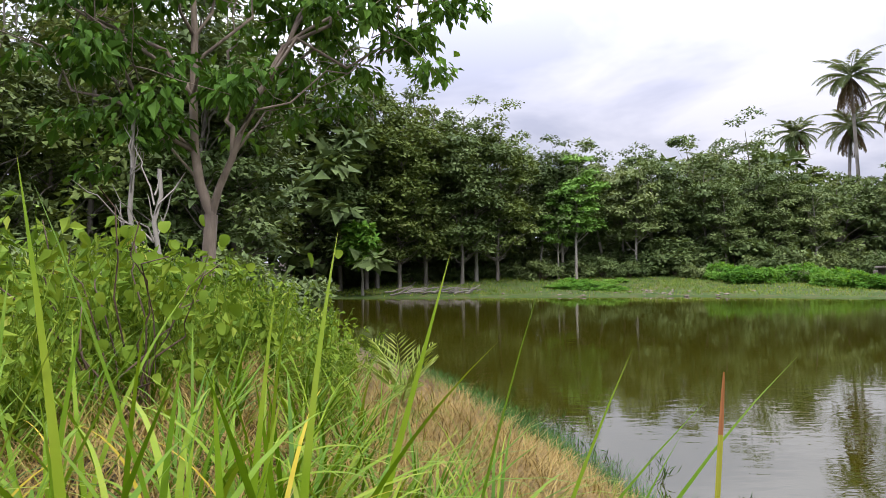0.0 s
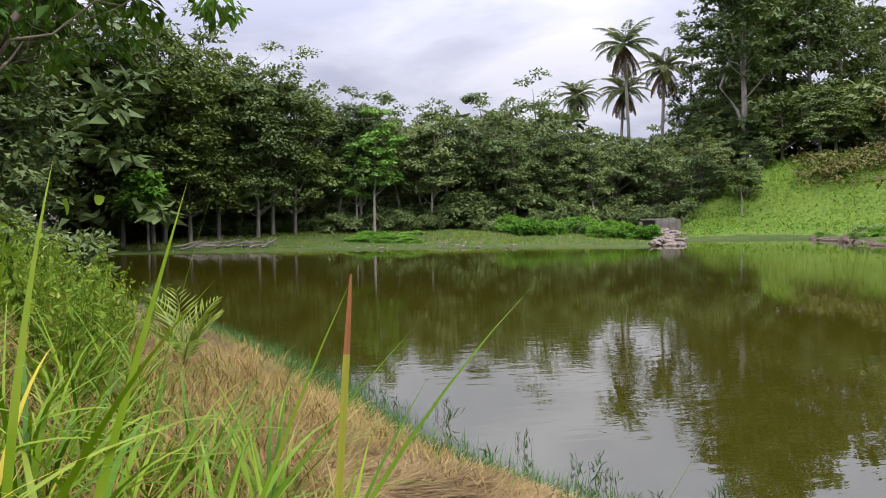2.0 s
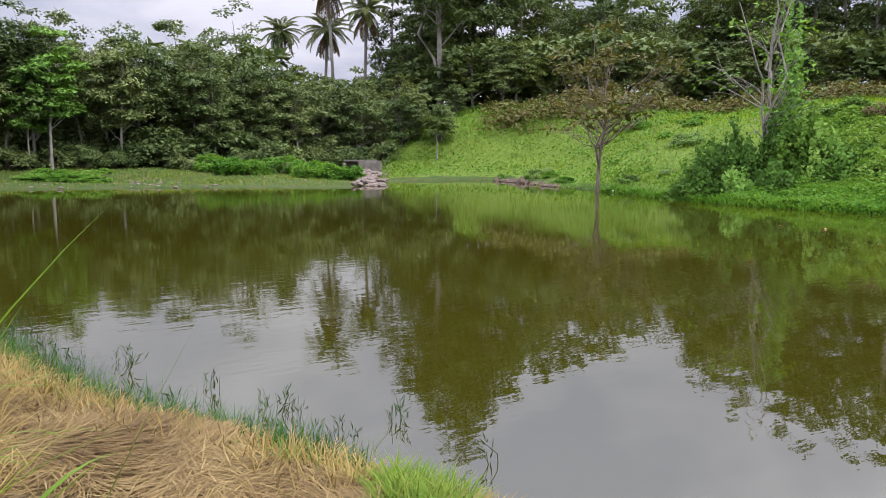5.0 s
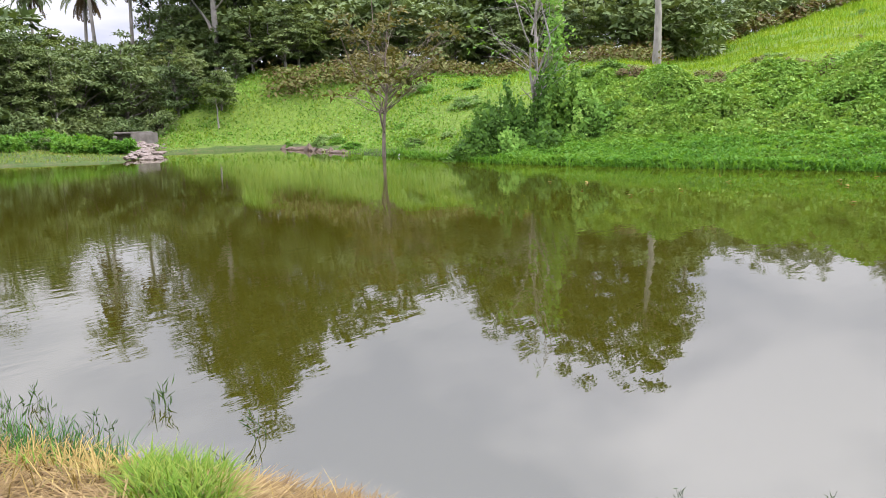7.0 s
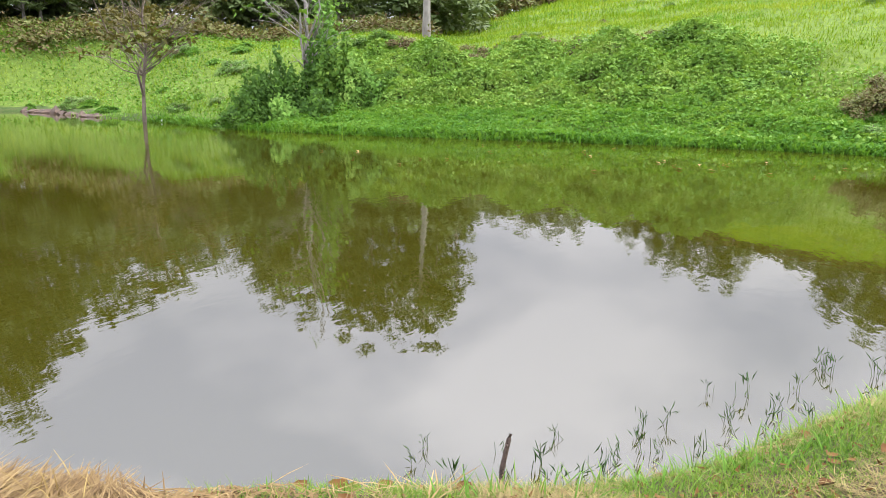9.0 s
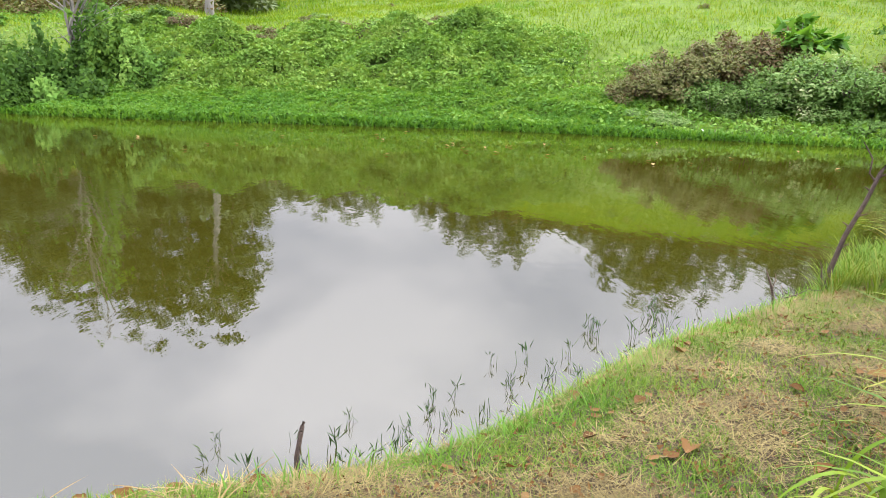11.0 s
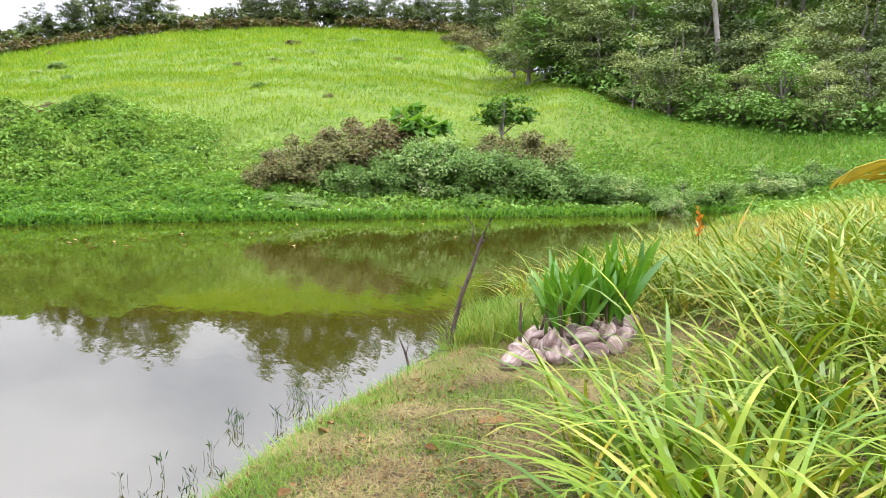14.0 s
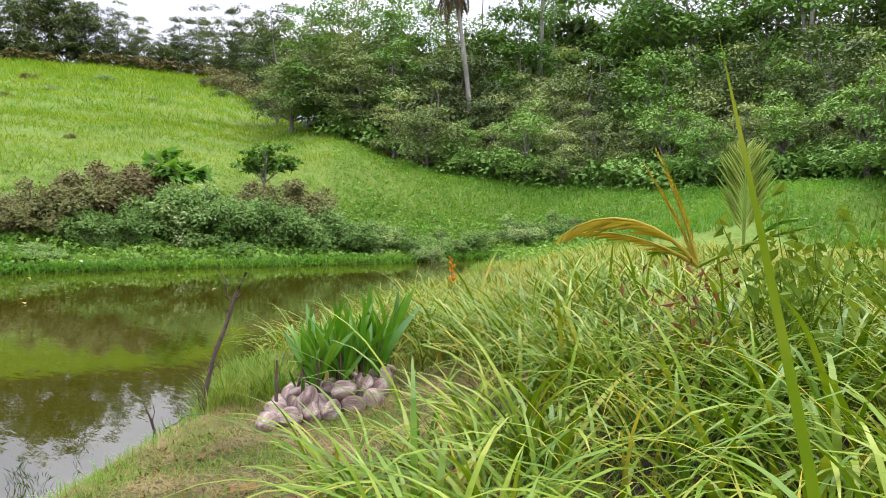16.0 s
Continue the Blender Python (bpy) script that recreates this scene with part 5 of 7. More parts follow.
creeping("bank_creeper", "bright green creeper in thick cushions over the far bank", scatter(260000, 61, 97, 27, 41, 45, lambda x, y, s, az: (s > 2.6) * step(11.5, 9.5, s + 1.5 * hummock(x * 0.8, y * 0.8)) * step(97, 88, az + 5 * (hummock(x * 0.7, y * 0.7) - 0.5))), 0.13, M_CREEPER, 0.16, np.random.default_rng(4), 1.25, lambda s, az: 0.72 * step(2.4, 4.5, s) * step(96, 86, az) + 0.1)
creeping("bank_creeper", "low creeping plants along the foot of the far bank", scatter(90000, 50, 99, 25, 32, 50, lambda x, y, s, az: (s > 0.2) * step(4.2, 3.2, s)), 0.11, M_BANK, 0.12, np.random.default_rng(8), 1.1, lambda s, az: 0.16 + 0.22 * step(0.5, 2.5, s))
creeping("bank_creeper", "low creeper and herbs before the thicket", scatter(60000, 85, 140, 25, 38, 46, lambda x, y, s, az: (s > 0.4) * step(9, 6, s + 2 * hummock(x, y)) * 0.75), 0.15, M_CREEPER, 0.35, np.random.default_rng(5))
creeping("slope_herbs", "green herbs through the grass of the shoulder", scatter(26000, 31, 62, 36, 62, 49, lambda x, y, s, az: (s > 1.5) * (0.25 + 0.75 * hummock(x * 1.3, y * 1.3)) * step(62, 50, az)), 0.15, M_CREEPER, 0.35, np.random.default_rng(7))
creeping("slope_herbs", "green herbs at the foot of the wood", scatter(40000, 120, 172, 28, 46, 47, lambda x, y, s, az: (s > 3) * (0.25 + 0.5 * hummock(x * 0.9, y * 0.9))), 0.13, M_BANK, 0.45, np.random.default_rng(6))

# ---- far shore details ----


def rock_mesh(seed, size, material):
    q = np.random.default_rng(seed)
    bm = bmesh.new()
    bmesh.ops.create_icosphere(bm, subdivisions=1, radius=1.0)
    sx, sy, sz = size * q.uniform(0.7, 1.3), size * q.uniform(0.6, 1.1), size * q.uniform(0.35, 0.6)
    for v in bm.verts:
        k = 1 + q.normal(0, 0.13)
        v.co = Vector((v.co.x * sx * k, v.co.y * sy * k, v.co.z * sz * k))
    me = bpy.data.meshes.new("rock")
    bm.to_mesh(me)
    bm.free()
    me.materials.append(material)
    return me


def box_bm(bm, lo, hi, bevel=0.0):
    """A box between two corners, its edges rounded, into bm."""
    res = bmesh.ops.create_cube(bm, size=1.0)
    vs = res["verts"]
    for v in vs:
        v.co = Vector([(a + b) / 2 + c * (b - a) for a, b, c in zip(lo, hi, v.co)])
    if bevel:
        es = list({e for v in vs for e in v.link_edges})
        bmesh.ops.bevel(bm, geom=es, offset=bevel, segments=2, affect="EDGES")


def bm_mesh(name, bm, material, smooth=False):
    me = bpy.data.meshes.new(name)
    bm.to_mesh(me)
    bm.free()
    me.materials.append(material)
    for p in me.polygons:
        p.use_smooth = smooth
    return me


# concrete outlet with wing walls, and the rubble that spills from it to the water
cx, cy = at(30.95, 48.6)
cul = new("culvert")
for nm, lo, hi, lab in [("headwall", (-0.35, 0.1, -0.5), (1.15, 0.4, 0.88), "pale concrete headwall"), ("back_wall", (-1.1, 0.9, -0.5), (-0.1, 1.1, 0.8), ""), ("wing_wall", (-1.3, -0.5, -0.5), (-1.08, 1.1, 0.72), ""), ("floor_slab", (-1.1, -0.9, -0.5), (1.2, 0.9, -0.02), ""), ("cap_slab", (-1.25, 0.3, 0.82), (0.9, 1.2, 0.93), "mossy concrete cap slab")]:
    bm = bmesh.new()
    box_bm(bm, lo, hi, 0.035)
    part(nm, bm_mesh(nm, bm, M_CONCRETE), cul, lab)
cul.matrix_basis = pose(cx, cy, on_land(cx, cy) - 0.02, 0, 0, -30.9)
tagged(cul, "weathered concrete culvert outlet set in the bank", "culvert")
ROCKS = [rock_mesh(400 + i, 0.3, M_STONE) for i in range(6)]
r = np.random.default_rng(51)
for i in range(150):
    u = r.random()
    az, d = 31.3 + 0.2 * u + r.normal(0, 0.5), 48.5 - 10 * u
    x, y = at(az, d)
    s = r.uniform(0.3, 0.9)
    rk = tagged(new("rubble_stone", ROCKS[r.integers(6)]), "grey rubble stone below the culvert", "stone", "rubble below the culvert")
    rk.matrix_basis = pose(x, y, max(on_land(x, y), -0.05) + 0.06 + 0.22 * (1 - u), r.uniform(-15, 15), r.uniform(-15, 15), r.uniform(0, 360)) @ Matrix.Diagonal((s, s, s, 1))
for i in range(45):
    az, d = r.choice([r.normal(16, 2.2), r.uniform(4, 30)]), r.uniform(37.5, 42)
    x, y = at(az, d)
    s = r.uniform(0.2, 0.5)
    rk = tagged(new("shore_stone", ROCKS[r.integers(6)]), "small pale stone on the mud flat", "stone", "stones on the mud flat")
    rk.matrix_basis = pose(x, y, on_land(x, y), 0, 0, r.uniform(0, 360)) @ Matrix.Diagonal((s, s, s, 1))
# driftwood on the far mud
for i in range(16):
    az, d = r.uniform(-3.2, 3.0), r.uniform(38.6, 41.5)
    x, y = at(az, d)
    L = r.uniform(0.7, 2.3)
    w = [limb((-L / 2, 0, 0.05), (L / 2, 0, 0.1 + r.uniform(0, 0.35)), 0.06, 0.02, n=6, wob=0.03, r=r)]
    for _ in range(2):
        a = r.uniform(-0.2, 0.4) * L
        w.append(limb((a, 0, 0.08), (a + r.uniform(0.2, 0.6), r.uniform(-0.5, 0.5), r.uniform(0.15, 0.6)), 0.03, 0.008, n=4, r=r, sides=5))
    lg = tagged(new("driftwood", mesh_of("driftwood", *join(w), M_BARK, True)), "bleached driftwood branch on the far mud", "branch", "driftwood")
    lg.matrix_basis = pose(x, y, on_land(x, y), 0, 0, r.uniform(-40, 40))
for az, d, s in [(103.0, 26.6, 0.10), (49.4, 35.2, 0.11)]:
    x, y = at(az, d)
    bm = bmesh.new()
    bmesh.ops.create_icosphere(bm, subdivisions=2, radius=1.0)
    q = np.random.default_rng(int(az))
    for v in bm.verts:
        v.co = Vector((v.co.x, v.co.y * 0.7, v.co.z * 0.6)) * (1 + q.normal(0, 0.16))
    lt = tagged(new("plastic_litter", bm_mesh("plastic_litter", bm, M_LITTER)), "crumpled scrap of white plastic on the bank", "litter")
    lt.matrix_basis = pose(x, y, on_land(x, y) + s * 0.45, 0, 0, 30) @ Matrix.Diagonal((s, s, s, 1))
# crumbling earth scarp at the water's edge
for i in range(11):
    az = 41.0 + 0.42 * i + r.uniform(-0.1, 0.1)
    d = 33.0
    while shore_dist(np.array([at(az, d)[0]]), np.array([at(az, d)[1]]))[0] < 0.25 and d < 52:
        d += 0.1
    x, y = at(az, d)
    ck = tagged(new("earth_clod", rock_mesh(460 + i % 4, 0.5, M_EARTH)), "crumbling brown earth of the undercut bank", "earth", "undercut bank")
    ck.matrix_basis = pose(x, y, -0.02, r.uniform(-10, 10), r.uniform(-10, 10), r.uniform(0, 360)) @ Matrix.Diagonal((r.uniform(0.7, 1.2), 0.8, r.uniform(0.7, 1.3), 1))
# leaf flecks that float off the far bank
r = np.random.default_rng(52)
for i in range(34):
    az, d = r.uniform(60, 112), r.uniform(17, 24)
    x, y = at(az, d)
    v, f = leaves(np.zeros((1, 3)), np.array([[1.0, 0, 0]]), np.array([[0, 0, 1.0]]), [0.16], [0.09], 0.05)
    fl = tagged(new("floating_leaf", mesh_of("floating_leaf", v + np.array([0, 0, 0.03]), f, M_STRAW)), "pale fallen leaf floating on the pond", "leaf", "floating leaves")
    fl.matrix_basis = pose(x, y, 0.004, 0, 0, r.uniform(0, 360))

# ---- the near bank: lawn, straw and fringe, past counting ----
def patch(x, y):
    """Green or strawy spots of the lawn, 0 to 1, at about arm's length."""
    return np.clip(0.5 + 0.55 * np.sin(3.1 * x + 2.0 * np.sin(2.3 * y)) * np.sin(3.7 * y + 1.7 * np.sin(2.9 * x + 1)) + 0.3 * np.sin(8.3 * x + 5.1 * y) * np.sin(6.1 * y - 4.7 * x), 0, 1)


grass("lawn", "short patchy grass on the trodden bank", scatter(370000, 50, 140, 1.6, 8.5, 61, lambda x, y, s, az: (s > 0.0) * (s < 3.8) * step(48, 70, az) * np.clip(-0.05 + 1.15 * patch(x, y) + 0.9 * step(0.6, 0.1, s), 0.03, 1)),
      lambda x, y, s, q: q.uniform(0.03, 0.10, len(x)), 0.008, 1.0, 1.0, M_LAWN, segs=1, sink=0.004)
grass("lawn", "short patchy grass on the trodden bank beside the weeds", scatter(60000, -14, 60, 2, 13, 62, lambda x, y, s, az: (s > 0.02) * (s < 2.5) * (0.05 + 0.7 * patch(x, y) ** 2)),
      lambda x, y, s, q: q.uniform(0.04, 0.12, len(x)), 0.009, 1.0, 0.9, M_LAWN, segs=1, sink=0.004)
def swathe(x, y, q):
    """The way the straw was pressed down: swirls about an arm across."""
    return 2.2 * np.sin(1.9 * x + 1.1 * y) + 2.0 * np.sin(2.6 * y - 1.4 * x + 1.0) + q.normal(0, 0.55, len(x))


grass("straw", "flattened mats of dry straw on the bank", scatter(150000, -4, 78, 1.6, 6.0, 63, lambda x, y, s, az: (s > 0.12) * (s < 2.8) * np.clip(0.12 + 0.95 * patch(x * 0.7, y * 0.7), 0, 1) * step(72, 48, az)),
      lambda x, y, s, q: q.uniform(0.10, 0.28, len(x)), 0.0085, 0.25, 1.45, M_MAT, segs=2, sink=0.0, headings=swathe, lift=0.045, lie=(0.91, 1.05))
grass("straw", "thin dry straw among the trodden grass", scatter(240000, 66, 138, 1.8, 8, 64, lambda x, y, s, az: (s > 0.12) * (s < 3.6) * np.clip(0.95 - 1.05 * patch(x, y), 0.04, 1)),
      lambda x, y, s, q: q.uniform(0.05, 0.14, len(x)), 0.0065, 0.6, 1.38, M_THATCH, segs=1, sink=0.0, headings=lambda x, y, q: swathe(x, y, q) + q.uniform(-2.6, 2.6, len(x)), lift=0.03, lie=(0.7, 1.05))
grass("straw", "dry straw on the farther bank", scatter(40000, -12, 16, 5, 12, 72, lambda x, y, s, az: (s > 0.12) * (s < 2.2) * 0.9),
      lambda x, y, s, q: q.uniform(0.12, 0.32, len(x)), 0.012, 0.5, 1.3, M_MAT, segs=1, lift=0.05, lie=(0.7, 1.04))
qx, qy, qs, qq = scatter(1500, -4, 33, 1.9, 7.5, 73, lambda x, y, s, az: (s > 0.05) * (s < 1.5) * (0.06 + 0.94 * step(0.7, 0.25, s)))
qx, qy = np.repeat(qx, 26) + qq.normal(0, 0.045, len(qx) * 26), np.repeat(qy, 26) + qq.normal(0, 0.045, len(qy) * 26)
grass("straw_tuft", "tan tufts standing along the edge of the straw", (qx, qy, qx * 0, qq), lambda x, y, s, q: q.uniform(0.08, 0.24, len(x)), 0.006, 1.3, 0.75, M_STRAW, segs=3)
# rank blue-green grass that grows out into the shallows
grass("water_grass", "rank dark green grass growing out into the shallows", scatter(230000, -2, 31, 3.2, 13, 74, lambda x, y, s, az: (s > -0.5) * (s < 0.16) * (0.3 + 0.7 * hummock(x * 3.1, y * 2.3)) * step(-0.55, -0.12, s)),
      lambda x, y, s, q: q.uniform(0.09, 0.26, len(x)) + 0.55 * np.maximum(0, -s), 0.0075, 0.7, 0.5, M_RANK, segs=3)
# crumbs of dead leaf and soil lie between the blades
cx_, cy_, cs_, cq = scatter(30000, 15, 132, 1.8, 8, 69, lambda x, y, s, az: (s > 0.15) * (s < 2.8) * (0.2 + 0.8 * (patch(x * 0.8 + 2, y * 0.8) > 0.6)))
n = len(cx_)
v, f = flakes(np.stack([cx_, cy_, land(cx_, cy_) + cq.uniform(0.008, 0.03, n)], 1), cq.normal(0, 1, (n, 3)) * np.array([1, 1, 0.4]), np.array([0, 0, 1.0]) + cq.normal(0, 0.4, (n, 3)), cq.uniform(0.012, 0.05, n), cq.uniform(0.01, 0.022, n))
tagged(new("leaf_litter", mesh_of("leaf_litter", v, f, M_DEADLEAF)), "crumbs of dead leaf among the short grass", "leaf litter", kind="stuff")
# small green tufts in it
px_, py_, ps_, pq = scatter(1300, 60, 138, 2, 8, 70, lambda x, y, s, az: (s > 0.02) * (s < 3.6) * patch(x, y))
px_, py_ = np.repeat(px_, 30) + pq.normal(0, 0.035, len(px_) * 30), np.repeat(py_, 30) + pq.normal(0, 0.035, len(py_) * 30)
grass("lawn_tuft", "small fresh tufts in the trodden grass", (px_, py_, px_ * 0, pq), lambda x, y, s, q: q.uniform(0.03, 0.09, len(x)), 0.006, 1.1, 0.9, M_LAWN, segs=2, sink=0.005)
grass("tan_fringe", "tufts of tan grass along the bank edge", scatter(30000, 0, 48, 3, 12, 65, lambda x, y, s, az: (s > 0.1) * (s < 0.75) * hummock(x * 3 + 1, y * 3) ** 1.2),
      lambda x, y, s, q: q.uniform(0.12, 0.3, len(x)), 0.006, 1.0, 0.7, M_STRAW, segs=3)
grass("green_fringe", "fresh green grass fringe at the waterline", scatter(90000, -6, 118, 2.8, 12, 66, lambda x, y, s, az: (s > -0.06) * (s < 0.42) * (0.35 + 0.65 * hummock(x * 2.6, y * 2.6)) * np.where(az < 28, 1.0, np.where(az < 80, 0.45, 1.0))),
      lambda x, y, s, q: q.uniform(0.07, 0.2, len(x)) * np.where((np.arctan2(x, y) > 0.55) & (np.arctan2(x, y) < 1.2), 0.5, 1.0), 0.008, 0.9, 0.6, M_BANK, segs=3)
grass("green_fringe", "bright grass tuft at the bank's corner", scatter(5000, 32, 38, 3.2, 4.2, 67, lambda x, y, s, az: (s > 0.0) * (s < 0.6) * 1.0),
      lambda x, y, s, q: q.uniform(0.06, 0.28, len(x)), 0.008, 1.2, 0.7, M_LAWN, segs=3)

# water weeds: thin dark stems with a few narrow leaves
WEEDS = []
for i in range(5):
    q = np.random.default_rng(500 + i)
    st = []
    for _ in range(3):
        top = (q.normal(0, 0.05), q.normal(0, 0.05), q.uniform(0.08, 0.2))
        st.append(limb((q.normal(0, 0.01), q.normal(0, 0.01), -0.35), top, 0.0035, 0.0018, n=4, r=q, sides=4))
    n = 9
    zz = q.uniform(0.0, 0.15, n)
    hv, hf = leaves(np.stack([q.normal(0, 0.02, n), q.normal(0, 0.02, n), zz], 1), np.stack([q.normal(0, 1, n), q.normal(0, 1, n), np.full(n, 1.6)], 1), q.normal(0, 1, (n, 3)), q.uniform(0.05, 0.10, n), q.uniform(0.005, 0.010, n))
    WEEDS.append((mesh_of("weed_stem", *join(st), M_REED), mesh_of("weed_leaf", hv, hf, M_REED)))
r = np.random.default_rng(71)
made = 0
while made < 105:
    k = r.random()
    az = r.uniform(2, 30) if k < 0.4 else r.uniform(24, 42) if k < 0.52 else r.uniform(68, 106)
    d = r.uniform(3.2, 11)
    x, y = at(az, d)
    s = float(shore_dist(np.array([x]), np.array([y]))[0])
    lim = -1.1 if 14 < az < 60 else -0.85
    if not (lim * r.random() ** 0.6 < s < 0.02 and s > lim):
        continue
    made += 1
    root = new("water_weed")
    tagged(part("stalk", WEEDS[k := r.integers(5)][0], root), kind="stuff")
    tagged(part("foliage", WEEDS[k][1], root), kind="stuff")
    sc = r.uniform(0.55, 1.1) * (0.78 if az > 60 else 1.0)
    root.matrix_basis = pose(x, y, 0, r.normal(0, 10), r.normal(0, 10), r.uniform(0, 360)) @ Matrix.Diagonal((sc, sc, sc, 1))
    tagged(root, "slender dark green water weed in the shallows", "water plant", "water weeds along the bank")

# ---- tall grass of the near bank ----
def tussocks(name, label, pts, per, spread, length, width, bend, lean, material, segs=6, sweep=0.0):
    """Blades that spring from many roots and fall outward all round each; the share sweep of them is laid over one way, toward the water."""
    x, y, s, q = pts
    k = len(x)
    size = np.repeat(q.uniform(0.75, 1.2, k), per)
    a = q.uniform(0, 2 * np.pi, k * per)
    rr = spread * np.abs(q.normal(0, 1, k * per))
    bx, by = np.repeat(x, per) + rr * np.cos(a), np.repeat(y, per) + rr * np.sin(a)
    n = len(bx)
    hd = np.where(q.random(n) < sweep, radians(62) + q.normal(0, 0.6, n), a + q.normal(0, 0.5, n))
    L = q.uniform(*length, n) * size
    v, f = blades(np.stack([bx, by, land(bx, by) - 0.02], 1), hd, L, width * q.uniform(0.6, 1.3, n), bend * q.uniform(0.45, 1.15, n), lean * q.uniform(0.2, 1.3, n), segs)
    return tagged(new(name, mesh_of(name, v, f, material)), label, "grass", kind="stuff")


def mound(x, y, s, az):
    """Where the tall grass of the mound stands: behind a line that swings in toward the path."""
    d = np.hypot(x, y)
    line = np.interp(d, [1.5, 2.4, 3.0, 4.2, 5.5, 8.0, 12.0], [122, 116, 113, 117, 121, 117, 112])
    return step(1.5, 2.3, s + 0.9 * np.maximum(0, d - 7.8)) * step(line, line + 5, az) * (np.hypot(x - 5.5, y + 3.0) > 1.5) * (1 - step(1.1, 0.5, np.abs(az - 119)) * (d < 6.5))


tussocks("tall_grass", "dense arching grass over the bank mound", scatter(430, 111, 172, 1.7, 9, 81, mound), 15, 0.09, (0.5, 1.1), 0.027, 1.9, 0.6, M_BLADE, 8, 0.35)
tussocks("tall_grass", "arching grass on the far part of the mound", scatter(330, 112, 172, 6, 17, 88, mound), 17, 0.12, (0.45, 0.85), 0.024, 2.0, 0.6, M_BLADE, 5, 0.35)
grass("tall_grass", "yellowish grass along the far end of the bank", scatter(16000, 116, 160, 7, 24, 82, lambda x, y, s, az: (s > 0.05) * 1.0),
      lambda x, y, s, q: q.uniform(0.3, 0.6, len(x)), 0.012, 1.9, 0.75, M_HAY, segs=4)
grass("low_grass", "leafy grass between the arching blades", scatter(8000, 112, 172, 1.3, 12, 83, lambda x, y, s, az: mound(x, y, s, az) + 0.0),
      lambda x, y, s, q: q.uniform(0.18, 0.42, len(x)), 0.010, 1.4, 0.5, M_BLADE, segs=3)
tussocks("tall_grass", "tall green and tan grass of the weedy bank", scatter(75, -48, 4, 1.5, 6.0, 84, lambda x, y, s, az: (s > 1.0) * step(0.9, 2.0, s)), 16, 0.05, (0.5, 1.0), 0.017, 1.7, 0.35, M_BLADE, 6)
grass("low_grass", "dry and green undergrass of the weedy bank", scatter(2200, -46, 4, 1.3, 12, 85, lambda x, y, s, az: (s > 0.8) * 1.0),
      lambda x, y, s, q: q.uniform(0.2, 0.5, len(x)), 0.008, 1.2, 0.5, M_BLADE, segs=3)
grass("dry_grass", "bent tan stalks under the green weeds", scatter(26000, -46, 8, 1.3, 9, 86, lambda x, y, s, az: (s > 0.55) * 1.0),
      lambda x, y, s, q: q.uniform(0.2, 0.6, len(x)), 0.007, 1.5, 0.95, M_STRAW, segs=3)
tussocks("tan_grass", "bent tan grass tufts under the green", scatter(260, 112, 172, 1.7, 11, 89, mound), 9, 0.09, (0.5, 1.0), 0.014, 2.0, 0.65, M_HAY, 6, 0.4)
tussocks("bank_tuft", "fresh grass tufts beside the coconuts", scatter(60, 111.5, 117.5, 6.9, 8.6, 87, lambda x, y, s, az: (s > 0.12) * (s < 0.9)), 34, 0.07, (0.2, 0.42), 0.008, 1.2, 0.4, M_LAWN, 4)

# single long blades that stand close by, in clumps
BLADE = []
for i in range(8):
    q = np.random.default_rng(600 + i)
    v, f = blades(np.zeros((1, 3)), np.zeros(1), np.ones(1), np.full(1, 0.025), np.array([0.3 + 0.32 * i]), np.array([q.uniform(0.05, 0.25)]), 14)
    BLADE.append((v, f))
BLADE_MESH = [mesh_of("blade", v, f, M_BLADE) for v, f in BLADE]
BLADE_DRY = [mesh_of("dry_blade", v * np.array([1, 0.6, 1]), f, M_YELLOW) for v, f in BLADE[3:7]]


def clump(az, d, n, tall, seed, label, spread=0.12, dry=0.12, arch=None):
    q = np.random.default_rng(seed)
    x, y = at(az, d)
    root = new("grass_clump")
    for _ in range(n):
        k = q.integers(8) if arch is None else int(np.clip(arch + q.integers(-1, 2), 0, 7))
        old = q.random() < dry
        b = part("blade", BLADE_DRY[k % 4] if old else BLADE_MESH[k], root, "yellowed grass blade" if old else "")
        L = tall * q.uniform(0.6, 1.1)
        b.matrix_basis = pose(q.normal(0, spread), q.normal(0, spread), -0.03, q.normal(0, 6), q.normal(0, 6), q.uniform(0, 360)) @ Matrix.Diagonal((L, q.uniform(0.7, 1.25), L, 1))
    root.matrix_basis = pose(x, y, on_land(x, y))
    return tagged(root, label, "grass", "grass clumps near the path")


r = np.random.default_rng(91)
GREENS = ["clump of tall bright green grass blades", "clump of long arching grass blades, partly yellowed"]
for i in range(26):
    az, d = r.uniform(-38, 5), r.uniform(1.5, 3.2)
    clump(az, d, 9, r.uniform(0.75, 1.15), 700 + i, GREENS[i % 2])
for az, d, h in [(3, 1.55, 1.15), (-4, 1.45, 1.1), (-11, 1.5, 1.05), (-17, 1.4, 1.1), (-24, 1.5, 1.1), (7, 1.7, 0.8)]:
    clump(az, d, 8, h, int(850 + az), GREENS[0], 0.09, 0.0)
for i in range(24):
    az, d = r.uniform(140, 174), r.uniform(1.8, 3.6)
    clump(az, d, 8, r.uniform(0.6, 0.95), 900 + i, GREENS[1], 0.13, 0.10, 5)

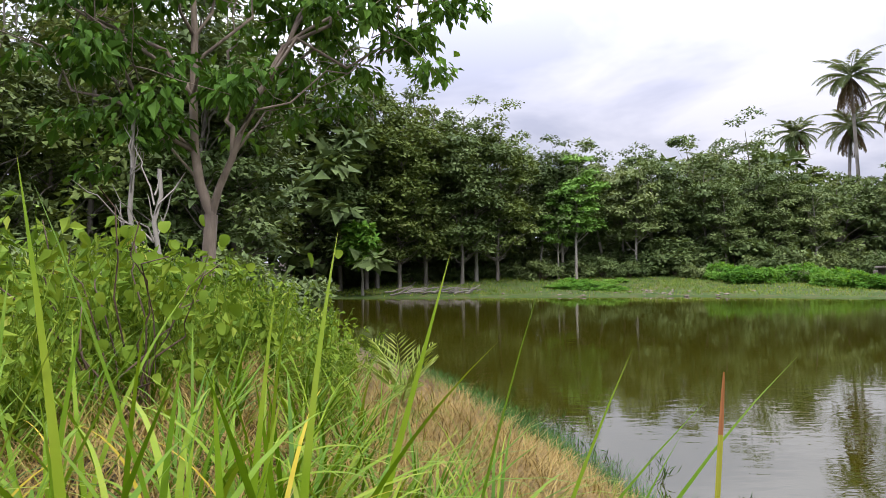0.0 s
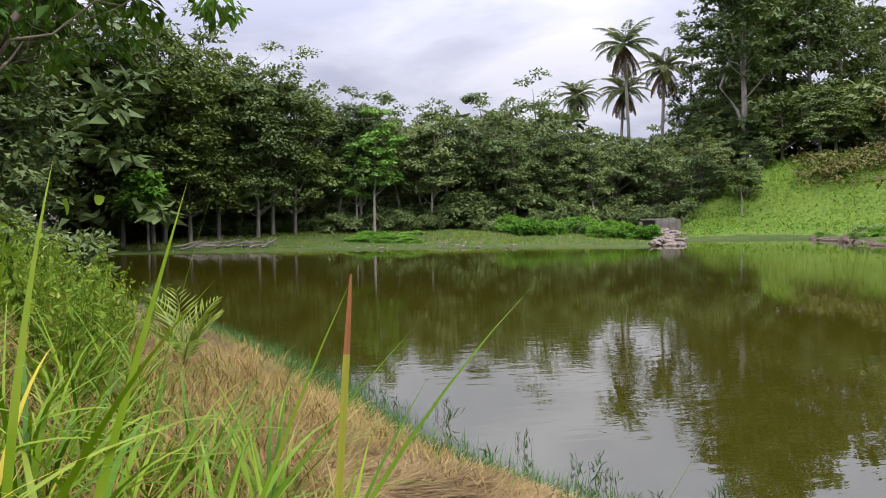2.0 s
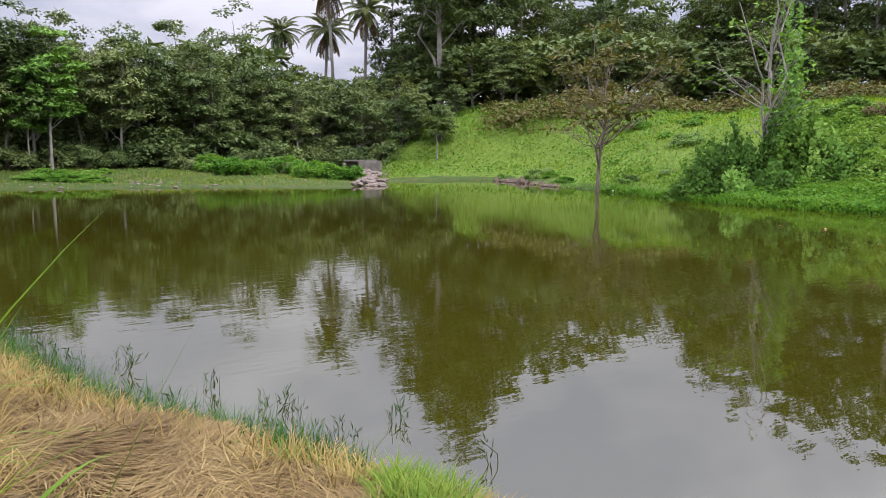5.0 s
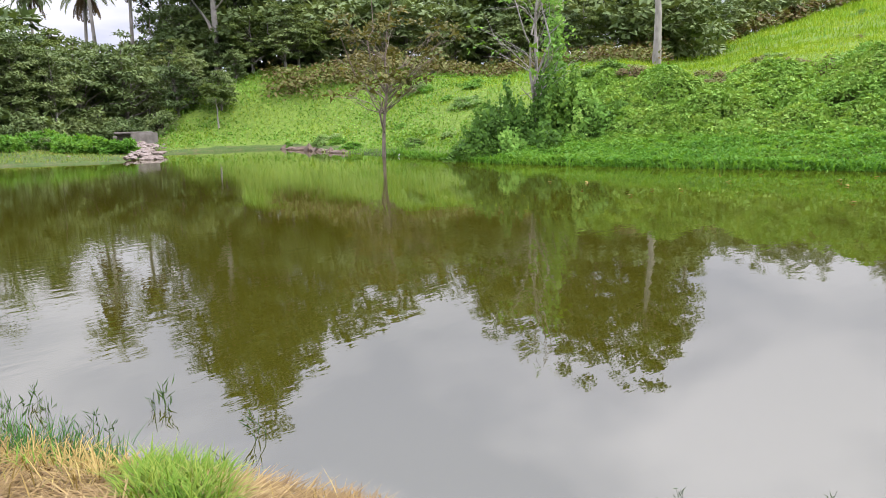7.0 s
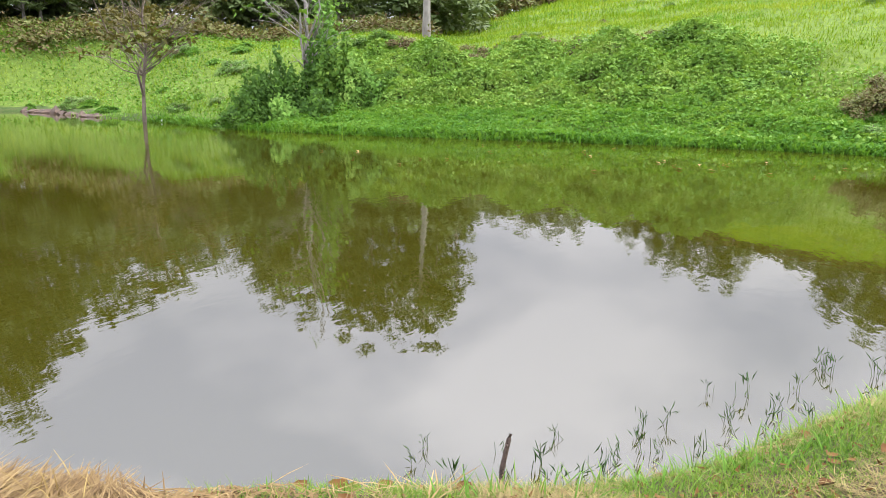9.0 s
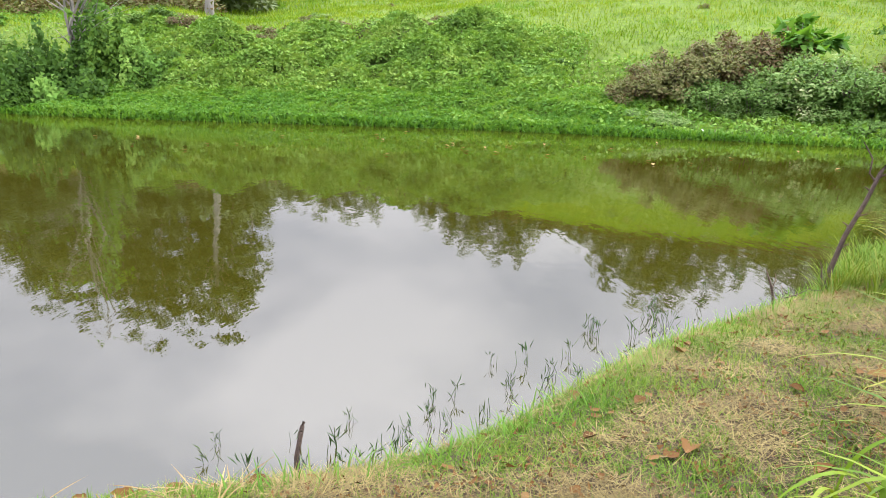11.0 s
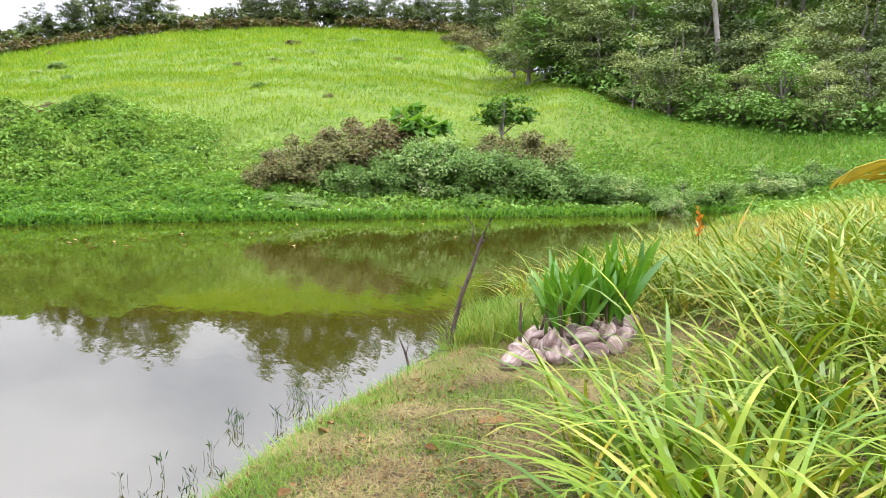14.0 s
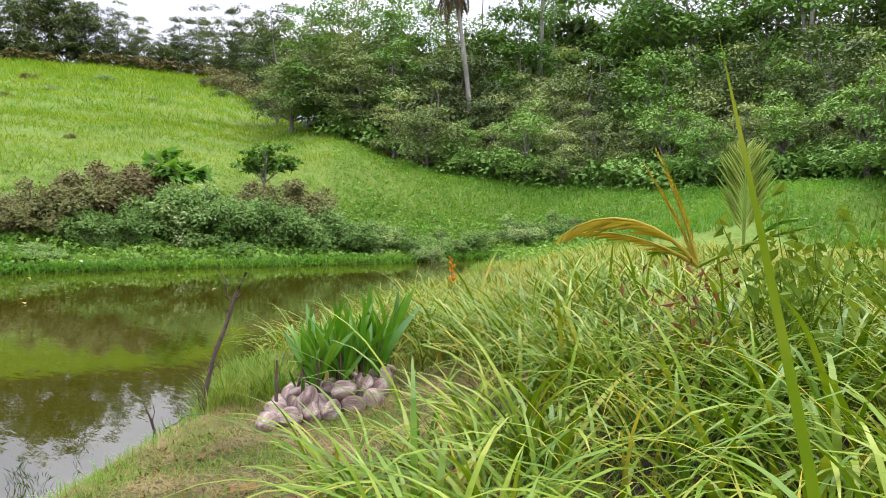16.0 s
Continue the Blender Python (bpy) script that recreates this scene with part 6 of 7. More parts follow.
for i in range(16):
    clump(r.uniform(150, 176), r.uniform(1.6, 2.8), 5, r.uniform(0.95, 1.3), 960 + i, "clump of very long arching grass blades", 0.1, 0.1, 6)
for az, d, h, n in [(-30, 1.45, 1.1, 6), (-23, 1.3, 1.12, 6), (-16, 1.35, 1.15, 6), (-10, 1.2, 1.15, 6), (-5, 1.3, 1.22, 6), (-1, 1.5, 1.2, 6), (2, 1.15, 1.18, 6), (5.5, 1.3, 1.12, 5), (8, 1.15, 1.0, 4)]:
    clump(az, d, n, h, int(1200 + az), "clump of tall upright green grass blades", 0.08, 0.0, 0)
for i in range(12):
    clump(r.uniform(-34, 6), r.uniform(1.35, 2.3), 5, r.uniform(0.85, 1.2), 1400 + i, "clump of long arching grass blades, partly yellowed", 0.12, 0.25, 5)
for i in range(12):
    clump(r.uniform(-6, 13), r.uniform(1.25, 1.9), 8, r.uniform(0.7, 0.98), 1300 + i, GREENS[0], 0.11, 0.0, 2)
for i in range(9):
    clump(r.uniform(2, 15), r.uniform(1.5, 2.3), 7, r.uniform(0.5, 0.75), 1330 + i, GREENS[i % 2], 0.12, 0.1, 3)
for i in range(10):
    clump(r.uniform(114, 150), r.uniform(2.3, 3.6), 7, r.uniform(0.6, 0.95), 1420 + i, GREENS[1], 0.14, 0.2, 5)
# single blades that stand out
SPIKES = [((0.95, -1.64), 1.55, 111, 13, 1.25, "very tall broad green grass stem"), ((-0.35, 1.6), 1.08, 80, 3, 1.0, "tall pale green grass stem"), ((-0.31, 1.88), 1.24, 90, 16, 0.95, "tall green grass stem leaning aside"),
          ((-0.25, 1.45), 1.0, 100, -4, 1.3, "broad upright green grass stem"), ((-0.62, 1.5), 1.05, 70, 2, 1.3, "broad upright green grass stem"), ((-0.05, 1.38), 0.98, 85, 3, 1.2, "broad upright green grass stem")]
for (x, y), L, turn, tilt, wide, label in SPIKES:
    v, f = blades(np.zeros((1, 3)), np.zeros(1), np.full(1, L), np.full(1, 0.02 * wide), np.array([0.2]), np.array([0.02]), 10)
    sp = tagged(new("tall_grass_stem", mesh_of("tall_grass_stem", v, f, M_BLADE)), label, "grass")
    sp.matrix_basis = pose(x, y, on_land(x, y) - 0.02, 0, tilt, 0) @ Matrix.Rotation(radians(turn), 4, "Z")
v, f = blades(np.zeros((1, 3)), np.zeros(1), np.full(1, 1.3), np.full(1, 0.014), np.array([2.2]), np.array([0.12]), 12)
sp = tagged(new("tall_grass_stem", mesh_of("arched_grass_stem", v, f, M_YELLOW)), "long yellowed grass stem arching over the green", "grass")
sp.matrix_basis = pose(1.3, -2.6, on_land(1.3, -2.6), 0, 0, 20)
# one stem close by, its tip withered red-brown
stem = new("tall_grass_stem")
foot, tall = on_land(0.075, 0.82) - 0.02, 1.826 - on_land(0.075, 0.82) + 0.022
zz = np.concatenate([np.linspace(0, tall - 0.04, 12), np.linspace(tall - 0.04, tall, 9)[1:]])
half = 0.0013 * np.minimum(1, ((tall - zz) / 0.05) ** 0.6) + 0.0004
lean_x = 0.09 * (zz / tall) ** 1.2
v = np.stack([np.stack([lean_x - half, 0.012 * (zz / tall), zz], 1), np.stack([lean_x, 0.012 * (zz / tall) + half * 0.4, zz], 1), np.stack([lean_x + half, 0.012 * (zz / tall), zz], 1)], 1).reshape(-1, 3)
f = np.array([[3 * k + j, 3 * k + j + 1, 3 * k + j + 4, 3 * k + j + 3] for k in range(len(zz) - 1) for j in (0, 1)])
part("lower_blade", mesh_of("lower_blade", v[:33], f[:20], M_BLADE), stem)
part("upper_blade", mesh_of("upper_blade", v[30:39], f[20:24] - 30, M_HAY), stem, "yellowing upper blade")
part("tip", mesh_of("withered_tip", v[36:], f[24:] - 36, M_REDTIP), stem, "withered red-brown tip")
stem.matrix_basis = pose(0.075, 0.833, foot)
tagged(stem, "tall grass stem with a withered red-brown tip", "grass")

# ---- leafy weeds of the near-left bank ----
WEED_T = []
for i in range(6):
    q = np.random.default_rng(1000 + i)
    stems, cen, way = [], [], []
    for _ in range(6):
        top = np.array([q.normal(0, 0.22), q.normal(0, 0.22), q.uniform(0.6, 1.05)])
        stems.append(limb((q.normal(0, 0.04), q.normal(0, 0.04), -0.05), top, 0.005, 0.002, n=4, wob=0.03, r=q, sides=4))
        for u in np.linspace(0.25, 1.0, 17):
            a = q.uniform(0, 2 * np.pi)
            cen.append(top * u)
            way.append((math.cos(a), math.sin(a), q.uniform(-1.5, 0.25)))
    cen, way = np.array(cen), np.array(way)
    L = q.uniform(0.045, 0.125, len(cen)) * (0.9 if i % 2 else 0.75)
    v, f = leaves(cen, way, np.array([0, 0, 0.7]) + q.normal(0, 0.55, (len(cen), 3)), L, L * (0.6 if i % 2 else 0.42), 0.16)
    WEED_T.append((mesh_of("weed_stalk", *join(stems), M_WEED, True), mesh_of("weed_foliage", v, f, M_WEED)))


def weed(x, y, sc, turn, label, group="leafy weeds on the bank"):
    root = new("weed_plant")
    k = WEED_T[r.integers(6)]
    part("stalk", k[0], root)
    part("foliage", k[1], root)
    root.matrix_basis = pose(x, y, on_land(x, y), r.normal(0, 5), r.normal(0, 5), turn) @ Matrix.Diagonal((sc, sc, sc, 1))
    tagged(root, label, "weed", group)


r = np.random.default_rng(95)
for _ in range(230):
    az = r.uniform(-40, -5.5)
    d = r.uniform(4.0 if az < -25 else 5.8, 12.5)
    x, y = at(az, d)
    s = float(shore_dist(np.array([x]), np.array([y]))[0])
    if s < 0.35:
        continue
    tall = np.interp(az, [-40, -28, -18, -10, -4], [1.5, 1.45, 1.2, 0.95, 0.5]) * (0.75 if d < 5 else 1.0)
    weed(x, y, tall * r.uniform(0.75, 1.1), r.uniform(0, 360), "leafy green weed crowding the pond bank")
for _ in range(22):
    x, y = at(r.uniform(150, 174), r.uniform(4.5, 8))
    weed(x, y, r.uniform(0.8, 1.15), r.uniform(0, 360), "leafy weed with pale flower heads in tall grass", "weeds in the tall grass")

# a scrambling vine with large heart-shaped leaves
q = np.random.default_rng(1100)
vine = new("vine")
vx, vy = at(-21.0, 5.6)
stems = [limb((q.normal(0, 0.1), q.normal(0, 0.1), 0), (q.normal(0, 0.55), q.normal(0, 0.35), q.uniform(0.9, 1.5)), 0.009, 0.004, n=7, wob=0.05, r=q, sides=5) for _ in range(12)]
part("stem", mesh_of("vine_stem", *join(stems), M_SHOOT, True), vine)
HEART = []
for i in range(3):
    n = 7
    a = np.linspace(0, np.pi, n)
    w = 0.5 * np.sin(a) ** 0.7 * (1.0 + 0.25 * np.cos(a))
    xs = (1 - np.cos(a)) / 2
    mid = np.stack([xs, 0 * xs, -0.25 * xs ** 2], 1)
    lf_, rt_ = mid + np.stack([0 * xs, w, 0.25 * w], 1), mid + np.stack([0 * xs, -w, 0.25 * w], 1)
    v = np.concatenate([lf_, mid, rt_])
    f = np.array([[k, k + 1, n + k + 1, n + k] for k in range(n - 1)] + [[n + k, n + k + 1, 2 * n + k + 1, 2 * n + k] for k in range(n - 1)])
    HEART.append(mesh_of("heart_leaf", v, f, M_WEED, True))
for _ in range(120):
    z = q.uniform(0.15, 1.35)
    lf = part("leaf", HEART[q.integers(3)], vine)
    sc = q.uniform(0.05, 0.095)
    lf.matrix_basis = pose(q.normal(0, 0.5), q.normal(0, 0.3), z, q.normal(0, 20), q.uniform(45, 95), q.uniform(0, 360)) @ Matrix.Diagonal((sc, sc, sc, 1))
vine.matrix_basis = pose(vx, vy, on_land(vx, vy))
tagged(vine, "scrambling vine with drooping heart-shaped green leaves", "vine")

# ---- sprouting coconuts ----
HUSKS = []
for i in range(5):
    q = np.random.default_rng(1200 + i)
    bm = bmesh.new()
    bmesh.ops.create_uvsphere(bm, u_segments=18, v_segments=12, radius=1.0)
    for v in bm.verts:
        a, zz = math.atan2(v.co.y, v.co.x), v.co.z
        ridge = 1 + 0.13 * math.cos(3 * a + i) * (1 - zz * zz) ** 0.5 + 0.03 * math.sin(7 * a + 3 * zz) + q.normal(0, 0.012)
        taper = 1 - 0.16 * zz
        v.co = Vector((v.co.x * 0.074 * ridge * taper, v.co.y * 0.074 * ridge * taper, zz * 0.104))
    HUSKS.append(bm_mesh("husk", bm, M_HUSK, True))


def seed_leaf(q, L, W, arch):
    """A long unsplit seedling leaf, pleated along its middle."""
    n = 8
    u = np.linspace(0, 1, n)
    ang = 0.12 + arch * u ** 1.5
    px = np.concatenate([[0], np.cumsum(np.sin((ang[1:] + ang[:-1]) / 2))]) * L / (n - 1)
    pz = np.concatenate([[0], np.cumsum(np.cos((ang[1:] + ang[:-1]) / 2))]) * L / (n - 1)
    w = W * np.sin(np.pi * (0.04 + 0.96 * u) ** 0.8) ** 0.8 * 0.5 + 0.004
    w[-1] = 0.002
    mid = np.stack([px, 0 * u, pz], 1)
    v = np.concatenate([mid + np.stack([-0.3 * w, w, 0 * w], 1), mid, mid + np.stack([-0.3 * w, -w, 0 * w], 1)])
    f = np.array([[k, k + 1, n + k + 1, n + k] for k in range(n - 1)] + [[n + k, n + k + 1, 2 * n + k + 1, 2 * n + k] for k in range(n - 1)])
    return mesh_of("seed_leaf", v, f, M_SEEDLEAF, True)


q = np.random.default_rng(1300)
SLEAF = [seed_leaf(q, q.uniform(0.42, 0.64), q.uniform(0.05, 0.075), q.uniform(0.1, 0.9)) for _ in range(10)]
SHOOT = mesh_of("shoot", *tube([(0, 0, 0), (0.01, 0, 0.12), (0.0, 0, 0.3)], [0.016, 0.013, 0.009], 7), M_SHOOT, True)


def coconut(x, y, z, lean, turn, leafy_, seed):
    q = np.random.default_rng(seed)
    root = new("sprouting_coconut" if leafy_ else "coconut")
    hk = part("husk", HUSKS[seed % 5], root)
    hk.matrix_basis = pose(0, 0, 0, lean, 0, turn)
    if leafy_:
        h = part("shoot", SHOOT, root, "brown sheathed shoot")
        h.matrix_basis = pose(0, 0, 0.06, q.normal(0, 5), q.normal(0, 5), 0)
        n = 2 if leafy_ == 1 else q.integers(5, 8)
        for k in range(n):
            lf = part("leaf", SLEAF[q.integers(10)], root, "broad glossy green leaf" if k == 0 else "")
            sc = 0.28 if leafy_ == 1 else q.uniform(0.6, 1.1)
            lf.matrix_basis = pose(0, 0, 0.10 + 0.022 * k, q.normal(0, 12), q.normal(0, 12), k * 137 + q.uniform(-30, 30)) @ Matrix.Diagonal((sc, sc, sc, 1))
    root.matrix_basis = pose(x, y, z)
    tagged(root, "husked coconut sprouting tall green leaves" if leafy_ == 2 else "pinkish-brown coconut with a short sprout" if leafy_ else "pinkish-brown husked coconut lying on the grass", "coconut", "sprouting coconuts on the bank")


r = np.random.default_rng(101)
ex, ey = np.array([-0.25, -0.97]), np.array([0.93, -0.36])  # along the heap's front, and away from the path
o = np.array([5.55, -2.62])
seed = 0
for j in range(6):
    for i in range(6):
        al, back = 0.02 + 0.165 * i + 0.05 * (j % 2) + 0.05 * j + r.normal(0, 0.015), 0.155 * j + r.normal(0, 0.015)
        p = o + ex * al + ey * back
        g = on_land(*p)
        lean = r.uniform(60, 105) if j == 0 else r.uniform(5, 80)
        kind = 0 if j == 0 else (1 if j in (1, 2) and i < 2 else 2 if (j > 2 and i > 0) or (j in (1, 2) and i > 1 and r.random() < 0.5) else 0)
        coconut(p[0], p[1], g + 0.065 + (0.025 if j else 0), lean, r.uniform(0, 360), kind, seed)
        seed += 1
for al, back in [(0.35, 0.12), (0.62, 0.10), (0.8, 0.2), (0.3, 0.34), (0.55, 0.33), (0.98, 0.36)]:
    p = o + ex * al + ey * back
    coconut(p[0], p[1], on_land(*p) + 0.17, r.uniform(50, 100), r.uniform(0, 360), 0, seed)
    seed += 1

# ---- sticks, stake, rod ----
q = np.random.default_rng(111)
sx, sy = 6.69, -2.57
w = [tube([(0, 0, -0.15), (0.04, 0.03, 0.2), (0.10, 0.06, 0.45), (0.20, 0.09, 0.7), (0.27, 0.13, 0.92), (0.36, 0.16, 1.1)], [0.021, 0.020, 0.018, 0.016, 0.014, 0.011], 8)]
for z, dx, dz in [(0.35, 0.06, 0.05), (0.5, -0.05, 0.05), (0.6, 0.07, 0.03), (0.78, -0.05, 0.04), (0.9, 0.05, 0.04)]:
    b = np.array([np.interp(z, [0, 0.45, 0.7, 1.1], [0, 0.10, 0.20, 0.36]), np.interp(z, [0, 1.1], [0, 0.16]), z])
    w.append(limb(b, b + np.array([dx, q.normal(0, 0.03), dz]), 0.011, 0.004, n=3, r=q, sides=5))
w.append(limb((0.25, 0.12, 0.86), (0.13, 0.1, 1.14), 0.008, 0.004, n=5, r=q, sides=5))
w.append(limb((0.01, 0, 0.02), (-0.04, 0.02, 0.24), 0.012, 0.004, n=4, r=q, sides=5))
st = tagged(new("stick", mesh_of("stick", *join(w), M_STICK, True)), "knobbly dark branch stuck upright in the bank", "stick")
st.matrix_basis = pose(sx, sy, on_land(sx, sy), 0, 0, -113) @ Matrix.Diagonal((1.05, 1.0, 1.1, 1))
w = [tube([(0, 0, -0.15), (-0.01, 0, 0.1), (-0.04, 0.01, 0.2), (-0.09, 0.0, 0.33)], [0.016, 0.013, 0.010, 0.004], 6), limb((-0.02, 0, 0.14), (-0.02, 0.02, 0.3), 0.006, 0.003, n=4, r=q, sides=5)]
for _ in range(7):
    a = np.array([q.uniform(0.0, 0.1), q.normal(0, 0.03), q.uniform(0.02, 0.12)])
    w.append(limb(a, a + np.array([q.uniform(-0.1, 0.45), q.normal(0, 0.15), q.uniform(0.0, 0.14)]), 0.005, 0.002, n=4, r=q, sides=4))
st = tagged(new("twig", mesh_of("twig", *join(w), M_STICK, True)), "forked dead twig at the water's edge", "twig")
st.matrix_basis = pose(6.45, -2.12, 0.06, 0, 0, -113)
st = tagged(new("stake", mesh_of("stake", *tube([(0, 0, -0.2), (0.0, 0.0, 0.1), (0.03, -0.02, 0.24), (0.04, -0.025, 0.26)], [0.013, 0.012, 0.011, 0.009], 8), M_STICK, True)), "short dark stake driven in at the waterline", "stake")
st.matrix_basis = pose(3.49, 0.93, 0.0, 0, 0, 0)
x0, y0 = at(129, 1.75)
rod = new("fishing_rod")
M_ROD = solid("black_rod", [(0.3, (0.01, 0.01, 0.011)), (0.7, (0.03, 0.03, 0.033))], rough=0.35, bump=0.05)
M_RED = solid("red_binding", [(0.3, (0.45, 0.02, 0.02)), (0.7, (0.6, 0.04, 0.03))], rough=0.4, bump=0.05)
part("blank", mesh_of("rod_blank", *tube([(-0.5, 0, 0), (0, 0, 0.02), (0.6, 0, 0.03)], [0.006, 0.005, 0.003], 6), M_ROD, True), rod)
part("binding", mesh_of("rod_binding", *tube([(-0.05, 0, 0.019), (-0.02, 0, 0.02)], [0.0065, 0.0065], 6), M_RED, True), rod, "red thread binding")
rod.matrix_basis = pose(x0, y0, on_land(x0, y0) + 0.3, 0, -8, -42)
tagged(rod, "thin black fishing rod lying in the grass", "fishing rod")

# ---- dead leaves on the bank ----
DEAD = []
for i in range(5):
    q = np.random.default_rng(1400 + i)
    n = 7
    u = np.linspace(0, 1, n)
    w = 0.32 * np.sin(np.pi * u) ** 0.8 * (1 + q.normal(0, 0.08, n))
    w[[0, -1]] = 0.01
    curl = q.uniform(0.1, 0.5)
    mid = np.stack([u - 0.5, 0 * u, curl * (u - 0.5) ** 2], 1)
    lift_ = q.uniform(0.2, 0.9)
    v = np.concatenate([mid + np.stack([0 * u, w, lift_ * w], 1), mid, mid + np.stack([0 * u, -w, q.uniform(0.1, 0.9) * w], 1)])
    v += q.normal(0, 0.012, v.shape)
    f = np.array([[k, k + 1, n + k + 1, n + k] for k in range(n - 1)] + [[n + k, n + k + 1, 2 * n + k + 1, 2 * n + k] for k in range(n - 1)])
    DEAD.append(mesh_of("dead_leaf", v, f, M_DEADLEAF, True))
r = np.random.default_rng(121)
SPOTS = [(3.48, -0.81, 0.13), (3.42, -0.72, 0.10), (4.40, -1.99, 0.12), (4.91, -1.06, 0.11), (4.64, -1.23, 0.09), (5.06, -1.13, 0.10), (3.17, 1.0, 0.10), (3.09, 1.55, 0.11), (3.02, 1.7, 0.09), (3.13, 1.35, 0.11), (2.13, 3.29, 0.12), (2.03, 3.33, 0.10), (4.05, -0.69, 0.09), (3.6, -0.4, 0.08), (3.3, -1.3, 0.11), (4.2, -1.5, 0.08)]
SPOTS += [(*at(r.uniform(60, 118), r.uniform(3.0, 6.0)), r.uniform(0.04, 0.08)) for _ in range(60)]
SPOTS += [(*at(r.uniform(15, 70), r.uniform(2.8, 4.2)), r.uniform(0.05, 0.09)) for _ in range(18)]
for x, y, sc in SPOTS:
    if float(shore_dist(np.array([x]), np.array([y]))[0]) < 0.03:
        continue
    lf = tagged(new("dead_leaf", DEAD[r.integers(5)]), "curled brown dead leaf on the bank", "leaf", "dead leaves")
    lf.matrix_basis = pose(x, y, on_land(x, y) + 0.02, r.uniform(-15, 15), r.uniform(-15, 15), r.uniform(0, 360)) @ Matrix.Diagonal((sc, sc, sc, 1))

# ---- young palms in the grass ----


def young_palm(x, y, base, fronds, label, wide=0.024, pairs=26, sweep=0.75):
    root = new("palm_seedling")
    for az, L, curve, droop, leaflet, stiff, mt in fronds:
        q = np.random.default_rng(int(1000 + az * 7 + L * 100))
        rach, lv = frond_geo(L, radians(curve), radians(droop), pairs, leaflet, wide, q, 0.2, stiff, sweep=sweep)
        fr = part("frond", mesh_of("seedling_rachis", *rach, mt, True), root)
        tagged(part("frond_blade", mesh_of("seedling_leaflets", *lv, mt), fr), kind="stuff")
        fr.matrix_basis = pose(0, 0, base, 0, 0, 90 - az)
    root.matrix_basis = pose(x, y, on_land(x, y))
    return tagged(root, label, "palm seedling")


young_palm(3.05, -4.25, 0.72, [(50, 0.95, 52, 95, 0.34, 0.1, M_YELLOW), (40, 0.75, 74, 12, 0.10, 0.9, M_YELLOW), (55, 0.7, 66, 10, 0.10, 0.9, M_YELLOW), (65, 0.9, 30, 45, 0.2, 0.3, M_YELLOW), (235, 0.7, 30, 20, 0.10, 0.5, M_BLADE), (120, 0.6, 30, 60, 0.2, 0.3, M_BLADE)], "young coconut palm with yellowing drooped fronds", 0.013, 22, 1.2)
young_palm(2.86, -4.42, 0.78, [(330, 0.62, 76, -14, 0.30, 0.9, M_FROND), (240, 0.4, 60, 60, 0.15, 0.4, M_SEEDLEAF)], "palm seedling with one upright pale green frond", 0.02, 26, 1.7)
young_palm(-0.42, 8.0, 0.12, [(60, 0.7, 76, 40, 0.3, 0.9, M_FROND), (110, 0.6, 66, 30, 0.3, 0.9, M_FROND), (-60, 0.75, 78, 40, 0.3, 0.9, M_FROND), (-120, 0.6, 66, 45, 0.28, 0.8, M_FROND), (190, 0.75, 82, 20, 0.32, 0.9, M_FROND), (170, 0.5, 50, 40, 0.26, 0.8, M_FROND)], "bushy palm seedling with feathery yellow-green fronds", 0.014, 13, 1.0)

# orange flower spike, and a withered weed
x, y = at(128.6, 10.4)
q = np.random.default_rng(1500)
n = 26
zz = q.uniform(0.45, 0.8, n)
fl = new("flower_spike")
part("stalk", mesh_of("flower_stalk", *tube([(0, 0, -0.05), (0.02, 0, 0.4), (0.03, 0, 0.82)], [0.006, 0.005, 0.003], 5), M_REED, True), fl)
part("bract", mesh_of("flower_bract", *leaves(np.stack([0.03 + 0 * zz, 0 * zz, zz], 1), np.stack([q.normal(0, 1, n), q.normal(0, 1, n), 0.8 + 0 * zz], 1), q.normal(0, 1, (n, 3)), np.full(n, 0.09), np.full(n, 0.035)), M_ORANGE), fl, "orange flower bracts")
fl.matrix_basis = pose(x, y, on_land(x, y))
tagged(fl, "orange flower spike at the end of the bank", "flower")
x, y = at(143.5, 4.6)
q = np.random.default_rng(1600)
ww = new("withered_weed")
stalks = [limb((0, 0, 0), (q.normal(0, 0.2), q.normal(0, 0.2), q.uniform(0.5, 0.85)), 0.006, 0.002, n=5, r=q, sides=4) for _ in range(6)]
tagged(part("branchwork", mesh_of("withered_stalk", *join(stalks), M_SHOOT, True), ww), kind="stuff")
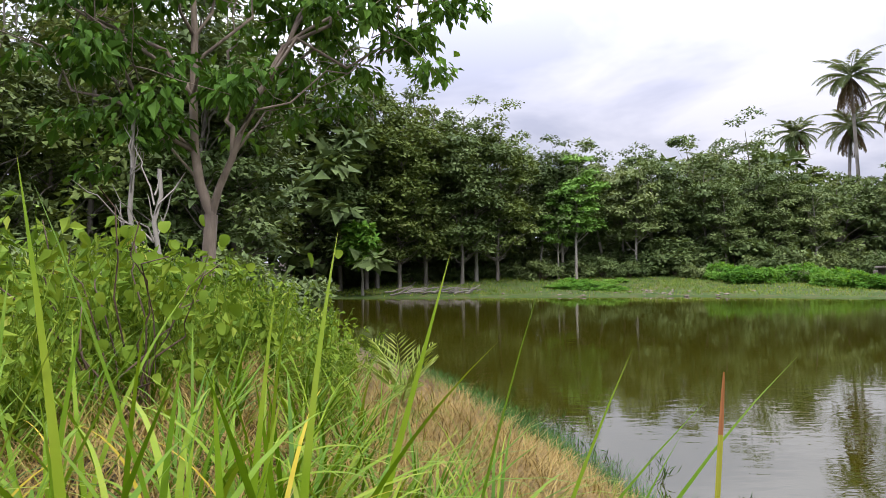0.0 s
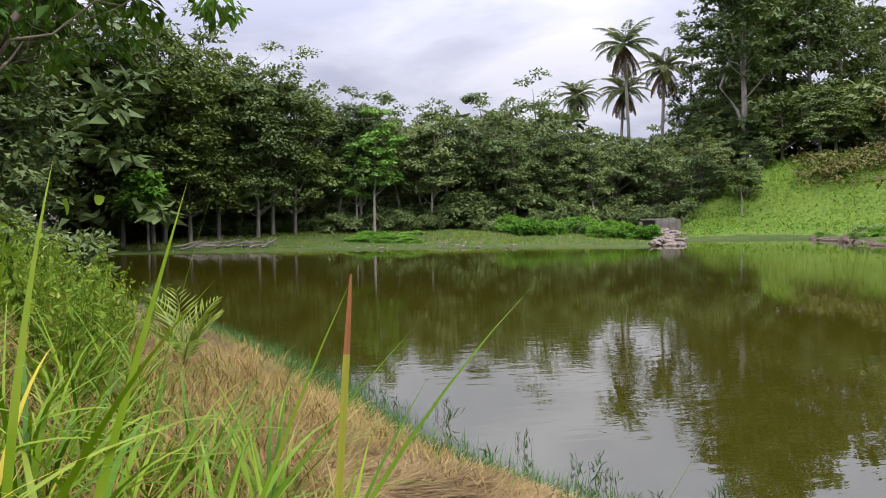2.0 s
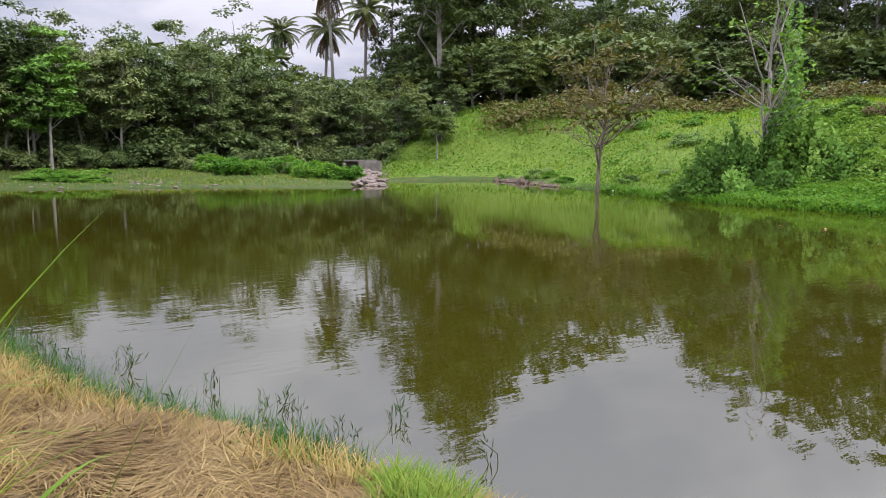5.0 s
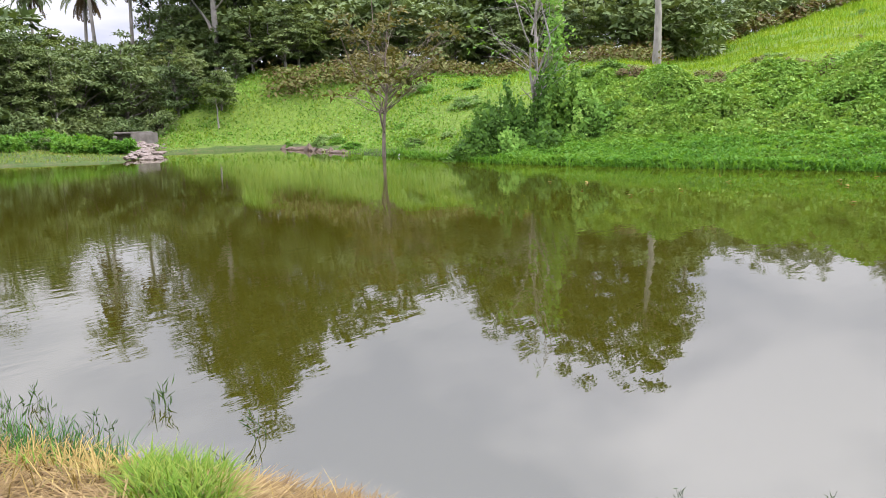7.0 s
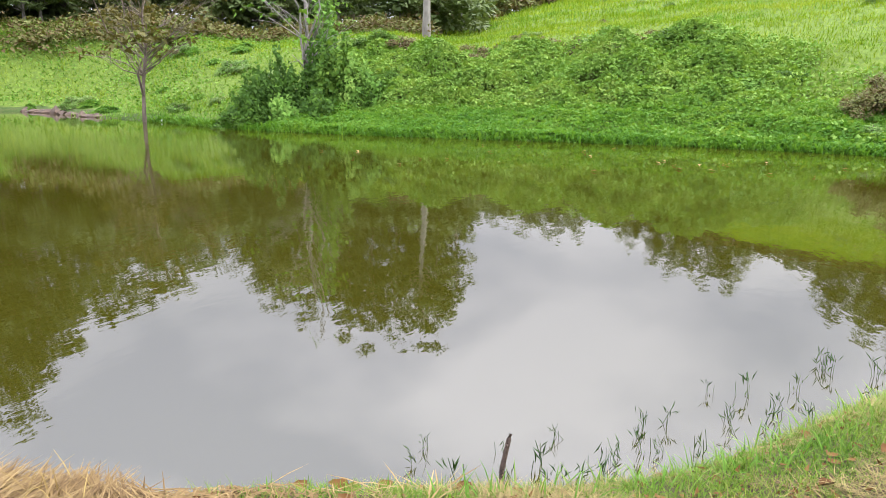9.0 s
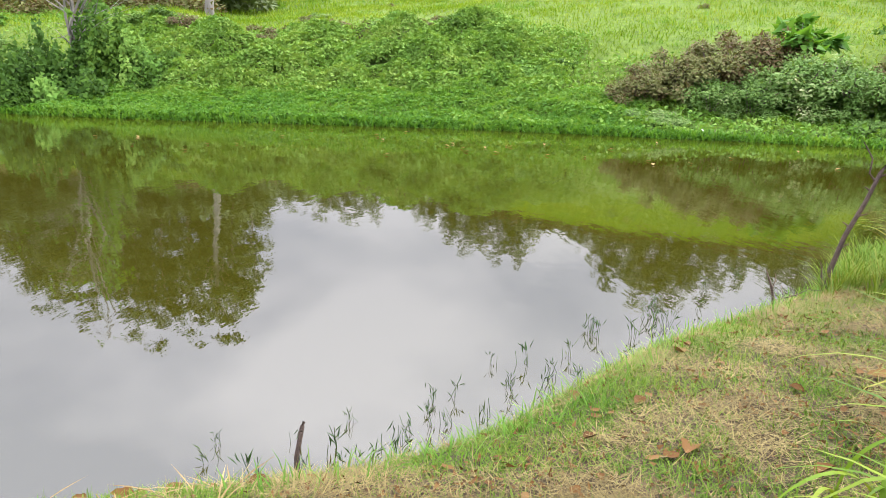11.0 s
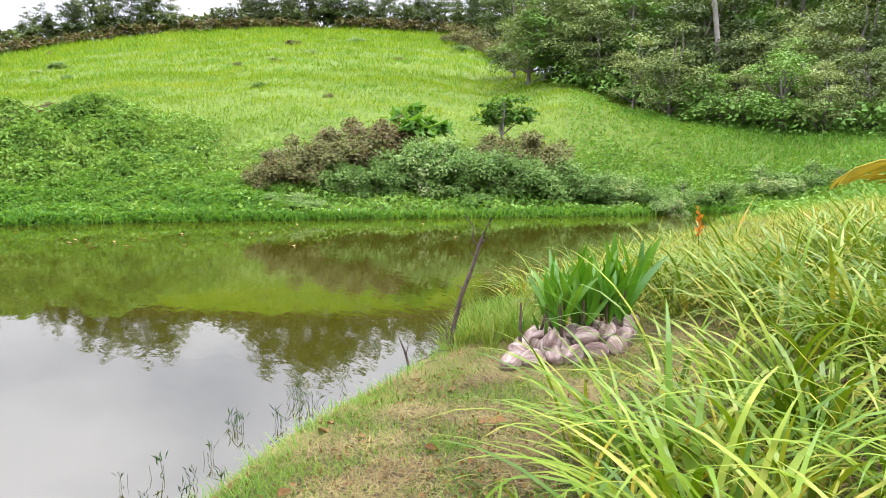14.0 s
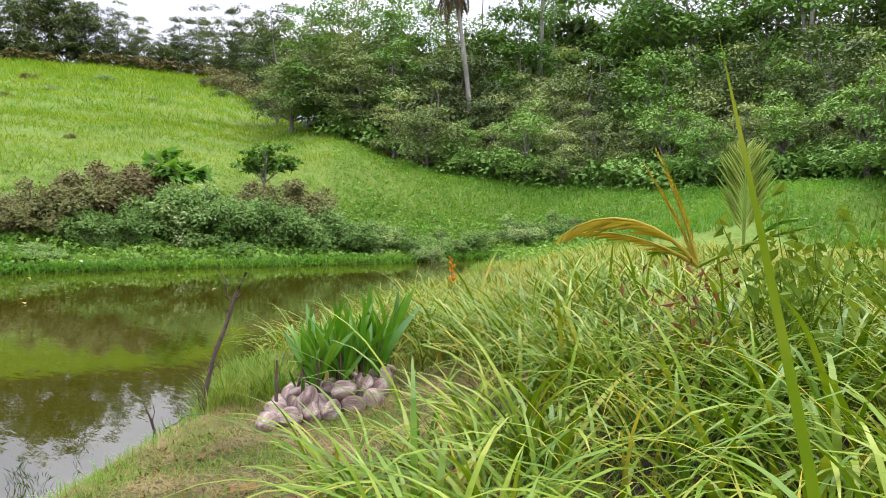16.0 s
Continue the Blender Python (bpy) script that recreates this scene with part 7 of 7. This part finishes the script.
n = 60
part("foliage", mesh_of("withered_foliage", *leaves(np.stack([q.normal(0, 0.15, n), q.normal(0, 0.15, n), q.uniform(0.3, 0.85, n)], 1), q.normal(0, 1, (n, 3)) + np.array([0, 0, -0.8]), q.normal(0, 1, (n, 3)), q.uniform(0.04, 0.09, n), np.full(n, 0.03)), M_DEADLEAF), ww, "crumpled brown leaves")
ww.matrix_basis = pose(x, y, on_land(x, y))
tagged(ww, "withered brown weed standing in tall grass", "weed")

# a crushed bottle by the long grass
x, y = 2.62, -1.0
bot = new("plastic_bottle")
part("body", mesh_of("bottle_body", *tube([(0, 0, 0), (0.005, 0, 0.0), (0.05, 0.004, 0.003), (0.10, -0.003, 0.0), (0.13, 0, 0.002)], [0.002, 0.026, 0.024, 0.027, 0.018], 12), M_LITTER, True), bot)
part("cap", mesh_of("bottle_cap", *tube([(0.13, 0, 0.002), (0.15, 0, 0.002), (0.152, 0, 0.002)], [0.013, 0.013, 0.001], 12), M_STONE, True), bot, "dull grey screw cap")
bot.matrix_basis = pose(x, y, on_land(x, y) + 0.03, 0, 0, 35)
tagged(bot, "crushed white plastic bottle lying in the grass", "bottle")
for k, (x, y, lifted) in enumerate([(1.6, -1.35, 0.1), (1.85, -1.7, 0.1)]):
    seedling = new("broadleaf_seedling")
    q = np.random.default_rng(1700 + k)
    part("stalk", mesh_of("seedling_stalk", *tube([(0, 0, -0.02), (0.01, 0.01, lifted * 0.6), (0.0, 0.02, lifted)], [0.004, 0.003, 0.002], 6), M_WEED, True), seedling)
    for j in range(4):
        lf = part("leaf", HEART[j % 3], seedling)
        sc = q.uniform(0.07, 0.11)
        lf.matrix_basis = pose(0, 0.015, lifted * (0.55 + 0.14 * j), q.normal(0, 10), q.uniform(5, 40), 95 * j + q.uniform(-20, 20)) @ Matrix.Diagonal((sc, sc, sc, 1))
    seedling.matrix_basis = pose(x, y, on_land(x, y))
    tagged(seedling, "seedling with broad round green leaves in long grass", "weed", "broadleaf seedlings")
